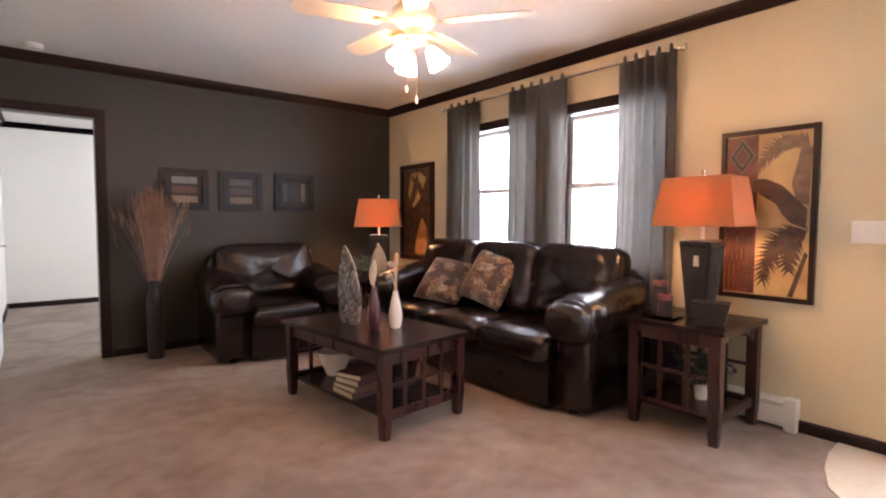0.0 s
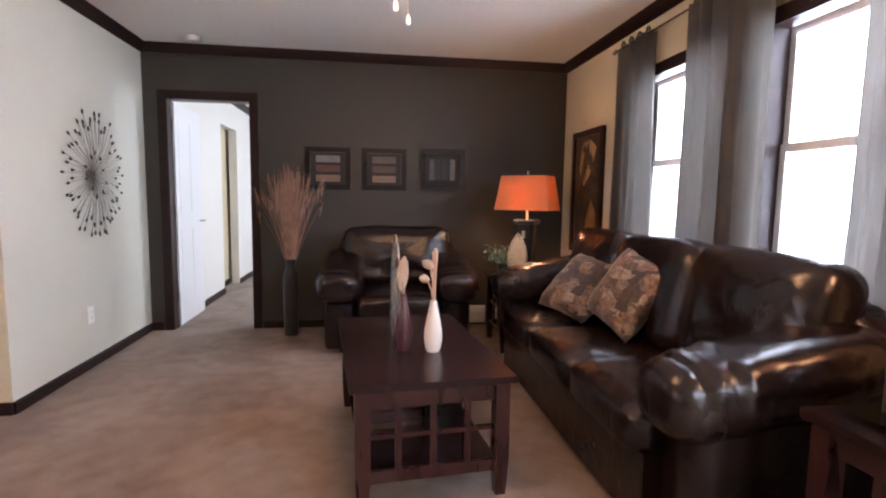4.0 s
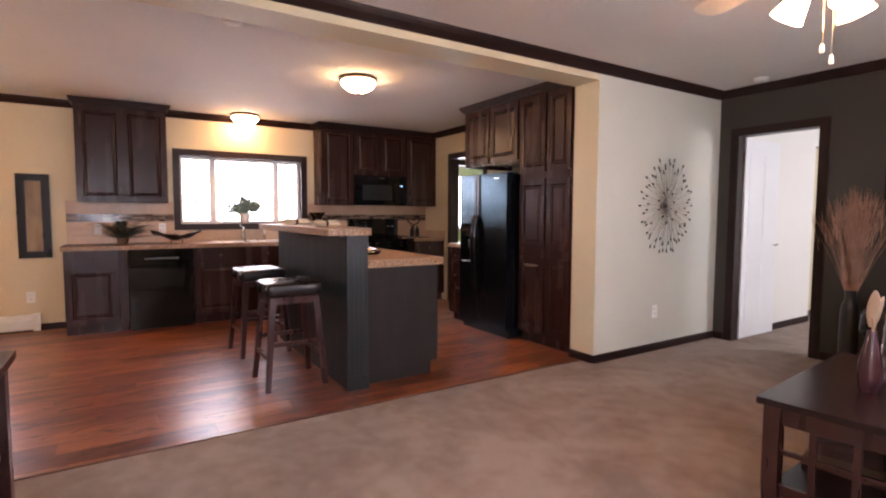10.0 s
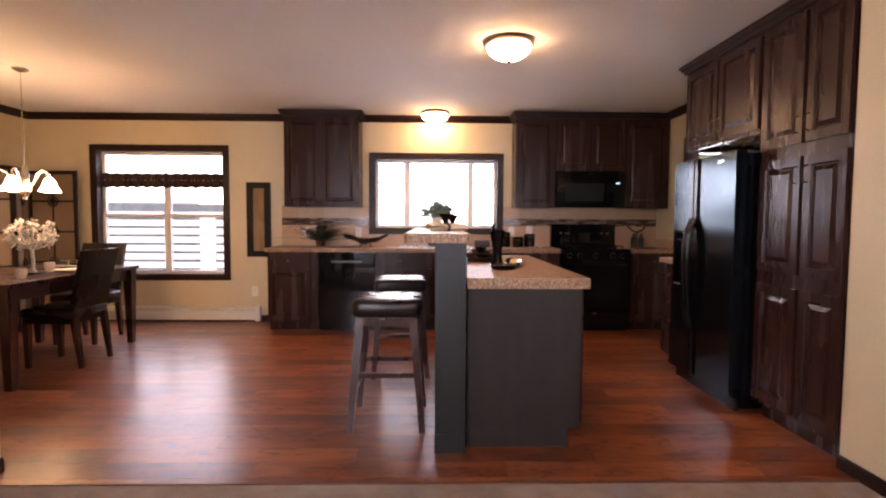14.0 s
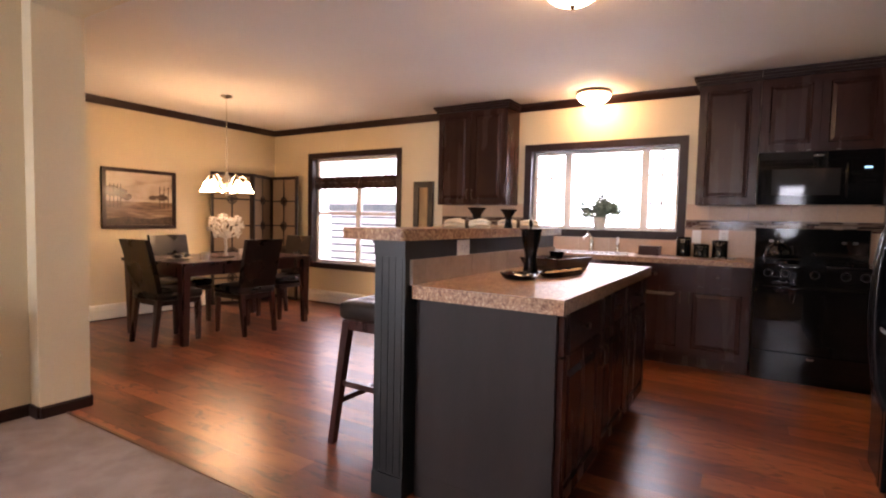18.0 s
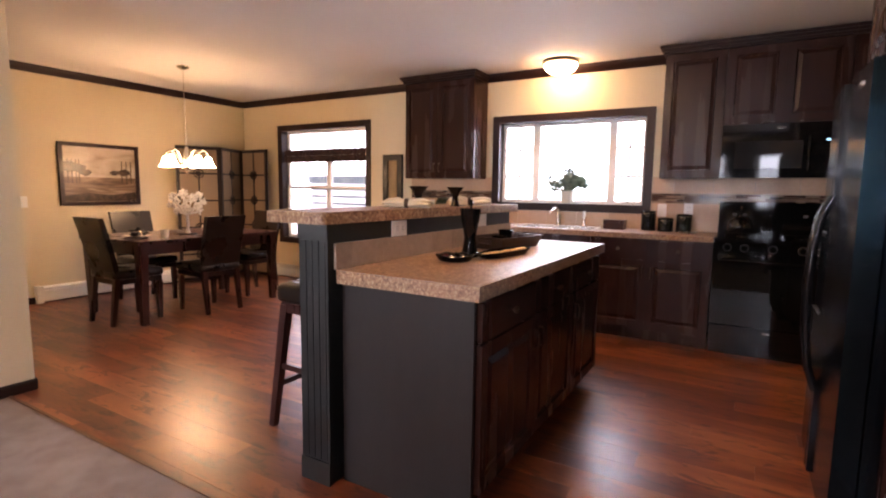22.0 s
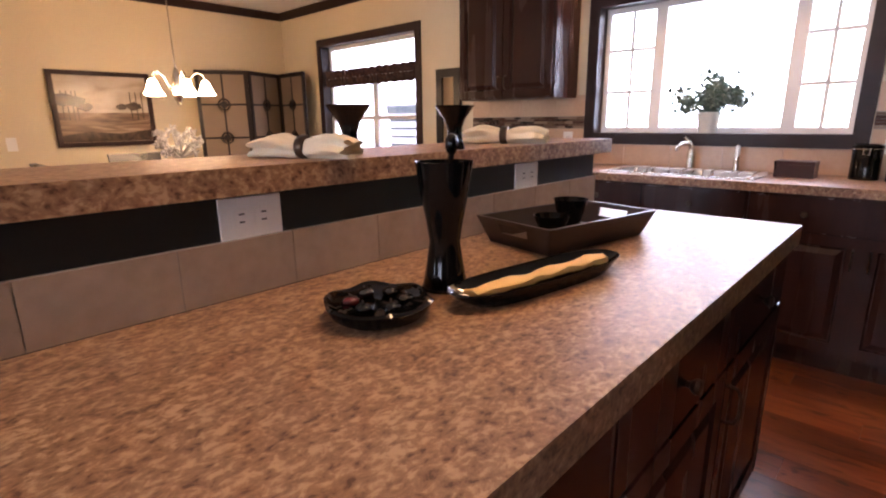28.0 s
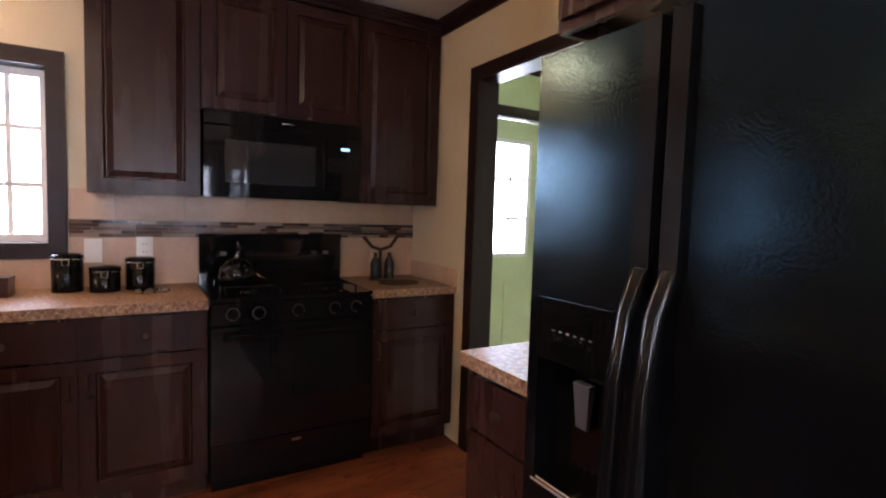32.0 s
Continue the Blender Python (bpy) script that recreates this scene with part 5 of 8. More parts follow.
def table_lamp(at, rz, label):
    t = thing("table_lamp", label, "lamp", at, rz, "table lamps")
    # tapered square body with a sunken front and a slot through it
    bm = bmesh.new()
    zs = ((0.0, 0.052), (0.02, 0.055), (0.42, 0.088), (0.44, 0.088))

    def ringp(a, z):
        return [bm.verts.new((sx * a, sy * a, z)) for sx, sy in ((-1, -1), (1, -1), (1, 1), (-1, 1))]
    rs = [ringp(a, z) for z, a in zs]
    bm.faces.new(rs[0][::-1])
    bm.faces.new(rs[-1])
    side = []
    for a, b in zip(rs, rs[1:]):
        for k in range(4):
            f = bm.faces.new((a[k], a[(k + 1) % 4], b[(k + 1) % 4], b[k]))
            if a is rs[1]:
                side.append(f)
    for f in side:
        n = f.normal.copy()
        f.normal_update()
        n = Vector(f.normal)
        bmesh.ops.inset_region(bm, faces=[f], thickness=0.022, depth=0)
        c = f.calc_center_median()
        for v in f.verts:
            v.co += (Vector((c.x, c.y, v.co.z)) - v.co) * 0.25 - n * 0.016
    part("body", bm, LAMPBASE, t)
    block("slot", CREAM, t, (-0.012, -0.075, 0.30, 0.012, -0.0595, 0.36), label="pale slot in the lamp body")
    block("cap", NICKEL, t, (-0.075, -0.075, 0.441, 0.075, 0.075, 0.452), bevel=0.003)
    bm = bmesh.new()
    tube(bm, [(0, 0, 0.452), (0, 0, 0.54)], 0.011, 10)
    part("stem", bm, CERAMIC, t, smooth=True)
    bm = bmesh.new()
    lathe(bm, [(0, -0.045), (0.02, -0.04), (0.03, -0.01), (0.026, 0.02), (0.012, 0.045), (0, 0.05)], (0, 0, 0.63), n=14)
    part("bulb", bm, BULB, t, "glowing warm light bulb", smooth=True)
    # four-sided shade, wider below
    bm = bmesh.new()
    for o in (0, -0.003):
        lo = [bm.verts.new((sx * (0.228 + o), sy * (0.150 + o), 0.525)) for sx, sy in ((-1, -1), (1, -1), (1, 1), (-1, 1))]
        hi = [bm.verts.new((sx * (0.186 + o), sy * (0.115 + o), 0.80)) for sx, sy in ((-1, -1), (1, -1), (1, 1), (-1, 1))]
        for k in range(4):
            bm.faces.new((lo[k], lo[(k + 1) % 4], hi[(k + 1) % 4], hi[k]))
        if o == 0:
            keep = (lo, hi)
    for a, b in ((keep[0], lo), (keep[1], hi)):
        for k in range(4):
            bm.faces.new((a[k], a[(k + 1) % 4], b[(k + 1) % 4], b[k]))
    part("shade", bm, SHADE, t, "orange cloth shade lit from inside")
    bm = bmesh.new()
    tube(bm, [(-0.184, 0, 0.795), (0.184, 0, 0.795)], 0.0025, 6)
    tube(bm, [(0, 0, 0.68), (0, 0, 0.815)], 0.004, 6)
    lathe(bm, [(0, 0.035), (0.011, 0.03), (0.013, 0.018), (0.007, 0.008), (0.009, 0.0)], (0, 0, 0.81), n=12)
    part("finial", bm, NICKEL, t, smooth=True)
    return t


table_lamp((3.34, 1.67, 0.61), -90, "table lamp with orange cloth shade and dark tapered base")
table_lamp((3.09, 4.74, 0.575), -38, "table lamp with orange cloth shade in the corner")

# ---- curtains and rod ----


def curtain_cloth():
    m, nt, b = material("sheer_taupe_cloth")
    N_, L = nt.nodes, nt.links
    out = N_["Material Output"]
    tc = N_.new("ShaderNodeTexCoord")
    n = N_.new("ShaderNodeTexNoise")
    n.inputs["Scale"].default_value = 90
    mp = N_.new("ShaderNodeMapping")
    mp.inputs["Scale"].default_value = (1, 1, 0.1)
    L.new(tc.outputs["Object"], mp.inputs["Vector"])
    L.new(mp.outputs["Vector"], n.inputs["Vector"])
    ramp = N_.new("ShaderNodeValToRGB")
    ramp.color_ramp.elements[0].color, ramp.color_ramp.elements[1].color = (0.12, 0.103, 0.095, 1), (0.20, 0.174, 0.16, 1)
    L.new(n.outputs["Fac"], ramp.inputs["Fac"])
    L.new(ramp.outputs["Color"], b.inputs["Base Color"])
    b.inputs["Roughness"].default_value = 0.5
    t = N_.new("ShaderNodeBsdfTranslucent")
    t.inputs["Color"].default_value = (0.24, 0.235, 0.205, 1)
    mx = N_.new("ShaderNodeMixShader")
    mx.inputs[0].default_value = 0.33
    L.new(b.outputs[0], mx.inputs[1])
    L.new(t.outputs[0], mx.inputs[2])
    L.new(mx.outputs[0], out.inputs["Surface"])
    return m


CLOTH = curtain_cloth()


def curtain(y0, y1, z1, pleats, spread, seed, label):
    c = thing("curtain", label, "curtain", (E - 0.075, (y0 + y1) / 2, 0.03), 0, "curtains")
    w = (y1 - y0) / 2
    bm = bmesh.new()
    nu, nv = pleats * 16, 26
    rows = []
    for j in range(nv + 1):
        z = (z1 - 0.03) * j / nv
        t = 1 - j / nv
        row = []
        for i in range(nu + 1):
            u = i / nu
            ph = u * pleats * 2 * math.pi + seed + 1.5 * math.sin(4.2 * u + seed) + 0.8 * noise.noise((u * 5, z * 0.7, seed * 3))
            amp = 0.034 + 0.020 * math.sin(5 * u + seed * 2) - 0.012 * (1 - t)
            x = amp * math.sin(ph + 0.25 * math.sin(z * 2 + u * 6)) + 0.006 * noise.noise((u * 6, z * 2, seed))
            y = (2 * u - 1) * w * (1 + spread * t * t)
            row.append(bm.verts.new((x, y, z)))
        rows.append(row)
    for a, b in zip(rows, rows[1:]):
        for i in range(nu):
            bm.faces.new((a[i], a[i + 1], b[i + 1], b[i]))
    bmesh.ops.solidify(bm, geom=bm.faces[:], thickness=0.002)
    part("panel", bm, CLOTH, c, smooth=True)
    for i in range(pleats):
        bm = bmesh.new()
        y = (2 * (i + 0.5) / pleats - 1) * w
        tube(bm, [(0.012 * math.cos(a), y, z1 - 0.02 + 0.03 * math.sin(a)) for a in [k * math.pi / 5 for k in range(11)]], 0.008, 6, cap=False)
        part("tab", bm, CLOTH, c, smooth=True)
    return c


ROD = 2.25
curtain(3.81, 4.24, ROD, 4, 0.12, 0.4, "sheer taupe tab curtain gathered beside the far window")
curtain(2.81, 3.43, ROD, 6, 0.03, 1.9, "sheer taupe tab curtain gathered between the windows")
curtain(1.965, 2.37, ROD, 5, 0.05, 3.1, "sheer taupe tab curtain gathered beside the near window")
rod = thing("curtain_rod", "thin metal curtain rod under the crown moulding", "curtain rod", (E - 0.075, 3.1, ROD))
bm = bmesh.new()
tube(bm, [(0, -1.17, 0), (0, 1.20, 0)], 0.008, 10)
part("rod", bm, NICKEL, rod, smooth=True)
for y in (-1.18, 1.21):
    bm = bmesh.new()
    lathe(bm, [(0, -0.02), (0.012, -0.018), (0.02, 0), (0.012, 0.018), (0, 0.02)], (0, y, 0), n=12)
    part("finial", bm, NICKEL, rod, smooth=True)
for y in (-1.14, 0.0, 1.17):
    block("bracket", NICKEL, rod, (0.0, y - 0.008, -0.006, 0.074, y + 0.008, 0.006))

# ---- ceiling fan ----
fan = thing("ceiling_fan", "white ceiling fan with five blades and three lit glass shades", "ceiling fan", (1.94, 2.52, CL))
FANW = surf("fan_white", (0.62, 0.57, 0.48), (0.70, 0.65, 0.56), 0.4, 6, 90, 0.03)
BRASS = surf("pale_brass", (0.55, 0.43, 0.26), (0.66, 0.52, 0.33), 0.3, 6, 90, 0.0, metal=0.9)
bm = bmesh.new()
lathe(bm, [(0.0, 0.0), (0.075, 0.0), (0.078, -0.02), (0.05, -0.045), (0.03, -0.05)], n=24)
part("canopy", bm, FANW, fan, smooth=True)
bm = bmesh.new()
tube(bm, [(0, 0, -0.045), (0, 0, -0.17)], 0.013, 12)
part("down_rod", bm, BRASS, fan, smooth=True)
FD = -0.115          # drop of the motor on its rod
bm = bmesh.new()
lathe(bm, [(0.03, -0.05), (0.09, -0.055), (0.115, -0.085), (0.115, -0.135), (0.085, -0.165), (0.05, -0.18), (0.05, -0.215), (0.06, -0.225), (0.05, -0.25), (0.0, -0.255)], c=(0, 0, FD), n=28)
part("motor", bm, FANW, fan, smooth=True)
for k in range(5):
    a = radians(72 * k + 20)
    r3 = Matrix.Rotation(a, 3, "Z") @ Matrix.Rotation(radians(10), 3, "X")
    bm = bmesh.new()
    ol = [(0.17, -0.055), (0.30, -0.065), (0.56, -0.068), (0.60, -0.05), (0.615, 0.0), (0.60, 0.05), (0.56, 0.068), (0.30, 0.065), (0.17, 0.055)]
    hi = [bm.verts.new(r3 @ Vector((x, y, 0.003)) + Vector((0, 0, FD - 0.15))) for x, y in ol]
    lo = [bm.verts.new(r3 @ Vector((x, y, -0.003)) + Vector((0, 0, FD - 0.15))) for x, y in ol]
    bm.faces.new(hi)
    bm.faces.new(lo[::-1])
    for i in range(len(ol)):
        j = (i + 1) % len(ol)
        bm.faces.new((lo[i], lo[j], hi[j], hi[i]))
    bl = part("blade", bm, FANW, fan)
    bm = bmesh.new()
    v = bx(bm, 0.09, -0.016, -0.006, 0.22, 0.016, -0.0035)
    bmesh.ops.rotate(bm, verts=bm.verts[:], cent=(0, 0, 0), matrix=r3)
    bmesh.ops.translate(bm, verts=bm.verts[:], vec=(0, 0, FD - 0.15))
    part("blade_iron", bm, BRASS, bl)
FANGLASS = glow("fan_shade_glass", (1.0, 0.60, 0.27), 60)
for k in range(3):
    a = radians(120 * k + 75)
    r3 = Matrix.Rotation(a, 3, "Z") @ Matrix.Rotation(radians(-32), 3, "Y")
    bm = bmesh.new()
    lathe(bm, [(0.016, 0.0), (0.028, -0.012), (0.042, -0.05), (0.052, -0.085), (0.060, -0.105), (0.0585, -0.107), (0.05, -0.085), (0.0, -0.07)], n=18)
    bmesh.ops.rotate(bm, verts=bm.verts[:], cent=(0, 0, 0), matrix=r3)
    bmesh.ops.translate(bm, verts=bm.verts[:], vec=(0.075 * math.cos(a), 0.075 * math.sin(a), FD - 0.275))
    sh = part("glass_shade", bm, FANGLASS, fan, "lit frosted glass bell shade", smooth=True)
    bm = bmesh.new()
    tube(bm, [(0.03 * math.cos(a), 0.03 * math.sin(a), FD - 0.235), (0.06 * math.cos(a), 0.06 * math.sin(a), FD - 0.250), (0.078 * math.cos(a), 0.078 * math.sin(a), FD - 0.279)], 0.011, 8)
    part("lamp_arm", bm, BRASS, fan, smooth=True)
for x, y, ln in ((-0.03, 0.03, 0.215), (0.012, 0.0, 0.27)):
    bm = bmesh.new()
    tube(bm, [(x, y, FD - 0.25), (x, y, FD - 0.25 - ln)], 0.0016, 6)
    ch = part("pull_chain", bm, BRASS, fan)
    bm = bmesh.new()
    lathe(bm, [(0, 0.0), (0.005, -0.004), (0.009, -0.028), (0.006, -0.036), (0, -0.037)], (x, y, FD - 0.25 - ln), n=10)
    part("pull", bm, WHITEPLASTIC, ch, smooth=True)

# ---- dining ----
dt = thing("dining_table", "dark cherry rectangular dining table", "table", (-2.19, -1.72, 0))
TX, TY = 0.77, 0.50
bm = bmesh.new()
bx(bm, -TX, -TY, 0.72, TX, TY, 0.75)
soften(bm, 0.006, 2)
part("tabletop", bm, MAHOGANY, dt, smooth=True)
for sx in (-1, 1):
    for sy in (-1, 1):
        bm = bmesh.new()
        taper(bm, (sx * (TX - 0.06), sy * (TY - 0.06)), 0.0, 0.719, 0.026, 0.026, 0.042, 0.042)
        soften(bm, 0.004, 1)
        part("leg", bm, MAHOGANY, dt)
for sy in (-1, 1):
    block("apron", MAHOGANY, dt, (-TX + 0.10, sy * (TY - 0.06) - 0.01, 0.62, TX - 0.10, sy * (TY - 0.06) + 0.01, 0.719))
for sx in (-1, 1):
    block("apron", MAHOGANY, dt, (sx * (TX - 0.06) - 0.01, -TY + 0.10, 0.62, sx * (TX - 0.06) + 0.01, TY - 0.10, 0.719))


def dining_chair(at, rz):
    """Its front faces its own -y; origin on the floor below the middle of the seat."""
    c = thing("dining_chair", "dark upholstered parsons dining chair with wooden legs", "chair", at, rz, "chairs round the dining table")
    bm = bmesh.new()
    puff(bm, (0, 0, 0.445), (0.225, 0.225, 0.045), 0.4, 0.2, 32, 12)
    part("seat", bm, BLACKLEATHER, c, smooth=True)
    block("seat_rail", ESPRESSO_H, c, (-0.20, -0.20, 0.36, 0.20, 0.20, 0.405))
    bm = bmesh.new()
    n = 10
    rows = []
    for j in range(n + 1):
        t = j / n
        y = 0.185 + 0.09 * t + 0.03 * t * t
        z = 0.42 + 0.53 * t
        h = 0.205 + 0.008 * t
        rows.append([bm.verts.new(p) for p in ((-h, y - 0.022, z), (h, y - 0.022, z), (h, y + 0.022, z), (-h, y + 0.022, z))])
    for a, b in zip(rows, rows[1:]):
        for k in range(4):
            bm.faces.new((a[k], a[(k + 1) % 4], b[(k + 1) % 4], b[k]))
    bm.faces.new(rows[0][::-1])
    bm.faces.new(rows[-1])
    soften(bm, 0.012, 3, 60)
    part("backrest", bm, BLACKLEATHER, c, smooth=True)
    for sx in (-1, 1):
        for sy in (-1, 1):
            bm = bmesh.new()
            if sy < 0:
                taper(bm, (sx * 0.18, -0.18), 0.0, 0.36, 0.016, 0.016, 0.024, 0.024)
            else:
                taper(bm, (sx * 0.18, 0.24), 0.0, 0.42, 0.016, 0.016, 0.024, 0.024, 0, -0.05)
            part("leg", bm, MAHOGANY, c)
    return c


ch = dining_chair((-1.54, -1.63, 0), -90)
for x, y, a in ((-2.20, -1.40, 0), (-2.10, -2.30, 180), (-2.98, -1.75, 90)):
    copy_thing(ch, pose(x, y, 0, 0, 0, a))

# chandelier
CHG = glow("chandelier_glass", (1.0, 0.74, 0.38), 50)
cl = thing("chandelier", "brushed nickel five-arm chandelier with lit bell glass shades", "chandelier", (-2.22, -1.71, CE))
bm = bmesh.new()
lathe(bm, [(0, 0), (0.06, 0), (0.058, -0.012), (0.02, -0.03), (0, -0.03)], n=20)
part("canopy", bm, NICKEL, cl, smooth=True)
bm = bmesh.new()
tube(bm, [(0, 0, -0.03), (0, 0, -0.80)], 0.004, 8)
part("chain", bm, NICKEL, cl)
HD = -0.085          # drop of the arms below the chain's end
bm = bmesh.new()
lathe(bm, [(0, -0.700), (0.014, -0.710), (0.02, -0.740), (0.034, -0.770), (0.03, -0.860), (0.04, -0.900), (0.03, -0.940), (0.014, -0.960), (0.016, -0.975), (0, -0.990)], (0, 0, HD), n=20)
part("column", bm, NICKEL, cl, smooth=True)
for k in range(5):
    a = radians(72 * k + 15)
    ca, sa = math.cos(a), math.sin(a)
    bm = bmesh.new()
    tube(bm, [(r * ca, r * sa, HD + z) for r, z in ((0.03, -0.880), (0.07, -0.840), (0.11, -0.765), (0.155, -0.735), (0.195, -0.755), (0.205, -0.800))], 0.0062, 8)
    am = part("arm", bm, NICKEL, cl, smooth=True)
    bm = bmesh.new()
    lathe(bm, [(0.018, 0.0), (0.03, -0.015), (0.040, -0.05), (0.055, -0.085), (0.072, -0.105), (0.070, -0.108), (0.05, -0.082), (0, -0.06)], (0.205 * ca, 0.205 * sa, HD - 0.800), n=18)
    part("glass_shade", bm, CHG, cl, "lit frosted glass bell shade", smooth=True)

# flush ceiling lamps
FLG = glow("ceiling_lamp_glass", (1.0, 0.72, 0.37), 44)
for x, y in ((-1.46, 2.17), (-3.73, 1.675)):
    fl = thing("ceiling_lamp", "flush ceiling lamp with a bronze rim and lit alabaster glass", "ceiling lamp", (x, y, CE), 0, "ceiling lamps")
    bm = bmesh.new()
    lathe(bm, [(0, 0), (0.15, 0), (0.165, -0.010), (0.165, -0.022), (0.15, -0.030), (0.10, -0.031)], n=32)
    part("rim", bm, BRONZE, fl, smooth=True)
    bm = bmesh.new()
    lathe(bm, [(0.148, -0.033), (0.150, -0.048), (0.135, -0.075), (0.10, -0.102), (0.06, -0.12), (0.0, -0.127)], n=32)
    part("bowl", bm, FLG, fl, "lit alabaster glass bowl", smooth=True)
    bm = bmesh.new()
    lathe(bm, [(0.012, -0.122), (0.016, -0.132), (0.008, -0.146), (0, -0.15)], n=12)
    part("finial", bm, BRONZE, fl, smooth=True)


# bar stools
def bar_stool(at, rz=0):
    s = thing("bar_stool", "wooden bar stool with a tufted black leather seat", "stool", at, rz, "bar stools")
    bm = bmesh.new()
    puff(bm, (0, 0, 0.70), (0.20, 0.20, 0.055), 0.4, 0.25, 40, 18)
    for v in bm.verts:
        if v.co.z > 0.70:
            for tx in (-0.09, 0, 0.09):
                for ty in (-0.09, 0, 0.09):
                    v.co.z -= 0.008 * math.exp(-((v.co.x - tx) ** 2 + (v.co.y - ty) ** 2) / 0.0006)
    st = part("seat", bm, BLACKLEATHER, s, smooth=True)
    for tx in (-0.09, 0, 0.09):
        for ty in (-0.09, 0, 0.09):
            bm = bmesh.new()
            lathe(bm, [(0, 0.006), (0.008, 0.004), (0.011, 0.0)], (tx, ty, 0.746), n=10)
            part("button", bm, BLACKLEATHER, st, smooth=True)
    block("seat_rail", MAHOGANY, s, (-0.17, -0.17, 0.60, 0.17, 0.17, 0.65), bevel=0.004)
    for sx in (-1, 1):
        for sy in (-1, 1):
            bm = bmesh.new()
            taper(bm, (sx * 0.205, sy * 0.205), 0.0, 0.64, 0.017, 0.017, 0.023, 0.023, -sx * 0.055, -sy * 0.055)
            soften(bm, 0.003, 1)
            part("leg", bm, MAHOGANY, s)
    for sgn, z in ((-1, 0.22), (1, 0.22)):
        k = 0.205 - 0.055 * z / 0.64
        block("stretcher", MAHOGANY, s, (-k, sgn * k - 0.009, z - 0.014, k, sgn * k + 0.009, z + 0.014))
        z2 = 0.32
        k2 = 0.205 - 0.055 * z2 / 0.64
        block("stretcher", MAHOGANY, s, (sgn * k2 - 0.009, -k2, z2 - 0.014, sgn * k2 + 0.009, k2, z2 + 0.014))
    return s


bs = bar_stool((-0.965, 1.395, 0))
copy_thing(bs, pose(-1.95, 1.40, 0, 0, 0, 4))

# ---- doors ----
bd = thing("door_bedroom", "white panelled bedroom door standing open", "door", (0.128, N + 0.10, 0.012), kind="structure")
DOORWHITE = surf("white_door_paint", (0.74, 0.74, 0.73), (0.79, 0.79, 0.78), 0.4, 2, 80, 0.03)
bm = bmesh.new()
bx(bm, -0.02, 0, 0, 0.016, 0.665, 1.965)
leaf = part("leaf", bm, DOORWHITE, bd)
for s in (-1, 1):
    for z0, z1 in ((0.16, 0.86), (1.02, 1.82)):
        for y0 in (0.08, 0.37):
            bm = bmesh.new()
            xx = 0.016 if s > 0 else -0.02
            bx(bm, min(xx, xx + s * 0.002), y0, z0, max(xx, xx + s * 0.002), y0 + 0.21, z1)
            soften(bm, 0.003, 1)
            part("raised_panel", bm, DOORWHITE, leaf)
bm = bmesh.new()
tube(bm, [(0.016, 0.60, 0.92), (0.06, 0.60, 0.92), (0.062, 0.52, 0.92)], 0.008, 8)
lathe(bm, [(0, 0.0), (0.026, 0.0)], (0.017, 0.60, 0.92), n=12)
part("lever_handle", bm, NICKEL, leaf, smooth=True)
for z in (0.22, 0.98, 1.74):
    block("hinge", BRONZE, bd, (-0.012, -0.018, z, 0.004, -0.001, z + 0.09))

ud = thing("door_back", "green painted entry door with nine small panes", "door", (W - 0.09, UDOOR[0] + 0.013, 0.012), kind="structure")
DOORGREEN = surf("green_door_paint", (0.60, 0.66, 0.42), (0.66, 0.72, 0.47), 0.4, 2, 80, 0.03)
dwid, dh = UDOOR[1] - UDOOR[0] - 0.026, 2.0
gy0, gy1, gz0, gz1 = 0.13, dwid - 0.13, 0.98, 1.86
block("leaf", DOORGREEN, ud, (-0.022, 0, 0, 0.022, gy0, dh), (-0.022, gy1, 0, 0.022, dwid, dh), (-0.022, gy0, 0, 0.022, gy1, gz0), (-0.022, gy0, gz1, 0.022, gy1, dh))
for y0 in (0.11, 0.47):
    block("raised_panel", DOORGREEN, ud, (0.022, y0, 0.16, 0.028, y0 + 0.24, 0.80), bevel=0.004)
gr = block("window_frame", VINYL, ud, (-0.026, gy0, gz0, 0.03, gy0 + 0.03, gz1), (-0.026, gy1 - 0.03, gz0, 0.03, gy1, gz1), (-0.026, gy0 + 0.03, gz0, 0.03, gy1 - 0.03, gz0 + 0.03), (-0.026, gy0 + 0.03, gz1 - 0.03, 0.03, gy1 - 0.03, gz1))
for k in (1, 2):
    yy = gy0 + (gy1 - gy0) * k / 3
    zz = gz0 + (gz1 - gz0) * k / 3
    block("muntin", VINYL, gr, (-0.012, yy - 0.009, gz0 + 0.03, 0.02, yy + 0.009, gz1 - 0.03))
    block("muntin", VINYL, gr, (-0.011, gy0 + 0.03, zz - 0.009, 0.019, gy1 - 0.03, zz + 0.009))
pn_ = block("pane", GLASS, gr, (-0.002, gy0 + 0.03, gz0 + 0.03, 0.002, gy1 - 0.03, gz1 - 0.03))
pn_.visible_shadow = False
bm = bmesh.new()
lathe(bm, [(0, 0.06), (0.02, 0.055), (0.028, 0.035), (0.012, 0.02), (0.03, 0.0)], n=14)
bmesh.ops.rotate(bm, verts=bm.verts[:], cent=(0, 0, 0), matrix=Matrix.Rotation(radians(90), 3, "Y"))
bmesh.ops.translate(bm, verts=bm.verts[:], vec=(0.022, 0.06, 0.95))
part("door_knob", bm, BRASS, ud, smooth=True)

# ---- pictures ----


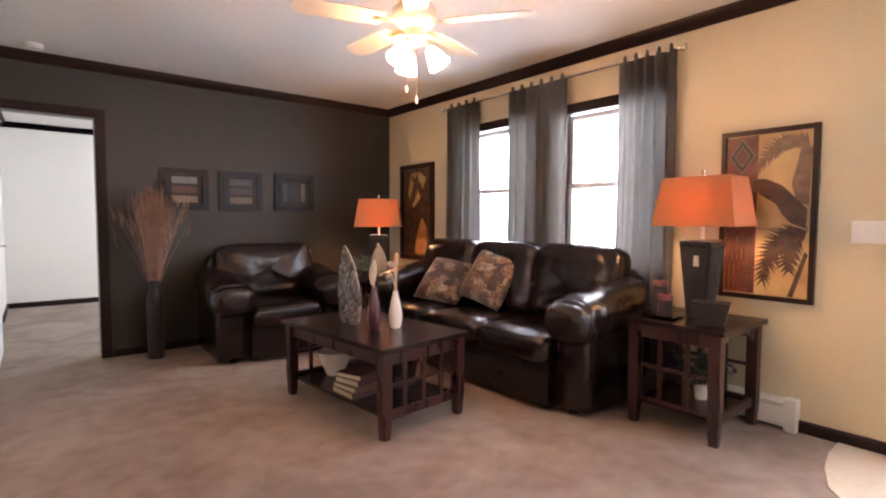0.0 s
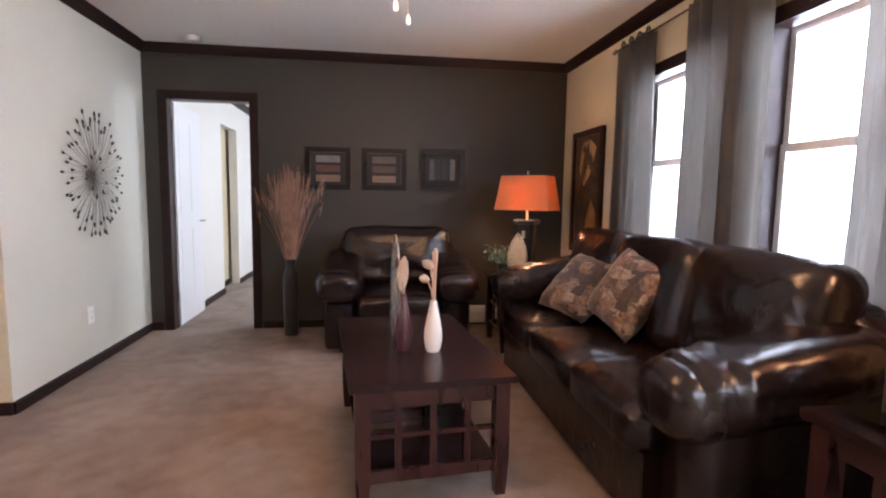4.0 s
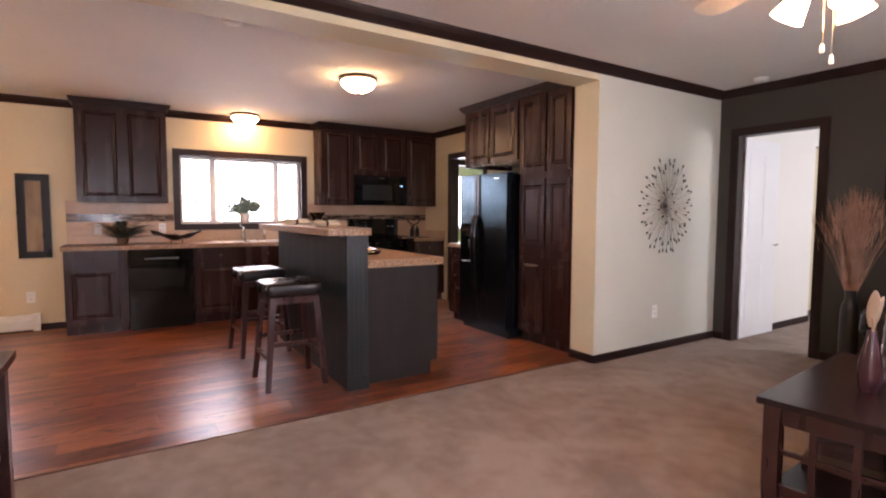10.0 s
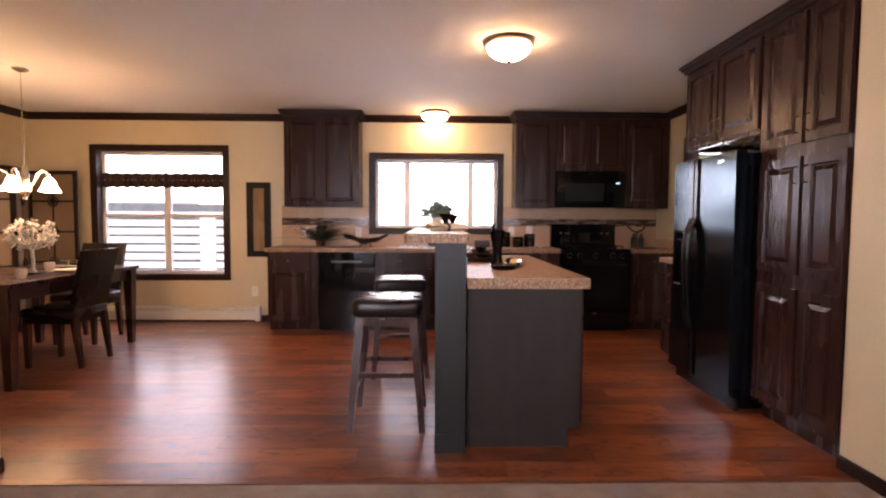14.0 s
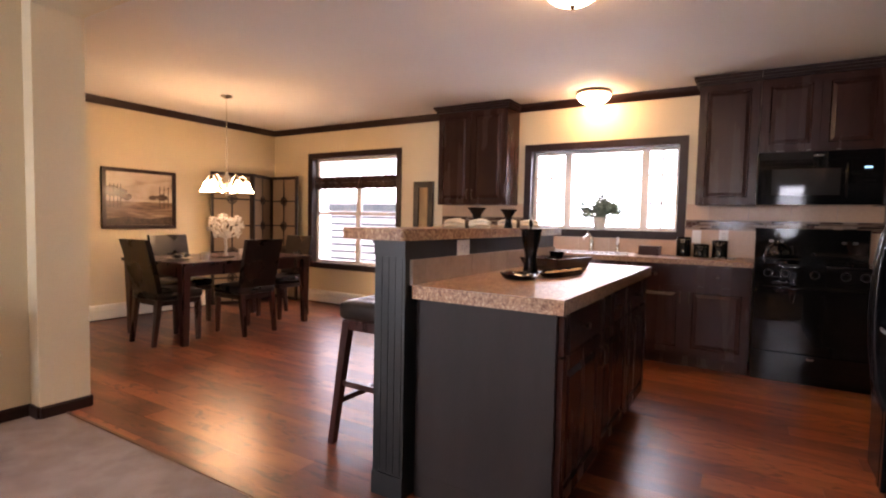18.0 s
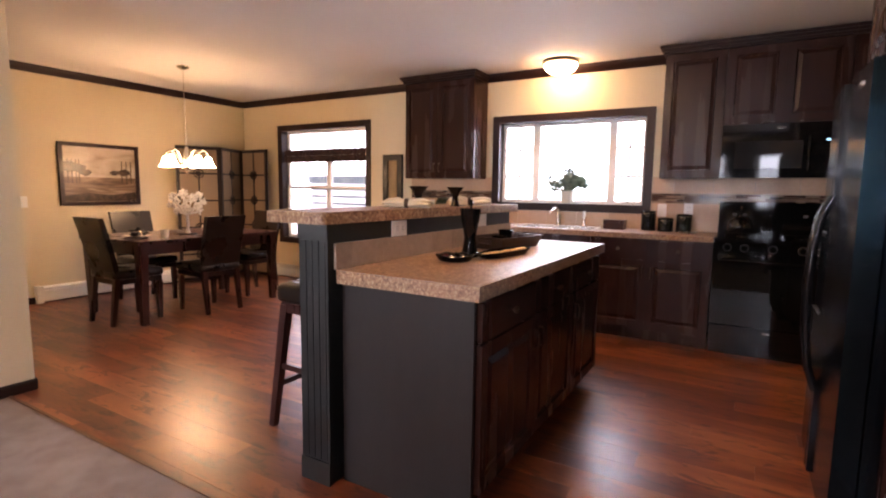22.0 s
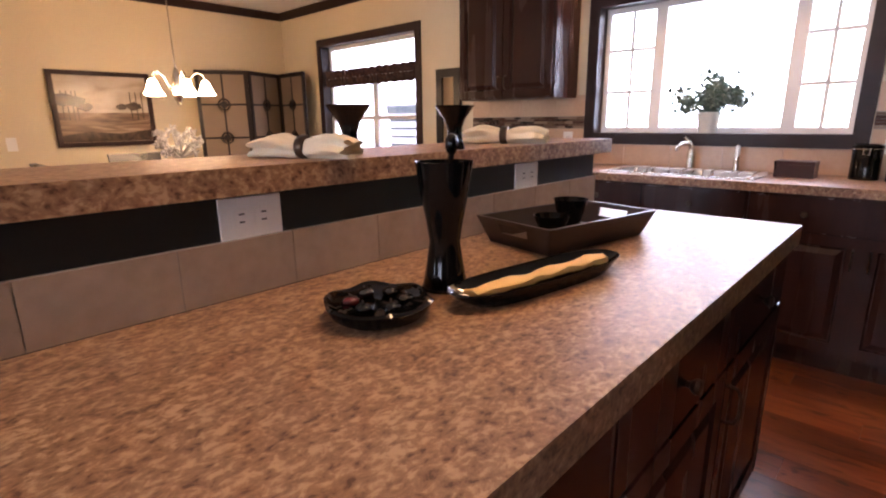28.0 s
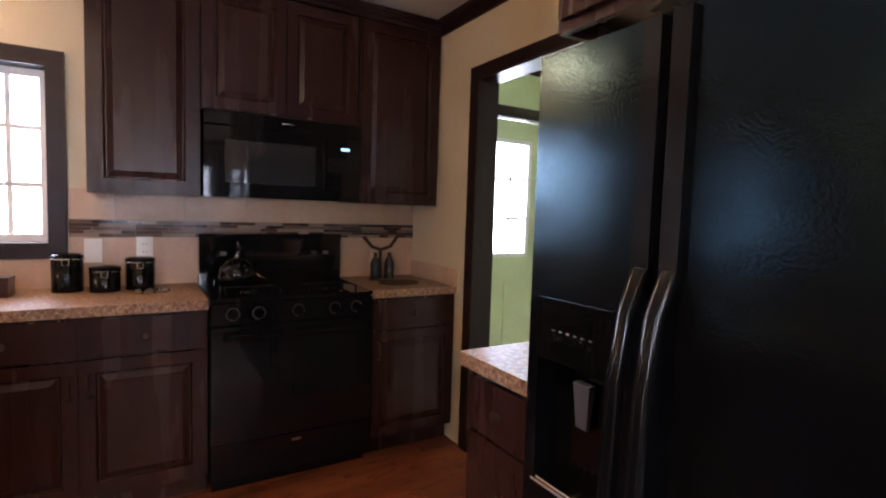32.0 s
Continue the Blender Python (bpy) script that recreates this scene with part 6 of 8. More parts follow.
def flat_mix(name, stops, scale, stretch=(1, 1, 1), rough=0.4, distort=0.5, detail=3):
    """A painted surface whose colours follow a stretched noise."""
    m, nt, b = material(name)
    N_, L = nt.nodes, nt.links
    tc, mp, n, ramp = (N_.new(k) for k in ("ShaderNodeTexCoord", "ShaderNodeMapping", "ShaderNodeTexNoise", "ShaderNodeValToRGB"))
    mp.inputs["Scale"].default_value = stretch
    n.inputs["Scale"].default_value, n.inputs["Detail"].default_value, n.inputs["Distortion"].default_value = scale, detail, distort
    L.new(tc.outputs["Object"], mp.inputs["Vector"])
    L.new(mp.outputs["Vector"], n.inputs["Vector"])
    L.new(n.outputs["Fac"], ramp.inputs["Fac"])
    e = ramp.color_ramp.elements
    e[0].position, e[0].color = stops[0][0], (*stops[0][1], 1)
    e[1].position, e[1].color = stops[-1][0], (*stops[-1][1], 1)
    for p, c in stops[1:-1]:
        e.new(p).color = (*c, 1)
    L.new(ramp.outputs["Color"], b.inputs["Base Color"])
    b.inputs["Roughness"].default_value = rough
    return m


FRAMEBLACK = surf("black_picture_frame", (0.005, 0.0035, 0.0035), (0.010, 0.007, 0.0065), 0.3, 5, 60, 0.05, spec=0.25)
FRAMEBROWN = surf("brown_picture_frame", (0.020, 0.008, 0.006), (0.034, 0.014, 0.010), 0.32, 5, 60, 0.05, spec=0.25)


def framed(name, label, at, rz, w, h, fw, mat_frame, mat_back, depth=0.025, glazed=False):
    """A picture on a wall; it faces its own -y, its origin is at the middle of its back."""
    p = thing(name, label, "picture", at, rz)
    bm = bmesh.new()
    for b in ((-w / 2, -h / 2, -w / 2 + fw, h / 2), (w / 2 - fw, -h / 2, w / 2, h / 2), (-w / 2 + fw, -h / 2, w / 2 - fw, -h / 2 + fw), (-w / 2 + fw, h / 2 - fw, w / 2 - fw, h / 2)):
        bx(bm, b[0], -depth, b[1], b[2], -0.001, b[3])
    soften(bm, 0.004, 2)
    part("frame", bm, mat_frame, p)
    block("picture_sheet", mat_back, p, (-w / 2 + fw, -depth * 0.45, -h / 2 + fw, w / 2 - fw, -0.001, h / 2 - fw))
    if glazed:
        g_ = block("glass", GLASS, p, (-w / 2 + fw, -depth * 0.8, -h / 2 + fw, w / 2 - fw, -depth * 0.75, h / 2 - fw))
        g_.visible_shadow = False
    return p, depth * 0.45


def patch(p, name, mat, pts, d, th=0.002, label=""):
    """A flat painted shape on a picture's sheet; pts are (x, z)."""
    bm = bmesh.new()
    a = [bm.verts.new((x, -d - th, z)) for x, z in pts]
    b = [bm.verts.new((x, -d + 0.0005, z)) for x, z in pts]
    bm.faces.new(a)
    bm.faces.new(b[::-1])
    for i in range(len(pts)):
        j = (i + 1) % len(pts)
        bm.faces.new((a[i], a[j], b[j], b[i]))
    return part(name, bm, mat, p, label)


def rect(x0, z0, x1, z1):
    return [(x0, z0), (x1, z0), (x1, z1), (x0, z1)]


MOUNT = surf("dark_brown_mount", (0.012, 0.010, 0.009), (0.019, 0.016, 0.014), 0.7, 8, 80, 0.1)
PAINTS = {n: flat_mix("paint_" + n, ((0.3, tuple(k * 0.6 for k in c)), (0.7, c)), 12, (1, 1, 6)) for n, c in (
    ("silver", (0.20, 0.19, 0.185)), ("rust", (0.12, 0.04, 0.026)), ("sand", (0.24, 0.15, 0.095)), ("black", (0.02, 0.018, 0.02)), ("plum", (0.09, 0.045, 0.045)), ("ash", (0.10, 0.085, 0.08)))}
for x0, bars in ((1.455, ((0.085, "silver"), (0.0, "rust"), (-0.085, "sand"))), (1.95, ((0.085, "ash"), (0.0, "plum"), (-0.085, "sand")))):
    p, d = framed("abstract_picture", "small square dark picture of three painted bars", (x0, N - 0.0005, 1.435), 0, 0.40, 0.375, 0.045, FRAMEBLACK, MOUNT)
    tagged(p, group="three small pictures")
    for z, c in bars:
        patch(p, "painted_bar", PAINTS[c], rect(-0.105, z - 0.03, 0.105, z + 0.03), d)
p, d = framed("abstract_picture", "small square dark picture of upright painted bars", (2.485, N - 0.0005, 1.445), 0, 0.41, 0.375, 0.045, FRAMEBLACK, MOUNT)
tagged(p, group="three small pictures")
for x, c in ((-0.10, "ash"), (-0.045, "black"), (0.015, "black"), (0.09, "silver")):
    patch(p, "painted_bar", PAINTS[c], rect(x - 0.022, -0.095, x + 0.022, 0.095), d)

# large palm picture
GOLDSHEET = flat_mix("gold_painted_sheet", ((0.3, (0.42, 0.25, 0.09)), (0.55, (0.56, 0.37, 0.15)), (0.75, (0.66, 0.48, 0.24))), 3.5)
REDBAND = flat_mix("red_brown_band", ((0.35, (0.06, 0.016, 0.010)), (0.6, (0.17, 0.045, 0.022))), 9, (1, 1, 1))
DARKLEAF = flat_mix("painted_dark_leaf", ((0.3, (0.035, 0.018, 0.010)), (0.7, (0.14, 0.07, 0.035))), 14)
p, d = framed("palm_picture", "large framed painting of palm fronds with a red tribal band", (E - 0.0005, 1.453, 1.20), -90, 0.49, 0.975, 0.028, FRAMEBROWN, GOLDSHEET, 0.03)
patch(p, "tribal_band", REDBAND, rect(-0.215, -0.455, -0.05, 0.455), d, 0.0015)
for k, (hw, hh, mt) in enumerate(((0.070, 0.105, "sand"), (0.062, 0.093, "black"), (0.042, 0.062, "sand"), (0.036, 0.052, "rust"))):
    for z0 in (0.34, 0.11):
        patch(p, "band_motif", PAINTS[mt], [(-0.134 - hw, z0), (-0.134, z0 - hh), (-0.134 + hw, z0), (-0.134, z0 + hh)], d, 0.0020 + 0.0003 * k)
for i in range(6):
    patch(p, "band_motif", DARKLEAF, rect(-0.205 + i * 0.026, -0.44, -0.194 + i * 0.026, -0.12 + 0.02 * (i % 2)), d, 0.0022)
for i in range(3):
    patch(p, "band_motif", DARKLEAF, rect(-0.21, -0.08 + i * 0.03, -0.055, -0.068 + i * 0.03), d, 0.0022)


def frond(p, d, mat, a, b, c, wid, n, th):
    """A painted palm frond: a rib bent from a over b to c, with pointed leaflets on both sides."""
    pts = [tuple((1 - t) ** 2 * u + 2 * t * (1 - t) * v + t * t * w for u, v, w in zip(a, b, c)) for t in [k / n for k in range(n + 1)]]
    for i in range(n):
        (x0, z0), (x1, z1) = pts[i], pts[i + 1]
        dx, dz = x1 - x0, z1 - z0
        k = math.hypot(dx, dz)
        nx, nz = -dz / k, dx / k
        w = wid * math.sin(math.pi * (0.18 + 0.75 * i / n)) + 0.006
        for s in (-1, 1):
            e = w * (0.85 + 0.3 * ((i * 7 + s * 3) % 5) / 5)
            q = [(x0, z0), (x1 + dx * 0.7, z1 + dz * 0.7), (x1 + s * nx * e + dx * 2.4, z1 + s * nz * e + dz * 2.4)]
            q = [(max(-0.205, min(0.212, u)), max(-0.455, min(0.455, v))) for u, v in q]
            patch(p, "painted_leaflet", mat, q if s < 0 else q[::-1], d, th + 0.0001 * (i % 5) + (0.00005 if s > 0 else 0))


SEPIA = flat_mix("painted_sepia_leaf", ((0.3, (0.12, 0.062, 0.028)), (0.7, (0.26, 0.15, 0.07))), 14)
patch(p, "painted_trunk", SEPIA, [(0.205, 0.05), (0.212, 0.36), (0.165, 0.39), (0.145, 0.28), (0.12, 0.17), (0.15, 0.07)], d, 0.0022)
frond(p, d, SEPIA, (0.21, 0.36), (0.05, 0.46), (-0.045, 0.27), 0.055, 18, 0.0028)
frond(p, d, SEPIA, (0.20, 0.38), (0.14, 0.45), (0.05, 0.40), 0.045, 12, 0.0036)
patch(p, "painted_leaf", DARKLEAF, [(-0.07, 0.205), (-0.005, 0.205), (0.075, 0.165), (0.15, 0.085), (0.20, 0.03), (0.195, -0.07), (0.12, -0.045), (0.08, 0.005), (0.05, 0.06), (-0.03, 0.115), (-0.072, 0.165)], d, 0.0044)
patch(p, "painted_line", GOLDSHEET, [(0.115, -0.052), (0.20, -0.085), (0.20, -0.077), (0.117, -0.046)], d, 0.0048)
patch(p, "painted_line", SEPIA, rect(-0.048, -0.081, 0.20, -0.077), d, 0.0021)
frond(p, d, DARKLEAF, (0.205, -0.07), (0.03, -0.10), (-0.005, -0.36), 0.075, 20, 0.0028)
frond(p, d, DARKLEAF, (0.205, -0.075), (0.10, -0.16), (0.12, -0.30), 0.07, 14, 0.0036)
patch(p, "painted_stem", DARKLEAF, [(0.12, -0.455), (0.145, -0.455), (0.21, -0.22), (0.195, -0.20)], d, 0.0044)

# narrow palm picture on the same wall
p, d = framed("narrow_picture", "tall narrow framed painting of a dark plant on gold", (E - 0.0005, 4.845, 1.255), -90, 0.60, 1.035, 0.05, FRAMEBROWN, DARKLEAF, 0.03)
patch(p, "painted_patch", flat_mix("painted_orange", ((0.35, (0.30, 0.12, 0.035)), (0.65, (0.52, 0.28, 0.10))), 5), [(-0.04, -0.45), (0.16, -0.45), (0.19, -0.18), (0.10, -0.06), (0.02, -0.2)], d)
patch(p, "painted_patch", GOLDSHEET, [(-0.16, 0.20), (-0.06, 0.05), (0.05, 0.14), (0.17, 0.36), (0.05, 0.43), (-0.10, 0.42)], d)
frond(p, d, DARKLEAF, (0.17, 0.06), (0.10, 0.25), (-0.06, 0.36), 0.06, 12, 0.0028)
frond(p, d, DARKLEAF, (0.02, 0.42), (-0.02, 0.25), (-0.10, 0.10), 0.06, 12, 0.0036)

# landscape over the dining end
SKYPAINT = flat_mix("painted_evening_sky", ((0.25, (0.30, 0.22, 0.15)), (0.5, (0.52, 0.42, 0.31)), (0.75, (0.62, 0.54, 0.44))), 4, (1, 1, 2), 0.25)
FIELD = flat_mix("painted_field", ((0.3, (0.09, 0.055, 0.035)), (0.5, (0.24, 0.15, 0.09)), (0.7, (0.40, 0.29, 0.19))), 5, (0.6, 1, 5), 0.25)
TREEPAINT = flat_mix("painted_trees", ((0.3, (0.035, 0.025, 0.018)), (0.7, (0.12, 0.075, 0.045))), 16, rough=0.25)
p, d = framed("landscape_picture", "wide framed landscape painting of trees and a pale lake", (-2.035, SD + 0.0005, 1.345), 180, 0.825, 0.675, 0.04, FRAMEBROWN, SKYPAINT, 0.03)
patch(p, "painted_field", FIELD, rect(-0.37, -0.295, 0.37, -0.03), d)
patch(p, "painted_shadow", TREEPAINT, [(-0.37, -0.295), (0.37, -0.295), (0.37, -0.19), (0.10, -0.225), (-0.16, -0.20), (-0.37, -0.235)], d, 0.0026)
rt = random.Random(3)
for ci, (x, z, s) in enumerate(((0.25, 0.03, 0.05), (0.14, 0.02, 0.035), (-0.16, 0.02, 0.045), (-0.24, 0.07, 0.07), (-0.32, 0.08, 0.075))):
    patch(p, "painted_crown", TREEPAINT, [(x + s * (1.1 + 0.5 * rt.random()) * math.cos(k * 0.52), z + 0.7 * s * (0.8 + 0.5 * rt.random()) * math.sin(k * 0.52)) for k in range(12)], d, 0.0026 + 0.0004 * ci)
for x in (-0.33, -0.29, -0.25, -0.22, 0.22, 0.27, 0.32):
    patch(p, "painted_trunk", TREEPAINT, [(x - 0.004, -0.10), (x + 0.004, -0.10), (x + 0.006, 0.16), (x - 0.001, 0.16)], d, 0.0052)

# narrow art panel beside the dining window
p, d = framed("wall_art", "tall narrow dark framed panel with a worn gold middle", (W + 0.0005, -0.385, 1.20), 90, 0.275, 0.87, 0.07, FRAMEBLACK, flat_mix("worn_gold", ((0.3, (0.16, 0.085, 0.03)), (0.7, (0.32, 0.19, 0.075))), 7, (1, 1, 0.4)), 0.035)

# ---- metal starburst on the pale wall ----
sb = thing("starburst", "metal starburst wall ornament of thin wires tipped with beads", "wall ornament", (XB, 4.53, 1.315))
rs = random.Random(11)
WIRE = surf("dark_wire", (0.035, 0.029, 0.023), (0.10, 0.082, 0.066), 0.45, 12, 80, 0.0, metal=0.7)
bm = bmesh.new()
lathe(bm, [(0, 0.03), (0.02, 0.026), (0.032, 0.0)], n=16, squash=(1, 1.6))
bmesh.ops.rotate(bm, verts=bm.verts[:], cent=(0, 0, 0), matrix=Matrix.Rotation(radians(90), 3, "Y"))
part("hub", bm, WIRE, sb, smooth=True)
PALEWIRE = surf("greyed_wire", (0.16, 0.14, 0.12), (0.26, 0.23, 0.20), 0.45, 12, 80, 0.0, metal=0.6)
for k in range(80):
    a = 2 * math.pi * (k + 0.5 * rs.random()) / 80
    r = 0.34 * (0.9 + 0.2 * rs.random()) if k % 8 == 3 else (1.0, 0.86, 0.93, 0.74)[k % 4] * (0.93 + 0.12 * rs.random())
    cy, cz = math.cos(a) * 0.36 * r, math.sin(a) * 0.415 * r
    lift = 0.03 + 0.02 * rs.random()
    bm = bmesh.new()
    tube(bm, [(0.012, 0, 0), (0.045, cy * 0.5, cz * 0.5), (lift, cy, cz)], 0.0015, 5)
    w = part("wire", bm, PALEWIRE, sb)
    bm = bmesh.new()
    puff(bm, (0, 0, 0), (0.006, 0.019, 0.009), 1, 1, 10, 6)
    bmesh.ops.rotate(bm, verts=bm.verts[:], cent=(0, 0, 0), matrix=Matrix.Rotation(a, 3, "X"))
    bmesh.ops.translate(bm, verts=bm.verts[:], vec=(lift, cy, cz))
    part("bead", bm, WIRE, w, smooth=True)

# wire leaves on the south wall
for cx, cz, w, h in ((0.30, 1.50, 0.12, 0.035), (0.34, 1.30, 0.11, 0.03), (0.36, 1.10, 0.09, 0.06)):
    wl = thing("wire_leaf", "thin pale metal wire leaf ornament", "wall ornament", (cx, SL + 0.02, cz), 0, "wire leaves")
    for sc in (1.0, 0.6):
        bm = bmesh.new()
        tube(bm, [(w * sc * math.cos(q), 0, h * sc * math.sin(q) * (1 - 0.4 * math.cos(q))) for q in [i * math.pi / 12 for i in range(25)]], 0.0022, 5, cap=False)
        part("loop", bm, SILVER, wl, smooth=True)
    bm = bmesh.new()
    tube(bm, [(w, 0, 0), (w + 0.10, 0.0, 0.01)], 0.0022, 5)
    tube(bm, [(0.0, -0.019, 0), (0.0, 0.0, 0)], 0.0022, 5)
    part("stem", bm, SILVER, wl)

# ---- heaters, outlets, switches, detectors ----


def heater(at, rz, ln, label):
    h = thing("baseboard_heater", label, "heater", at, rz, "baseboard heaters")
    bm = bmesh.new()
    prof = [(0, 0.02), (-0.05, 0.02), (-0.052, 0.035), (-0.052, 0.125), (-0.03, 0.155), (-0.03, 0.162), (-0.06, 0.150), (-0.062, 0.155), (-0.04, 0.172), (0, 0.175)]
    a = [bm.verts.new((0, y, z)) for y, z in prof]
    b = [bm.verts.new((ln, y, z)) for y, z in prof]
    for i in range(len(prof)):
        j = (i + 1) % len(prof)
        bm.faces.new((a[i], a[j], b[j], b[i]))
    bm.faces.new(a)
    bm.faces.new(b[::-1])
    part("cover", bm, WHITEMETAL, h)
    for x in (-0.006, ln - 0.05):
        block("end_cap", WHITEMETAL, h, (x, -0.068, 0.004, x + 0.056, -0.0005, 0.182), bevel=0.004)
    return h


heater((E, 4.6, 0), -90, 3.34, "white baseboard heater behind the sofa and end table")
heater((W, -2.75, 0), 90, 2.37, "white baseboard heater below the dining window")
heater((-1.34, SD, 0), 180, 2.2, "white baseboard heater along the dining wall")
heater((2.55, N, 0), 0, 1.05, "white baseboard heater behind the armchair")


def plate(name, label, category, at, rz, w, h, kind):
    """A cover plate facing its own -y, with its switches or sockets."""
    p = thing(name, label, category, at, rz)
    block("cover_plate", WHITEPLASTIC, p, (-w / 2, -0.006, -h / 2, w / 2, -0.0005, h / 2), bevel=0.002)
    if kind == "outlet":
        for z in (-0.02, 0.02):
            s = block("socket", WHITEPLASTIC, p, (-0.017, -0.0085, z - 0.015, 0.017, -0.0062, z + 0.015), bevel=0.002)
            for x in (-0.007, 0.007):
                block("slot", GREYPLASTIC, s, (x - 0.0015, -0.0092, z - 0.003, x + 0.0015, -0.0086, z + 0.007))
    elif kind == "outlet_wide":
        for x in (-0.021, 0.021):
            s = block("socket", WHITEPLASTIC, p, (x - 0.016, -0.0085, -0.016, x + 0.016, -0.0062, 0.016), bevel=0.002)
            for z in (-0.007, 0.007):
                block("slot", GREYPLASTIC, s, (x - 0.004, -0.0092, z - 0.0015, x + 0.006, -0.0086, z + 0.0015))
    else:
        for i in range(kind):
            x = (i - (kind - 1) / 2) * 0.046
            block("rocker", WHITEPLASTIC, p, (x - 0.016, -0.0095, -0.032, x + 0.016, -0.0062, 0.032), bevel=0.002)
    return p


plate("light_switch", "white triple rocker light switch on the cream wall", "switch", (E, 0.985, 1.11), -90, 0.155, 0.115, 3)
plate("outlet", "white wall outlet low on the pale wall", "outlet", (XB, 4.445, 0.36), 90, 0.072, 0.115, "outlet")
plate("outlet", "white wall outlet beside the dining window", "outlet", (W, -0.445, 0.355), 90, 0.072, 0.115, "outlet")
plate("outlet", "white outlet on the tiled backsplash", "outlet", (W + 0.0115, 0.16, 1.06), 90, 0.072, 0.115, "outlet")
plate("outlet", "white outlet on the tiled backsplash", "outlet", (W + 0.0115, 0.78, 1.06), 90, 0.072, 0.115, "outlet")
plate("light_switch", "white rocker switch on the tiled backsplash", "switch", (W + 0.0115, 2.585, 1.075), 90, 0.072, 0.115, 1)
plate("outlet", "white outlet on the tiled backsplash", "outlet", (W + 0.0115, 2.80, 1.085), 90, 0.072, 0.115, "outlet")
plate("outlet", "white outlet above the island tiles", "outlet", (-0.983, 1.8207, 1.045), 180, 0.116, 0.073, "outlet_wide")
plate("outlet", "white outlet above the island tiles", "outlet", (-1.862, 1.8207, 1.045), 180, 0.116, 0.073, "outlet_wide")
plate("light_switch", "white rocker switch on the dining wall", "switch", (-1.30, SD, 1.05), 180, 0.072, 0.115, 1)
for x, y, zc in ((0.42, 5.17, CL), (-0.60, 0.985, CE)):
    sd = thing("smoke_detector", "round white smoke detector on the ceiling", "smoke detector", (x, y, zc), 0, "smoke detectors")
    bm = bmesh.new()
    lathe(bm, [(0, 0), (0.062, 0), (0.062, -0.012), (0.05, -0.034), (0.03, -0.038), (0, -0.038)], n=24)
    part("housing", bm, WHITEPLASTIC, sd, smooth=True)

# ---- floor vase with dried grass ----
fv = thing("floor_vase", "tall dark slender floor vase", "vase", (1.155, 5.16, 0))
bm = bmesh.new()
lathe(bm, [(0, 0), (0.056, 0), (0.060, 0.02), (0.063, 0.20), (0.064, 0.44), (0.058, 0.53), (0.040, 0.57), (0.036, 0.60), (0.042, 0.645), (0.046, 0.655), (0.036, 0.655), (0.03, 0.60), (0, 0.58)], n=24)
part("body", bm, LAMPBASE, fv, smooth=True)
gs = thing("dried_grass", "bunch of tan dried grass stems in the floor vase", "dried plant", (1.155, 5.16, 0.60))
bm = bmesh.new()
rg_ = random.Random(5)
for k in range(240):
    a = rg_.random() * 2 * math.pi
    s = min(abs(rg_.gauss(0.0, 0.62)), 1.25)
    top = Vector((math.cos(a) * 0.21 * s, math.sin(a) * 0.15 * s, 0.50 + 0.30 * rg_.random() - 0.06 * s))
    mid = top * 0.5 + Vector((rg_.uniform(-0.014, 0.014), rg_.uniform(-0.012, 0.012), 0.02))
    tube(bm, [(math.cos(a) * 0.018, math.sin(a) * 0.018, -0.02), mid, top], 0.0021, 4, 0.0011)
    for q in range(4):
        t = top + Vector((top.x * 0.12 + rg_.uniform(-0.016, 0.016), top.y * 0.1 + rg_.uniform(-0.012, 0.012), rg_.uniform(-0.02, 0.09)))
        tube(bm, [top - Vector((0, 0, 0.12)) * rg_.random(), t], 0.0019, 3, 0.0005)
part("stems", bm, DRYGRASS, gs, kind="stuff")

# ---- things on the coffee table ----
TZ = 0.50


def vase(label, mat, at, prof, n=24):
    v = thing("vase", label, "vase", at)
    bm = bmesh.new()
    lathe(bm, prof, n=n)
    part("body", bm, mat, v, smooth=True)
    return v


BOTTLE = [(0, 0), (0.030, 0), (0.038, 0.015), (0.045, 0.055), (0.043, 0.095), (0.032, 0.15), (0.019, 0.205), (0.016, 0.225), (0.012, 0.225), (0.012, 0.20), (0, 0.19)]
vase("white ceramic bottle vase with calla stems", CERAMIC, (2.105, 2.952, TZ), [(r * 0.93, z * 1.02) for r, z in BOTTLE])
vase("plum ceramic bottle vase with pale blooms", PLUM, (1.972, 2.985, TZ), [(r * 0.98, z * 1.15) for r, z in BOTTLE])
STEMTAN = surf("pale_reed", (0.42, 0.27, 0.18), (0.58, 0.42, 0.30), 0.55, 8, 60, 0.1, stretch=(1, 1, 0.2))
PETAL = surf("cream_petal", (0.62, 0.50, 0.38), (0.74, 0.63, 0.50), 0.5, 10, 60, 0.1)


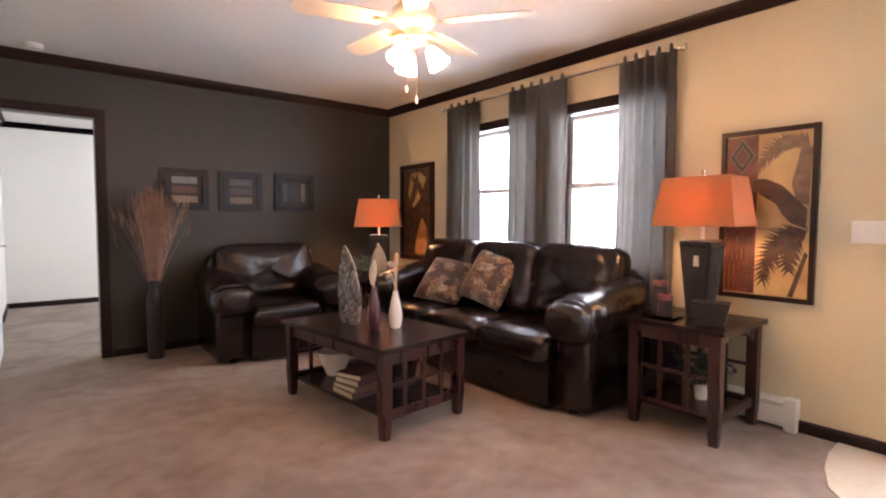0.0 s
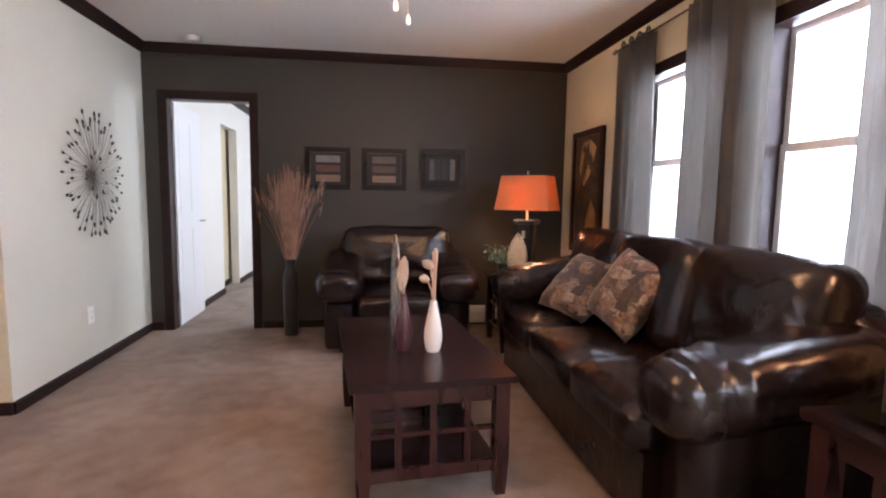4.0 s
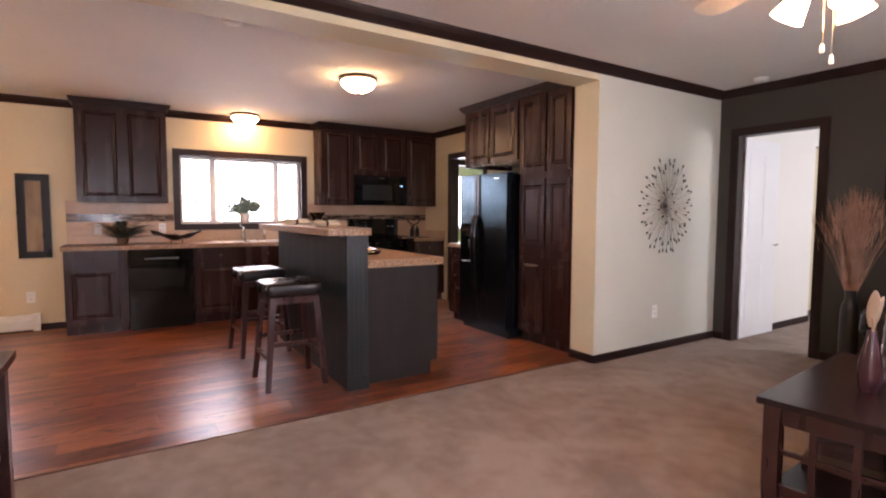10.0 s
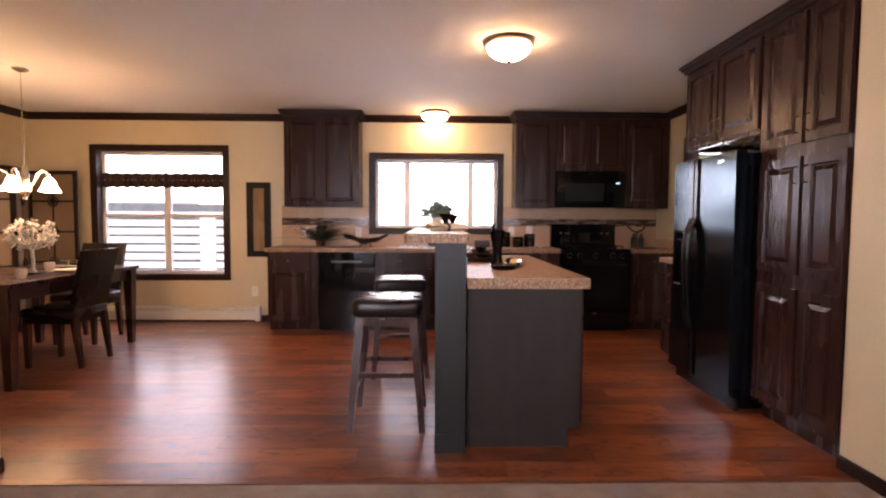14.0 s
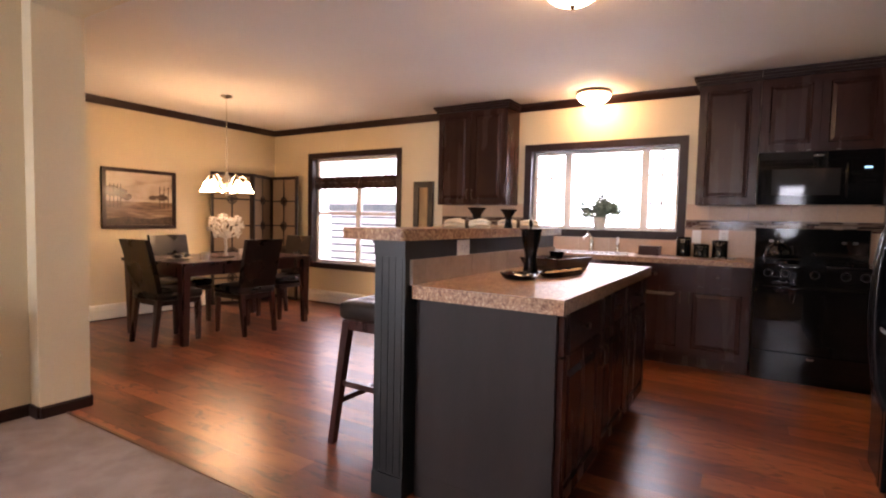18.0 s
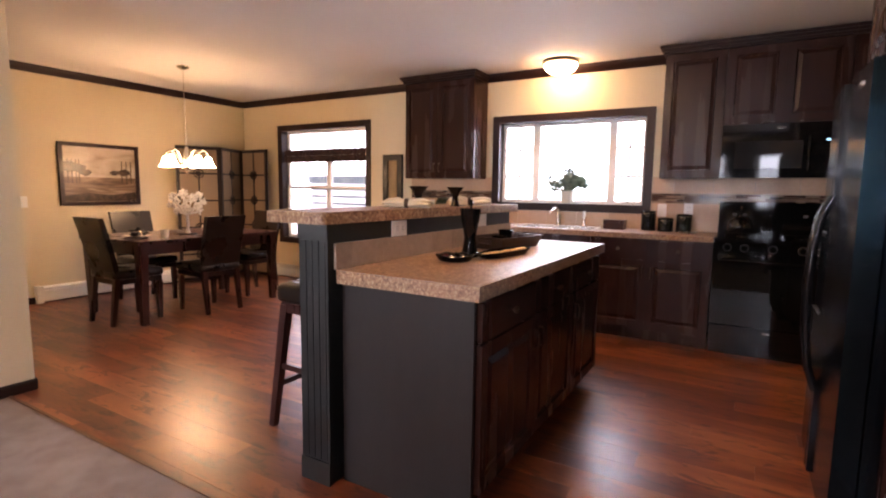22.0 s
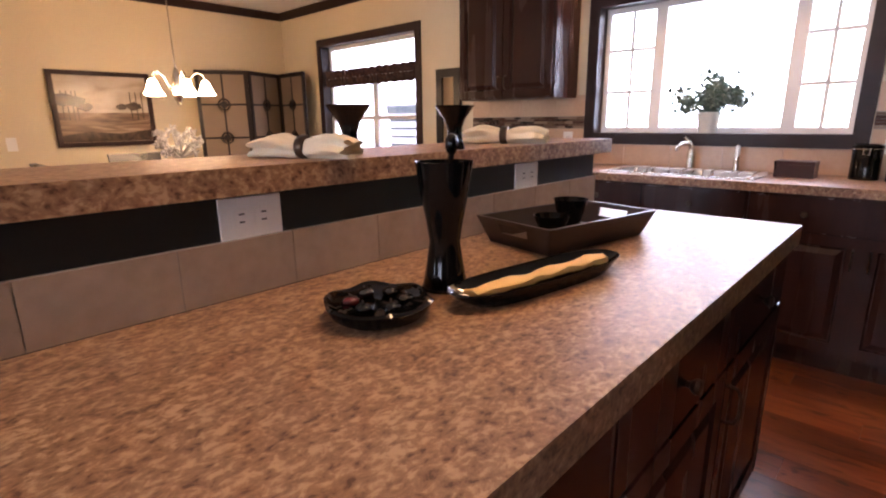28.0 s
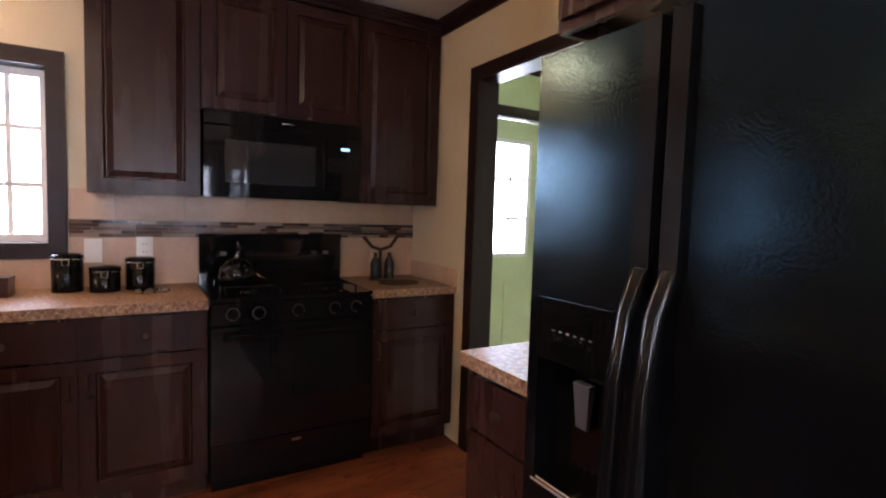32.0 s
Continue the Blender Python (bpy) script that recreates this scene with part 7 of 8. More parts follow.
def calla(st, pts, r, ln, turn):
    """A stem with a cupped petal at its end."""
    bm = bmesh.new()
    tube(bm, pts, 0.0035, 6)
    s_ = part("stem", bm, STEMTAN, st, smooth=True)
    bm = bmesh.new()
    rows = []
    for j in range(9):
        t = j / 8
        w = r * math.sin(math.pi * (0.08 + 0.88 * t)) ** 0.8
        rows.append([bm.verts.new((w * math.sin(q), 0.5 * w * (1 - math.cos(q)) - 0.006 * t, ln * (t - 0.25))) for q in [(k / 6 - 0.5) * 3.6 for k in range(7)]])
    for a, b in zip(rows, rows[1:]):
        for k in range(6):
            bm.faces.new((a[k], a[k + 1], b[k + 1], b[k]))
    bmesh.ops.solidify(bm, geom=bm.faces[:], thickness=0.002)
    bmesh.ops.rotate(bm, verts=bm.verts[:], cent=(0, 0, 0), matrix=Matrix.Rotation(radians(turn[1]), 3, "Z") @ Matrix.Rotation(radians(turn[0]), 3, "Y"))
    bmesh.ops.translate(bm, verts=bm.verts[:], vec=pts[-1])
    part("petal", bm, PETAL, s_, "cream waxy petal", smooth=True)


st = thing("flower_stems", "tan reeds and cream calla blooms in the white vase", "flowers", (2.105, 2.952, TZ + 0.195))
for i, (x, y, z) in enumerate(((0.006, 0.004, 0.27), (0.012, 0.0, 0.26), (0.0, 0.008, 0.255))):
    bm = bmesh.new()
    tube(bm, [(0.002 * i, 0, 0.0), (x * 0.5, y * 0.5, z * 0.5), (x, y, z)], 0.0055, 8)
    part("reed", bm, STEMTAN, st, smooth=True)
calla(st, [(0, 0, 0), (-0.008, 0, 0.08), (-0.030, 0.002, 0.13)], 0.020, 0.05, (-75, 10))
calla(st, [(0, 0, 0), (-0.004, 0, 0.12), (-0.016, 0.002, 0.19)], 0.022, 0.055, (-60, -20))
st = thing("flower_stems", "long cream calla bloom in the plum vase", "flowers", (1.972, 2.985, TZ + 0.225))
calla(st, [(0, 0, 0), (0.0, 0, 0.05), (-0.004, 0.0, 0.085)], 0.026, 0.155, (4, 0))
calla(st, [(0, 0, 0), (0.006, 0.01, 0.06), (0.012, 0.02, 0.11)], 0.016, 0.09, (10, 60))
# tall silver leaf-shaped vase
LEAFTURN = 98
lv = thing("leaf_vase", "tall smoky silver leaf-shaped vase with raised veins", "vase", (1.958, 3.262, TZ), LEAFTURN)
LEAFGLASS = flat_mix("smoky_silver_glaze", ((0.36, (0.05, 0.042, 0.037)), (0.5, (0.12, 0.105, 0.095)), (0.66, (0.27, 0.245, 0.225))), 24, (1, 1, 0.6), 0.22, 2.2, 4)
bm = bmesh.new()
rings = []
for j in range(33):
    t = j / 32
    wd = 0.115 * (math.sin(math.pi * (0.24 + 0.76 * t)) ** 0.8 if t < 1 else 0) + 0.004
    dp = 0.030 * (1 - t) ** 0.5 + 0.004
    ring = []
    for i in range(32):
        a = 2 * math.pi * i / 32
        vein = 1 + 0.06 * math.sin(20 * math.pi * t + 5 * abs(math.cos(a)))
        ring.append(bm.verts.new((wd * math.cos(a) + 0.05 * t * t, dp * math.sin(a) * vein, 0.50 * t)))
    rings.append(ring)
for a, b in zip(rings, rings[1:]):
    for i in range(32):
        bm.faces.new((a[i], a[(i + 1) % 32], b[(i + 1) % 32], b[i]))
bm.faces.new(rings[0][::-1])
bm.faces.new(rings[-1])
part("body", bm, LEAFGLASS, lv, smooth=True)
# on its shelf: a stack of books and a dark basket, a pale bowl
BOOK = [surf("book_cover_" + n, c, tuple(k * 1.4 for k in c), 0.4, 8, 60, 0.0) for n, c in (("maroon", (0.055, 0.018, 0.014)), ("brown", (0.09, 0.05, 0.03)), ("black", (0.015, 0.013, 0.013)))]
PAGES = surf("book_pages", (0.50, 0.44, 0.34), (0.60, 0.54, 0.42), 0.8, 30, 200, 0.1, stretch=(1, 1, 20))
zb = 0.13
for i, (w, l, h) in enumerate(((0.22, 0.29, 0.035), (0.21, 0.28, 0.03), (0.20, 0.26, 0.035), (0.19, 0.25, 0.03))):
    bk = thing("book", "hardcover book stacked on the table shelf", "book", (1.91, 3.02, zb), 94 + 5 * i, "stacked books")
    block("cover", BOOK[i % 2 if i < 3 else 0], bk, (-w / 2, -l / 2, 0, w / 2, l / 2, 0.003), (-w / 2, -l / 2, h - 0.003, w / 2, l / 2, h), (-w / 2, -l / 2, 0.003, -w / 2 + 0.003, l / 2, h - 0.003))
    block("page_block", PAGES, bk, (-w / 2 + 0.0035, -l / 2 + 0.004, 0.0032, w / 2 - 0.005, l / 2 - 0.004, h - 0.0032))
    zb += h + 0.0005
bw_ = thing("bowl", "pale ceramic bowl on the table shelf", "bowl", (1.93, 3.42, 0.13))
bm = bmesh.new()
lathe(bm, [(0, 0), (0.05, 0), (0.06, 0.01), (0.10, 0.11), (0.115, 0.16), (0.11, 0.16), (0.09, 0.10), (0, 0.03)], n=28)
part("body", bm, CERAMIC, bw_, smooth=True)
bk = thing("storage_box", "dark woven box on the table shelf", "box", (2.14, 2.98, 0.13), 5)
bm = bmesh.new()
taper(bm, (0, 0), 0, 0.17, 0.075, 0.075, 0.09, 0.09)
soften(bm, 0.006, 2)
part("body", bm, BLACKLEATHER, bk)

# ---- near end table ----
EZ = 0.61
tr = thing("candle_tray", "square black candle tray with turned-up rim", "tray", (3.22, 1.83, EZ), 8)
bm = bmesh.new()
taper(bm, (0, 0), 0.0, 0.014, 0.075, 0.075, 0.10, 0.10)
soften(bm, 0.003, 1)
part("dish", bm, BLACK, tr)
CANDLE = flat_mix("layered_candle", ((0.35, (0.022, 0.016, 0.016)), (0.5, (0.06, 0.042, 0.040)), (0.65, (0.11, 0.045, 0.04))), 6, (1, 1, 3))
CANDLETOP = surf("red_candle_wax", (0.17, 0.045, 0.04), (0.23, 0.065, 0.055), 0.4, 6, 60, 0.0)
for x, y, r, h in ((0.022, 0.03, 0.040, 0.19), (-0.03, -0.03, 0.040, 0.12)):
    c = thing("candle", "thick layered grey and red pillar candle", "candle", (3.22 + x, 1.83 + y, EZ + 0.0145), 0, "pillar candles")
    bm = bmesh.new()
    lathe(bm, [(0, 0), (r, 0), (r, h - 0.03)], n=24)
    part("wax", bm, CANDLE, c, smooth=True)
    bm = bmesh.new()
    lathe(bm, [(r, h - 0.03), (r, h), (r - 0.006, h + 0.001), (r - 0.012, h - 0.006), (0, h - 0.008)], n=24)
    part("top", bm, CANDLETOP, c, "red wax top", smooth=True)
    bm = bmesh.new()
    tube(bm, [(0, 0, h - 0.008), (0.002, 0, h + 0.01)], 0.0015, 5)
    part("wick", bm, BLACK, c)
bx_ = thing("keepsake_box", "dark tapered box, wider at the top", "box", (3.19, 1.545, EZ), -72)
bm = bmesh.new()
taper(bm, (0, 0), 0.0, 0.115, 0.065, 0.05, 0.09, 0.065)
part("body", bm, LAMPBASE, bx_)
bm = bmesh.new()
bx(bm, -0.091, -0.066, 0.1155, 0.091, 0.066, 0.122)
soften(bm, 0.002, 1)
part("lid", bm, ESPRESSO_H, bx_)


def leafy(at, label, mat, n, spread, height, leaf, seed, potr=0.045, poth=0.09, potmat=None, droop=0.3):
    """A pot plant: a tapered pot and many small pointed leaves on stems."""
    p = thing("pot_plant", label, "plant", at)
    bm = bmesh.new()
    lathe(bm, [(0, 0), (potr * 0.72, 0), (potr * 0.95, poth * 0.9), (potr * 1.05, poth * 0.92), (potr * 1.05, poth), (potr * 0.9, poth), (0, poth - 0.012)], n=20)
    part("pot", bm, potmat or CERAMIC, p, smooth=True)
    r = random.Random(seed)
    bm = bmesh.new()
    bl = bmesh.new()
    tufts = [(0, 0, poth + 0.35 * height), (0, 0, poth + 0.7 * height)]
    for i in range(15):
        a, e = i * 2.4 + r.random(), 1.0 * r.random() ** 0.5
        tufts.append((math.cos(a) * spread * e, math.sin(a) * spread * e, poth + height * r.uniform(0.25, 0.85) * (1 - droop * e)))
    for i in range(n):
        cx, cy, cz = tufts[i % len(tufts)]
        tip = Vector((cx + r.gauss(0, 0.2) * spread, cy + r.gauss(0, 0.2) * spread, max(poth + 0.01, cz + r.gauss(0, 0.13) * height)))
        if i % 3 == 0:
            tube(bm, [(0, 0, poth - 0.01), (tip.x * 0.4, tip.y * 0.4, poth + (tip.z - poth) * 0.75), tip], 0.0016, 4)
        n_ = Vector((r.uniform(-1, 1), r.uniform(-1, 1), r.uniform(0.2, 1))).normalized()
        u = n_.orthogonal().normalized()
        u = Matrix.Rotation(r.random() * 6.3, 3, n_) @ u
        w = n_.cross(u)
        L_ = leaf * r.uniform(0.7, 1.2)
        c0 = tip
        q = [c0, c0 + u * L_ * 0.5 + w * L_ * 0.33 + n_ * 0.004, c0 + u * L_, c0 + u * L_ * 0.5 - w * L_ * 0.33 + n_ * 0.004]
        m_ = bl.verts.new(c0 + u * L_ * 0.5 - n_ * 0.003)
        v = [bl.verts.new(k) for k in q]
        for k in range(4):
            bl.faces.new((v[k], v[(k + 1) % 4], m_))
    part("stems", bm, mat, p, kind="stuff")
    part("foliage", bl, mat, p, kind="stuff")
    return p


leafy((3.36, 1.66, 0.14), "leafy green plant in a white pot on the table shelf", FERN, 150, 0.13, 0.22, 0.045, 2, 0.045, 0.09)
leafy((2.86, 4.60, 0.575), "small trailing green plant on the corner table", LEAF, 130, 0.12, 0.16, 0.034, 7, 0.045, 0.11, LAMPBASE)
leafy((W - 0.048, 1.70, KWIN[2] + 0.0125), "leafy green plant in a white pot on the window sill", WINDOWLEAF, 820, 0.170, 0.235, 0.043, 12, 0.071, 0.125, None, 0.42)

# shell-like leaf dish on the corner table
sh = thing("leaf_ornament", "pale gold ribbed leaf ornament standing on a base", "ornament", (2.95, 4.51, 0.575), -20)
bm = bmesh.new()
rings = []
for j in range(19):
    t = j / 18
    w = 0.075 * math.sin(math.pi * (0.12 + 0.88 * t)) ** 0.8 + 0.003
    ring = []
    for i in range(24):
        a = 2 * math.pi * i / 24
        rib = 0.006 * math.sin(24 * t + 9 * abs(math.cos(a)))
        ring.append(bm.verts.new((w * math.cos(a), (0.02 + rib) * math.sin(a) + 0.02 * t, 0.015 + 0.34 * t)))
    rings.append(ring)
for a, b in zip(rings, rings[1:]):
    for i in range(24):
        bm.faces.new((a[i], a[(i + 1) % 24], b[(i + 1) % 24], b[i]))
bm.faces.new(rings[0][::-1])
bm.faces.new(rings[-1])
part("leaf", bm, surf("pale_gold", (0.38, 0.27, 0.17), (0.58, 0.45, 0.32), 0.35, 12, 50, 0.1, metal=0.5), sh, smooth=True)
block("base", LAMPBASE, sh, (-0.04, -0.03, 0.0, 0.04, 0.03, 0.016), bevel=0.003)

# console table near the south wall
mission_table("console_table", "dark mission console table with slatted rails", (1.10, -0.20, 0), 0, 1.15, 0.50, 0.76, 5, 0.14)

# ---- dining things ----
SCREENWOOD = surf("screen_dark_wood", (0.010, 0.0055, 0.0045), (0.018, 0.010, 0.008), 0.4, 5, 60, 0.05, spec=0.25)


def screen_cloth():
    m, nt, b = material("pale_screen_paper")
    b.inputs["Base Color"].default_value = (0.27, 0.195, 0.13, 1)
    b.inputs["Roughness"].default_value = 0.8
    b.inputs["Alpha"].default_value = 0.85
    return m


PAPER = screen_cloth()
fs = thing("folding_screen", "dark three-panel folding screen with metal medallions", "room divider", (0, 0, 0))
cor = [(-2.85, -2.92), (-3.31, -2.68), (-3.82, -2.93), (-3.80, -2.37)]
for (x0, y0), (x1, y1) in zip(cor, cor[1:]):
    L_ = math.hypot(x1 - x0, y1 - y0)
    m = pose(x0, y0, 0.02, 0, 0, math.degrees(math.atan2(y1 - y0, x1 - x0)))
    bm = bmesh.new()
    H_ = 1.72
    f = 0.042
    for b in ((0.002, 0.0, f, H_), (L_ - f, 0.0, L_ - 0.002, H_), (f, 0.0, L_ - f, f), (f, H_ - f, L_ - f, H_)):
        bx(bm, b[0], -0.012, b[1], b[2], 0.012, b[3])
    pnl = part("panel_frame", bm, SCREENWOOD, fs, m=m)
    block("paper", PAPER, pnl, (f, -0.002, f, L_ - f, 0.002, H_ - f))
    for k in range(1, 5):
        z = H_ * k / 5
        block("cross_bar", SCREENWOOD, pnl, (f, -0.007, z - 0.010, L_ - f, 0.007, z + 0.010))
    block("middle_bar", SCREENWOOD, pnl, (L_ / 2 - 0.009, -0.0062, f, L_ / 2 + 0.009, 0.0062, H_ - f))
    for k in range(1, 5):
        z = H_ * k / 5
        bm = bmesh.new()
        tube(bm, [(L_ / 2 + 0.055 * math.cos(q), -0.008, z + 0.055 * math.sin(q)) for q in [i * math.pi / 8 for i in range(17)]], 0.009, 5, cap=False)
        puff(bm, (L_ / 2, -0.01, z), (0.036, 0.007, 0.036), 0.8, 1, 12, 6)
        part("medallion", bm, SCREENWOOD, pnl)

# ruffled valance across the dining window
VALCLOTH = flat_mix("brown_print_cloth", ((0.35, (0.030, 0.015, 0.012)), (0.55, (0.085, 0.04, 0.028)), (0.72, (0.17, 0.09, 0.06))), 45, rough=0.85)
va = thing("valance", "short ruffled brown print valance across the window", "curtain", (W - 0.035, 0, 0))
bm = bmesh.new()
nu = 260
rows = []
for j in range(7):
    t = j / 6
    row = []
    for i in range(nu + 1):
        u = i / nu
        y = DWIN[0] + 0.02 + u * (DWIN[1] - DWIN[0] - 0.04)
        ph = u * 2 * math.pi * 34
        am = 0.006 + 0.012 * abs(t - 0.35)
        row.append(bm.verts.new((am * math.sin(ph + 2 * math.sin(u * 40)) + (0.012 if 0.2 < t < 0.6 else 0), y, 1.57 + 0.168 * t + 0.007 * math.sin(ph * 0.37 + 3 * t))))
    rows.append(row)
for a, b in zip(rows, rows[1:]):
    for i in range(nu):
        bm.faces.new((a[i], a[i + 1], b[i + 1], b[i]))
bmesh.ops.solidify(bm, geom=bm.faces[:], thickness=0.002)
part("ruffle", bm, VALCLOTH, va, smooth=True)
bm = bmesh.new()
tube(bm, [(0.0, DWIN[0] + 0.012, 1.655), (0.0, DWIN[1] - 0.012, 1.655)], 0.006, 8)
part("rod", bm, WHITEMETAL, va, smooth=True)

# tree sculpture
ts = thing("tree_sculpture", "silver tree sculpture with curling branches on a dark base", "sculpture", (-2.13, -1.60, 0.75))
WHITESILVER = surf("pale_silver", (0.42, 0.40, 0.38), (0.64, 0.62, 0.59), 0.35, 12, 60, 0.1)
bm = bmesh.new()
lathe(bm, [(0, 0), (0.085, 0), (0.08, 0.012), (0, 0.014)], n=20)
part("base", bm, SCREENWOOD, ts)
bm = bmesh.new()
rt = random.Random(21)
tube(bm, [(0, 0, 0.012), (0.004, 0, 0.03), (-0.003, 0.002, 0.10), (0.004, 0, 0.16), (0, 0, 0.22)], 0.013, 8, 0.014)
tube(bm, [(0, 0, 0.012), (0, 0, 0.04)], 0.030, 8, 0.016)
tufts = []
for k in range(17):
    a = 2.39996 * k
    el = math.asin(-0.80 + 1.70 * (k + 0.5) / 17)
    c = Vector((0.145 * math.cos(a) * math.cos(el), 0.145 * math.sin(a) * math.cos(el), 0.318 + 0.115 * math.sin(el)))
    tufts.append(c)
    root = Vector((0, 0, 0.20))
    tube(bm, [root, root.lerp(c, 0.45) + Vector((rt.uniform(-0.015, 0.015), rt.uniform(-0.015, 0.015), -0.012)), c], 0.009, 6, 0.005)
part("trunk", bm, WHITESILVER, ts, "silver trunk with bare limbs", smooth=True)
bm = bmesh.new()
for c in tufts:
    for k in range(15):
        d_ = Vector((rt.gauss(0, 1), rt.gauss(0, 1), rt.gauss(0, 1))).normalized()
        p3 = c + d_ * rt.uniform(0.034, 0.052)
        side = d_.orthogonal().normalized()
        bend = [p3 + side * 0.014 * math.sin(q) - d_ * 0.014 * (1 - math.cos(q)) for q in (1.0, 2.0, 3.0)]
        tube(bm, [c, c.lerp(p3, 0.6) + side * 0.006, p3, *bend], 0.004, 5, 0.0085)
part("crown", bm, WHITESILVER, ts, smooth=True)


def cup(at, mat, label, r=0.04, h=0.075):
    c = thing("cup", label, "cup", at, 30)
    bm = bmesh.new()
    lathe(bm, [(0, 0), (r * 0.7, 0), (r, h * 0.5), (r, h), (r - 0.004, h), (r - 0.005, h * 0.5), (0, 0.006)], n=20)
    b_ = part("body", bm, mat, c, smooth=True)
    bm = bmesh.new()
    tube(bm, [(r, 0, h * 0.8), (r + 0.02, 0, h * 0.75), (r + 0.022, 0, h * 0.4), (r - 0.003, 0, h * 0.3)], 0.004, 6)
    part("handle", bm, mat, b_, smooth=True)


def dinner_plate(at, mat, label, r=0.125):
    c = thing("plate", label, "plate", at)
    bm = bmesh.new()
    lathe(bm, [(0, 0), (r * 0.6, 0), (r * 0.66, 0.006), (r, 0.018), (r, 0.021), (r * 0.64, 0.010), (0, 0.007)], n=32)
    part("dish", bm, mat, c, smooth=True)


dinner_plate((-1.64, -1.62, 0.75), CERAMIC, "cream dinner plate on the dining table")
dinner_plate((-2.32, -1.42, 0.75), CERAMIC, "cream dinner plate on the dining table")
dinner_plate((-2.70, -1.70, 0.75), CERAMIC, "cream dinner plate on the dining table")
cup((-1.78, -1.42, 0.75), CERAMIC, "cream mug on the dining table")
cup((-2.36, -1.64, 0.75), CERAMIC, "cream mug on the dining table")


def napkin(at, rz, mat, ring, label, s=1.0, group="napkins"):
    n = thing("napkin", label, "napkin", at, rz, group)
    for sx, tw in ((-1, 0.0), (1, 0.8)):
        # a flared, crumpled half of the cloth, gathered at the ring
        bm = bmesh.new()
        rings = []
        nr, na = 16, 40
        for j in range(nr):
            t = j / (nr - 1)
            w = (0.021 + 0.036 * t ** 0.8 - 0.010 * t ** 4) * s
            h = (0.021 + 0.011 * math.sin(2.6 * t) - 0.005 * t) * s
            ring_ = []
            for i in range(na):
                a = 2 * math.pi * i / na
                f = 1 + 0.27 * t ** 0.6 * math.sin(5 * a + tw * 3 + 1.5 * t) + 0.16 * noise.noise((math.cos(a) * 2 + tw, math.sin(a) * 2 + at[0] * 9, t * 3 + sx * 5))
                end = 0.012 * noise.noise((i * 0.6, sx * 3.0, at[0] * 7)) * t
                ring_.append(bm.verts.new((sx * (0.142 * t + end) * s, w * math.cos(a) * f, max(0.0, h * (1 + math.sin(a) * f)))))
            rings.append(ring_)
        cx = sum(v.co.x for v in rings[-1]) / na - sx * 0.02 * s
        for sc in (0.7, 0.3):
            rings.append([bm.verts.new((cx, v.co.y * sc, 0.012 * s + (v.co.z - 0.012 * s) * sc)) for v in rings[nr - 1]])
        for a, b in zip(rings, rings[1:]):
            for i in range(na):
                bm.faces.new((a[i], a[(i + 1) % na], b[(i + 1) % na], b[i]))
        bm.faces.new(rings[-1])
        bm.faces.new(rings[0][::-1])
        part("cloth_fold", bm, mat, n, smooth=True)
    bm = bmesh.new()
    tube(bm, [(0, 0.028 * s * math.cos(q), 0.027 * s + 0.025 * s * math.sin(q)) for q in [i * math.pi / 9 for i in range(19)]], 0.007 * s, 6, cap=False)
    for v in bm.verts:
        v.co.x *= 2.0
    part("napkin_ring", bm, ring, n, "dark round napkin ring", smooth=True)
    return n


DARKCLOTH = surf("black_napkin_cloth", (0.012, 0.011, 0.012), (0.022, 0.02, 0.02), 0.85, 8, 200, 0.3, dist=0.002)
napkin((-1.62, -1.55, 0.773), 40, DARKCLOTH, NICKEL, "black folded napkin on the dining plate", 0.8, "place settings")
napkin((-2.70, -1.70, 0.773), 80, DARKCLOTH, NICKEL, "black folded napkin on the dining plate", 0.8, "place settings")

# ---- things on the bar and island ----
BTZ = BT
napkin((-1.15, 1.752, BTZ + 0.001), 110, LINEN, BRONZE, "cream linen napkin in a dark ring on the bar", 0.82, "napkins on the bar")
napkin((-1.885, 1.725, BTZ + 0.001), 112, LINEN, BRONZE, "cream linen napkin in a dark ring on the bar", 0.92, "napkins on the bar")
for x, y in ((-1.275, 1.74), (-1.57, 1.795)):
    g_ = thing("goblet", "black flared goblet on the bar", "goblet", (x, y, BTZ), 0, "black goblets")
    bm = bmesh.new()
    lathe(bm, [(0, 0), (0.026, 0), (0.026, 0.006), (0.02, 0.03), (0.018, 0.05), (0.026, 0.075), (0.052, 0.11), (0.050, 0.11), (0.022, 0.08), (0, 0.075)], n=24)
    part("body", bm, BLACK, g_, smooth=True)

tv = thing("tall_vase", "tall black glossy vase pinched near its foot", "vase", (-1.225, 2.075, IZ))
bm = bmesh.new()
lathe(bm, [(0.0, 0.008), (0.0415, 0.0085), (0.034, 0.05), (0.028, 0.09), (0.034, 0.13), (0.044, 0.18), (0.052, 0.235), (0.049, 0.235), (0.040, 0.18), (0.02, 0.11), (0, 0.1)], n=32)
part("body", bm, BLACK, tv, smooth=True)
bm = bmesh.new()
lathe(bm, [(0, 0), (0.043, 0), (0.044, 0.004), (0.042, 0.008), (0, 0.008)], n=32)
part("foot", bm, BLACK, tv, smooth=True)
ld = thing("ladle", "black handled ladle standing in the tall vase", "utensil", (-1.225, 2.075, IZ))
bm = bmesh.new()
tube(bm, [(0.0, 0.0, 0.12), (-0.025, -0.012, 0.20), (-0.042, -0.02, 0.245)], 0.006, 8)
puff(bm, (-0.044, -0.021, 0.262), (0.012, 0.012, 0.02), 0.9, 0.9, 12, 8)
part("handle", bm, BLACK, ld, smooth=True)

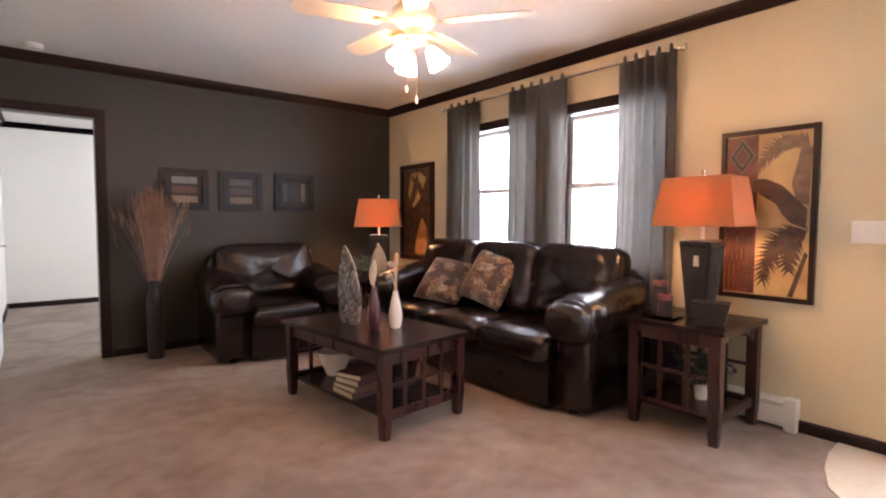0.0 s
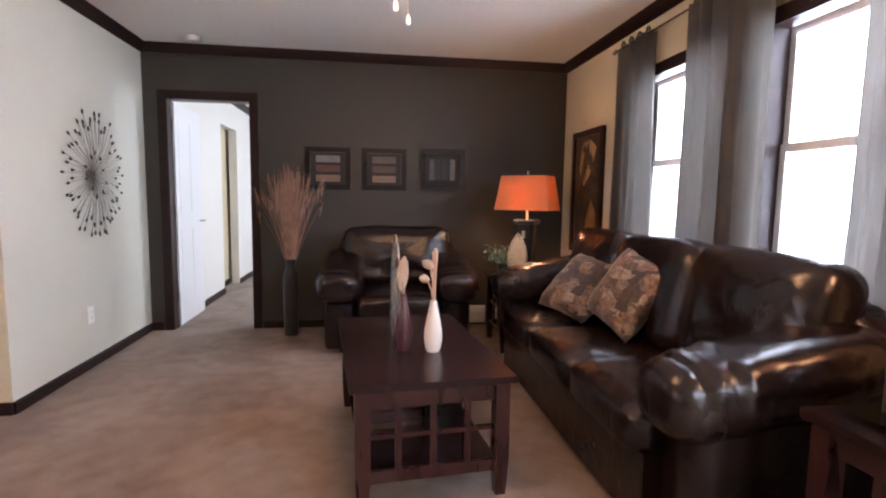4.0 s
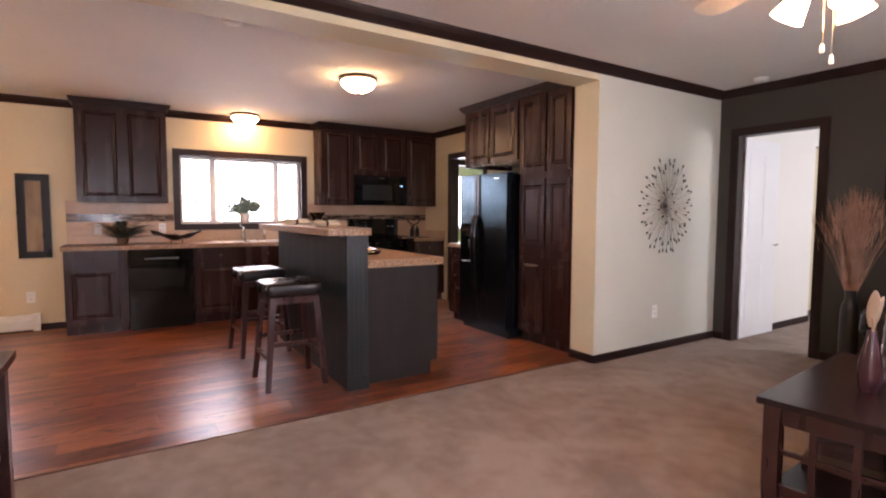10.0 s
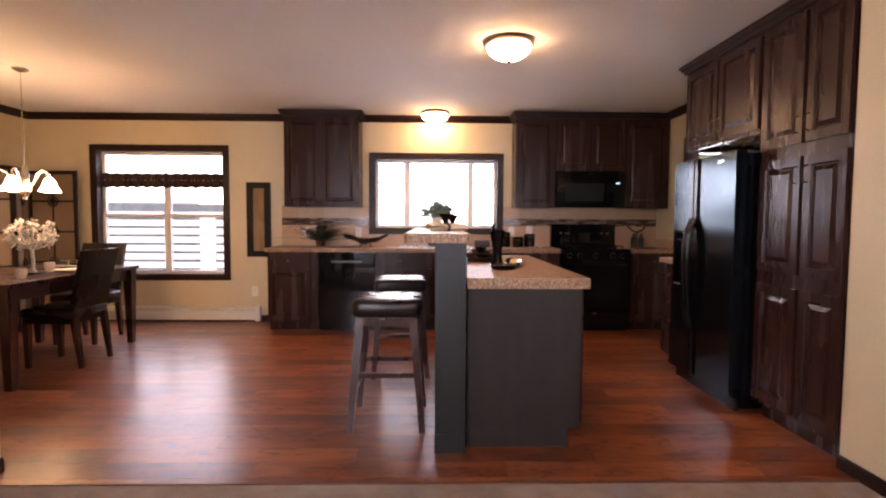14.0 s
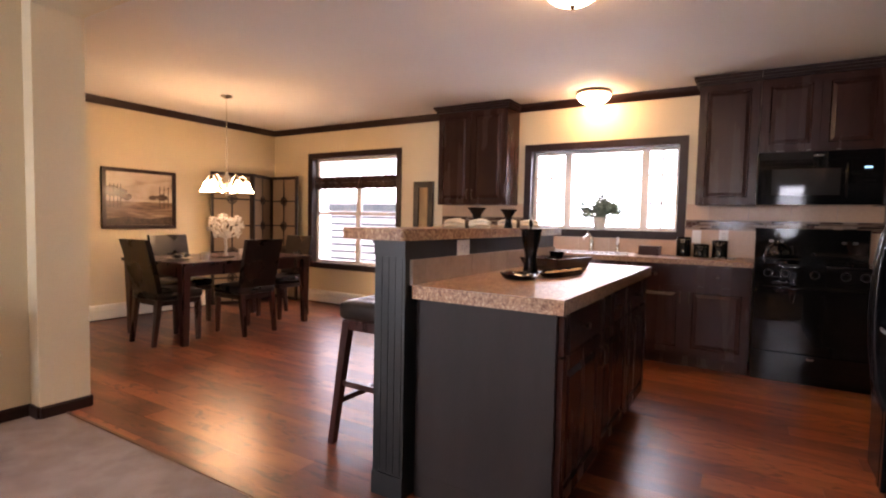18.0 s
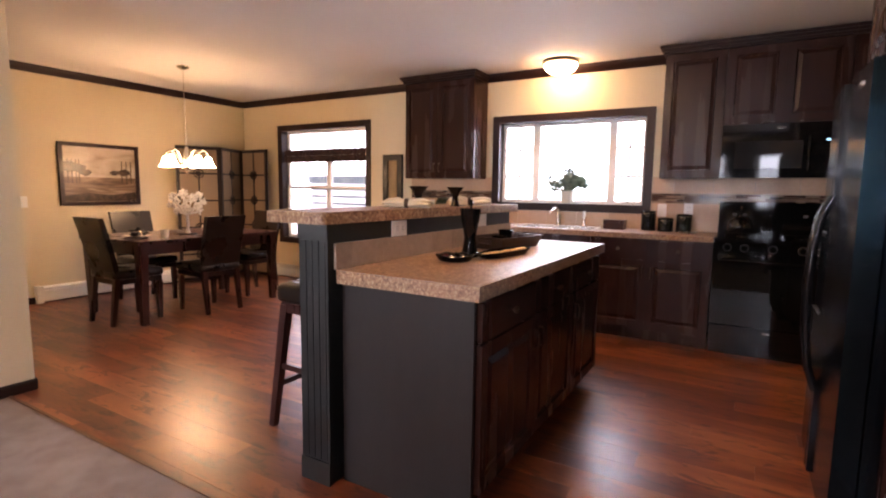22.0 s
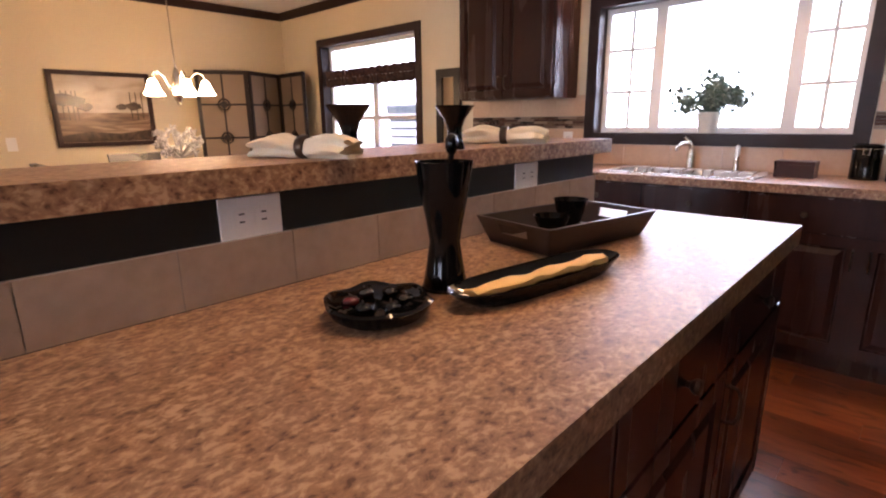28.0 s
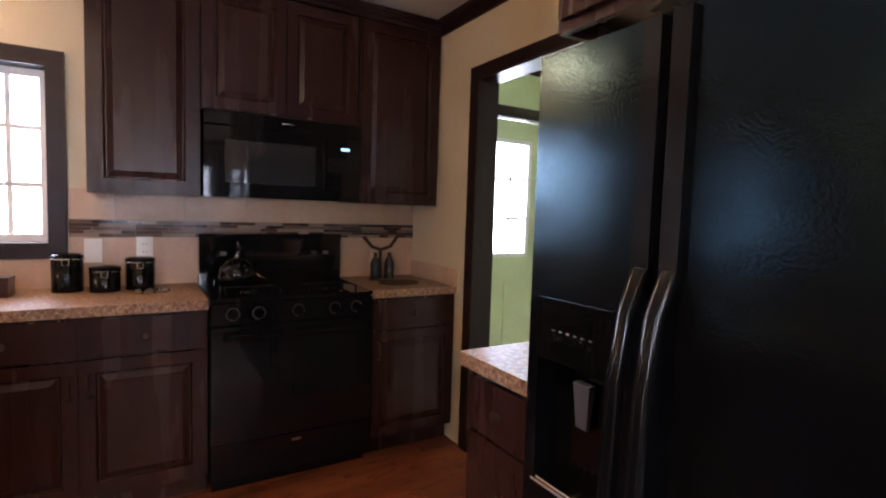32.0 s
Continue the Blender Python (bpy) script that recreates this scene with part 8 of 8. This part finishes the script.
fd = thing("sectioned_dish", "black glossy round dish with hollows for fruit", "dish", (-1.05, 2.09, IZ))
bm = bmesh.new()
prof = [(0, 0), (0.07, 0), (0.085, 0.008), (0.098, 0.03), (0.092, 0.034), (0.080, 0.028), (0.06, 0.03), (0.045, 0.022), (0.02, 0.02), (0, 0.022)]
lathe(bm, [(r_ * 0.92, z_ * 0.9) for r_, z_ in prof], n=42)
for v in bm.verts:
    a = math.atan2(v.co.y, v.co.x)
    r = math.hypot(v.co.x, v.co.y)
    if v.co.z > 0.006:
        k = 0.97 + 0.04 * math.cos(6 * a) * min(1, r / 0.08)
        v.co.x *= k
        v.co.y *= k
        v.co.z += 0.0025 * math.cos(6 * a) * min(1, r / 0.06)
part("dish", bm, BLACK, fd, smooth=True)
FRUIT = surf("dark_red_fruit", (0.05, 0.006, 0.008), (0.14, 0.015, 0.015), 0.2, 10, 60, 0.0)
for k in range(6):
    a = radians(60 * k + 20)
    bl_ = thing("decorative_ball", "small dark glossy fruit in the black dish", "fruit", (-1.05 + 0.043 * math.cos(a), 2.09 + 0.043 * math.sin(a), IZ + 0.019), 0, "small fruit")
    bm = bmesh.new()
    puff(bm, (0, 0, 0.008), (0.015, 0.015, 0.008), 1, 1, 14, 9)
    part("flesh", bm, FRUIT if k == 5 else BLACK, bl_, smooth=True)
    bm = bmesh.new()
    tube(bm, [(0, 0, 0.017), (0.003, 0, 0.022)], 0.0014, 5)
    part("stalk", bm, BRONZE, bl_)

op = thing("long_dish", "long narrow black dish with a folded gold napkin", "dish", (-1.359, 2.202, IZ), -9)
bm = bmesh.new()
rings = []
for sc, z in ((0.80, 0.0), (0.9, 0.012), (1.0, 0.028), (0.985, 0.030), (0.86, 0.016), (0.6, 0.010)):
    rings.append([bm.verts.new((0.222 * sc * math.copysign(abs(math.cos(a)) ** 0.6, math.cos(a)), 0.055 * sc * math.copysign(abs(math.sin(a)) ** 0.75, math.sin(a)), z)) for a in [2 * math.pi * i / 36 for i in range(36)]])
for a, b in zip(rings, rings[1:]):
    for i in range(36):
        bm.faces.new((a[i], a[(i + 1) % 36], b[(i + 1) % 36], b[i]))
bm.faces.new(rings[0][::-1])
bm.faces.new(rings[-1])
part("dish", bm, BLACK, op, smooth=True)
GOLDCLOTH = surf("gold_napkin_cloth", (0.72, 0.42, 0.12), (0.80, 0.50, 0.17), 0.8, 10, 150, 0.3, dist=0.002)
gn = thing("gold_napkin", "folded gold cloth napkin in the long dish", "napkin", (-1.359, 2.202, IZ + 0.0165), -9)
bm = bmesh.new()
n = 40
rows = []
for i in range(n + 1):
    u = i / n
    x = -0.18 + 0.36 * u
    w = 0.020 + 0.003 * math.sin(u * 31) + 0.003 * noise.noise((u * 30, 2, 5))
    w *= 1 - 0.25 * math.exp(-((u - 0.45) / 0.05) ** 2)
    rows.append([bm.verts.new(q) for q in ((x, -w, 0.0), (x, -w * 0.9, 0.008 + 0.003 * math.sin(u * 19)), (x, 0.3 * w, 0.012 + 0.003 * math.sin(u * 27 + 1)), (x, w, 0.009 + 0.003 * math.sin(u * 23)), (x, w, 0.0))])
for a, b in zip(rows, rows[1:]):
    for k in range(5):
        bm.faces.new((a[k], a[(k + 1) % 5], b[(k + 1) % 5], b[k]))
bm.faces.new(rows[0][::-1])
bm.faces.new(rows[-1])
part("cloth", bm, GOLDCLOTH, gn, smooth=True)

# serving tray with slot handles, bowls in it
st_ = thing("serving_tray", "dark rectangular serving tray with slot handles", "tray", (-1.736, 2.04, IZ), -11)
TRAYWOOD = surf("dark_tray_wood", (0.022, 0.013, 0.010), (0.04, 0.024, 0.018), 0.35, 5, 60, 0.08, stretch=(1, 6, 6))
tx, ty, th_, sl = 0.179, 0.099, 0.068, 0.026
block("tray_base", TRAYWOOD, st_, (-tx, -ty, 0, tx, ty, 0.008))
for s in (-1, 1):
    bm = bmesh.new()
    for q in bx(bm, -tx, 0, 0.0, tx, 0.008, th_):
        k = q.co.z / th_
        q.co.y = s * (ty - 0.008 + q.co.y + sl * k)
        q.co.x *= 1 + sl * k / tx
    part("long_side", bm, TRAYWOOD, st_)
    bm = bmesh.new()
    holed(bm, (-1, -0.4, 0.4, 1), (0.0, 0.032, 0.056, th_), {(1, 1)}, 0, 0.008, lambda u, v, w: (s * (tx - 0.008 + w + sl * v / th_), u * ty * (1 + sl * v / th_ / ty), v))
    part("handle_side", bm, TRAYWOOD, st_, "tray end with a slot handle")
for x, y, r, h in ((-1.665, 2.035, 0.046, 0.062), (-1.785, 2.02, 0.046, 0.088)):
    b_ = thing("bowl", "small black bowl in the serving tray", "bowl", (x, y, IZ + 0.0085), 0, "bowls in the tray")
    bm = bmesh.new()
    lathe(bm, [(0, 0), (r * 0.45, 0), (r * 0.55, 0.012), (r, h), (r - 0.003, h), (r * 0.5, 0.016), (0, 0.012)], n=24)
    part("body", bm, BLACK, b_, smooth=True)

# ---- things on the long worktop ----
for x, y, r, h in ((-3.84, 2.52, 0.055, 0.175), (-3.80, 2.665, 0.055, 0.12), (-3.84, 2.805, 0.056, 0.155)):
    r *= 1.12
    c = thing("canister", "black glazed canister with a wire clamp lid", "canister", (x, y - 0.025, CT), 0, "kitchen canisters")
    bm = bmesh.new()
    lathe(bm, [(0, 0), (r, 0), (r, h - 0.03), (r * 0.96, h - 0.026)], n=24)
    part("body", bm, BLACK, c, smooth=True)
    bm = bmesh.new()
    lathe(bm, [(r * 0.96, h - 0.024), (r * 1.03, h - 0.022), (r * 1.03, h - 0.006), (r * 0.8, h), (0, h + 0.002)], n=24)
    part("lid", bm, BLACK, c, smooth=True)
    bm = bmesh.new()
    tube(bm, [(r + 0.003, -0.012, h - 0.02), (r + 0.012, -0.012, h - 0.05), (r + 0.012, 0.012, h - 0.05), (r + 0.003, 0.012, h - 0.02)], 0.0025, 5)
    tube(bm, [(r * 1.05 * math.cos(q), r * 1.05 * math.sin(q), h - 0.024) for q in [i * math.pi / 12 for i in range(25)]], 0.0022, 5, cap=False)
    part("clamp", bm, NICKEL, c, "bright wire clamp", smooth=True)
sp = thing("spoon_rest", "shiny metal spoon rest on the worktop", "spoon rest", (-3.70, 2.83, CT))
bm = bmesh.new()
lathe(bm, [(0, 0), (0.06, 0), (0.075, 0.01), (0.072, 0.012), (0.05, 0.005), (0, 0.004)], n=20, squash=(0.6, 1.1))
part("dish", bm, STEEL, sp, smooth=True)
kb = thing("recipe_box", "dark red-brown recipe box on the worktop", "box", (-3.78, 2.22, CT), 88)
block("body", MAHOGANY, kb, (-0.088, -0.055, 0.0, 0.088, 0.055, 0.064), bevel=0.003)
block("lid", MAHOGANY, kb, (-0.09, -0.057, 0.0645, 0.09, 0.057, 0.084), bevel=0.003)
kt = thing("kettle", "shiny black kettle on the range", "kettle", (-3.70, 3.20, 0.935))
bm = bmesh.new()
lathe(bm, [(0, 0), (0.085, 0), (0.092, 0.02), (0.085, 0.07), (0.05, 0.11), (0.0, 0.118)], n=26)
part("body", bm, BLACKGLASS, kt, smooth=True)
bm = bmesh.new()
tube(bm, [(0.07, 0, 0.06), (0.11, 0, 0.08), (0.13, 0, 0.11)], 0.014, 8, 0.009)
part("spout", bm, BLACKGLASS, kt, smooth=True)
bm = bmesh.new()
tube(bm, [(-0.05, 0, 0.10), (-0.06, 0, 0.16), (0, 0, 0.19), (0.06, 0, 0.16), (0.05, 0, 0.10)], 0.007, 8)
part("handle", bm, BLACK, kt, smooth=True)
bm = bmesh.new()
lathe(bm, [(0, 0.135), (0.01, 0.132), (0.012, 0.122), (0.02, 0.117)], n=12)
part("lid_knob", bm, NICKEL, kt, smooth=True)
wr = thing("cruet_stand", "dark metal stand with clear bottles on the worktop", "bottle stand", (-3.80, 4.02, CT))
bm = bmesh.new()
tube(bm, [(0.0, -0.11, 0.26), (0.01, -0.06, 0.20), (0, 0, 0.18), (0.01, 0.06, 0.20), (0.0, 0.11, 0.26)], 0.011, 8)
tube(bm, [(0, 0, 0.18), (0, 0, 0.0)], 0.011, 8)
lathe(bm, [(0, 0), (0.07, 0), (0.07, 0.008), (0, 0.01)], n=20)
part("stand", bm, BRONZE, wr, smooth=True)
for y in (-0.045, 0.045):
    bm = bmesh.new()
    lathe(bm, [(0, 0.0), (0.028, 0.0), (0.03, 0.09), (0.012, 0.13), (0.012, 0.155), (0, 0.155)], (0.03, y, 0.011), n=16)
    part("bottle", bm, SMOKEGLASS, wr, "shiny dark small bottle", smooth=True)
tp = thing("trivet", "dark patterned trivet lying on the worktop", "trivet", (-3.62, 4.06, CT), 5)
bm = bmesh.new()
tube(bm, [(0.09 * math.cos(q), 0.12 * math.sin(q), 0.006) for q in [i * math.pi / 12 for i in range(25)]], 0.005, 6, cap=False)
for k in range(-3, 4):
    w = 0.12 * math.sqrt(max(0.0, 1 - (k * 0.025 / 0.09) ** 2))
    tube(bm, [(k * 0.025, -w, 0.006), (k * 0.025, w, 0.006)], 0.004, 5)
part("grid", bm, BRONZE, tp)

# fern in a pot and a dark curved leaf ornament
fp = thing("fern", "dark green fern in a small brown pot", "plant", (-3.72, 0.385, CT))
bm = bmesh.new()
lathe(bm, [(0, 0), (0.045, 0), (0.06, 0.07), (0.052, 0.07), (0, 0.06)], n=18)
part("pot", bm, surf("brown_pot", (0.13, 0.06, 0.035), (0.18, 0.09, 0.055), 0.5, 5, 60, 0.0), fp, smooth=True)
bm = bmesh.new()
rf = random.Random(8)
for k in range(54):
    a = rf.random() * 2 * math.pi
    ln, up = rf.uniform(0.30, 0.52), rf.uniform(0.02, 0.19)
    pts = [Vector((math.cos(a) * ln * t * (0.42 if math.cos(a) < 0 else 0.9), math.sin(a) * ln * t, 0.06 + up * math.sin(math.pi * 0.62 * t))) for t in [i / 9 for i in range(10)]]
    tube(bm, pts, 0.002, 4, 0.001)
    for i in range(1, 10):
        d_ = (pts[i] - pts[i - 1]).normalized()
        sd_ = d_.cross(Vector((0, 0, 1))).normalized()
        w = 0.06 * math.sin(math.pi * (0.15 + 0.75 * i / 10))
        for s in (-1, 1):
            v = [bm.verts.new(q) for q in (pts[i], pts[i] + sd_ * s * w * 0.5 + d_ * 0.016, pts[i] + sd_ * s * w + d_ * 0.012, pts[i] + sd_ * s * w * 0.5 - d_ * 0.004)]
            bm.faces.new(v)
part("fronds", bm, FERN, fp, kind="stuff")
lo_ = thing("leaf_bowl", "dark curved metal leaf bowl on short feet", "bowl", (-3.68, 0.90, CT), 86)
bm = bmesh.new()
rows = []
for j in range(21):
    u = j / 20 * 2 - 1
    w = 0.11 * (1 - u * u) ** 0.6 + 0.010
    rows.append([bm.verts.new((0.25 * u, w * s, 0.03 + 0.09 * abs(u) ** 1.4 + 0.06 * s * s * (1 - 0.5 * abs(u)) + 0.008 * math.sin(9 * u + 2 * s))) for s in (-1, -0.5, 0, 0.5, 1)])
for a, b in zip(rows, rows[1:]):
    for k in range(4):
        bm.faces.new((a[k], a[k + 1], b[k + 1], b[k]))
bmesh.ops.solidify(bm, geom=bm.faces[:], thickness=0.004)
part("leaf", bm, BRONZE, lo_, smooth=True)
for s in (-1, 1):
    bm = bmesh.new()
    tube(bm, [(s * 0.06, -0.03, 0.0), (s * 0.05, 0, 0.042), (s * 0.06, 0.03, 0.0)], 0.006, 6)
    part("foot", bm, BRONZE, lo_, smooth=True)
# woven basket on the small worktop
wb = thing("basket", "small woven tan basket on the worktop", "basket", (-2.02, 3.98, CT))
bm = bmesh.new()
for k in range(9):
    r = 0.065 + 0.004 * k
    tube(bm, [((r + 0.003 * (i % 2)) * math.cos(q), (r + 0.003 * (i % 2)) * math.sin(q), 0.008 + 0.014 * k) for i, q in enumerate([j * math.pi / 14 for j in range(29)])], 0.008, 6, cap=False)
lathe(bm, [(0, 0.0), (0.066, 0.0), (0.066, 0.006), (0, 0.006)], n=20)
part("weave", bm, DRYGRASS, wb, smooth=True)

# ---- wood planks of the kitchen and dining floor ----
plank_meshes = {}


def plank_mesh(ln, w):
    key = (round(ln, 2), round(w, 3))
    if key not in plank_meshes:
        bm = bmesh.new()
        g = 0.0004
        v = bx(bm, g, g, -0.012, w - g, ln - g, 0.001)
        soften(bm, 0.0007, 1)
        bmesh.ops.recalc_face_normals(bm, faces=bm.faces[:])
        me = bpy.data.meshes.new("plank")
        bm.to_mesh(me)
        bm.free()
        me.materials.append(PLANK)
        plank_meshes[key] = me
    return plank_meshes[key]


floor_k = thing("floor_kitchen", "glossy reddish cherry laminate plank floor", "floor", kind="structure")
pw, pl = 0.155, 1.22
rng = random.Random(4)
x, row = W, 0
while x < -0.205:
    w = min(pw, -0.20 - x)
    y = SD - (row * 0.47) % pl
    while y < KN + 0.115:
        a, b = max(y, SD), min(y + pl, KN + 0.12)
        if b - a > 0.02:
            ob = new("plank", plank_mesh(b - a, w))
            ob.parent = floor_k
            ob.location = (x, a, 0)
        y += pl
    x += pw
    row += 1
setting("floor_edge_strip", "thin cherry strip between planks and carpet", "trim", surf("cherry_edge_strip", (0.10, 0.035, 0.016), (0.14, 0.05, 0.022), 0.4, 6, 60, 0.05), (-0.203, -0.385, -0.005, -0.188, 3.65, 0.006))

# ---- wall tiles over the worktops ----
tile_meshes = {}


def tile(parent, mat, box, name="tile"):
    x0, y0, z0, x1, y1, z1 = box
    key = (mat.name, round(x1 - x0, 3), round(y1 - y0, 3), round(z1 - z0, 3))
    if key not in tile_meshes:
        bm = bmesh.new()
        bx(bm, 0, 0, 0, x1 - x0, y1 - y0, z1 - z0)
        soften(bm, 0.0015, 1)
        me = bpy.data.meshes.new(name)
        bm.to_mesh(me)
        bm.free()
        me.materials.append(mat)
        tile_meshes[key] = me
    ob = new(name, tile_meshes[key])
    ob.parent = parent
    ob.location = (x0, y0, z0)


STRIP = [surf("glass_strip_" + n, c, tuple(k * 1.5 for k in c), 0.12, 9, 60, 0.0, piece=0.3, spec=0.3) for n, c in (("brown", (0.055, 0.026, 0.018)), ("taupe", (0.11, 0.07, 0.048)), ("dark", (0.022, 0.014, 0.012)), ("pale", (0.19, 0.135, 0.10)))]
bsp = thing("backsplash", "beige tile backsplash with a band of thin glass strips", "backsplash", kind="structure")
block("grout", GROUT, bsp, (W + 0.0005, -0.12, CT, W + 0.004, 0.90, UB + 0.02), (W + 0.0005, 2.49, CT, W + 0.004, KN - 0.001, UB + 0.02), (W + 0.0005, 0.90, CT, W + 0.004, 2.49, 1.037))
rng = random.Random(9)
TS = 0.305


def tile_row(y0, y1, z0, z1, off=0.0):
    y = y0 - off
    while y < y1 - 0.01:
        a, b = max(y, y0), min(y + TS, y1)
        if b - a > 0.015:
            tile(bsp, TILE, (W + 0.004, a + 0.0015, z0 + 0.0015, W + 0.011, b - 0.0015, z1 - 0.0015))
        y += TS


for y0, y1 in ((-0.12, 0.90), (2.49, KN - 0.001)):
    tile_row(y0, y1, CT + 0.001, 1.14)
    tile_row(y0, y1, 1.225, UB + 0.02, 0.12)
    for r in range(5):
        y = y0
        while y < y1 - 0.008:
            ln = rng.choice((0.06, 0.09, 0.12, 0.15))
            b = min(y + ln, y1)
            if b - y > 0.008:
                tile(bsp, rng.choice(STRIP), (W + 0.004, y + 0.001, 1.141 + r * 0.0166, W + 0.011 + rng.choice((0, 0.001, 0.002)), b - 0.001, 1.1565 + r * 0.0166), "glass_strip")
            y = b
tile_row(0.90, 2.49, CT + 0.001, 1.036)
# taupe tiles and outlets behind the island worktop
isp = thing("island_backsplash", "row of taupe tiles behind the island worktop", "backsplash", kind="structure")
block("grout", GROUT, isp, (-2.295, 1.8203, IZ, -0.539, 1.8315, IZ + 0.1035))
x = -2.32
while x < -0.55:
    a, b = max(x, -2.295), min(x + 0.2105, -0.539)
    tile(isp, TILEG, (a + 0.001, 1.8316, IZ + 0.001, b - 0.001, 1.8346, IZ + 0.104))
    x += 0.2105
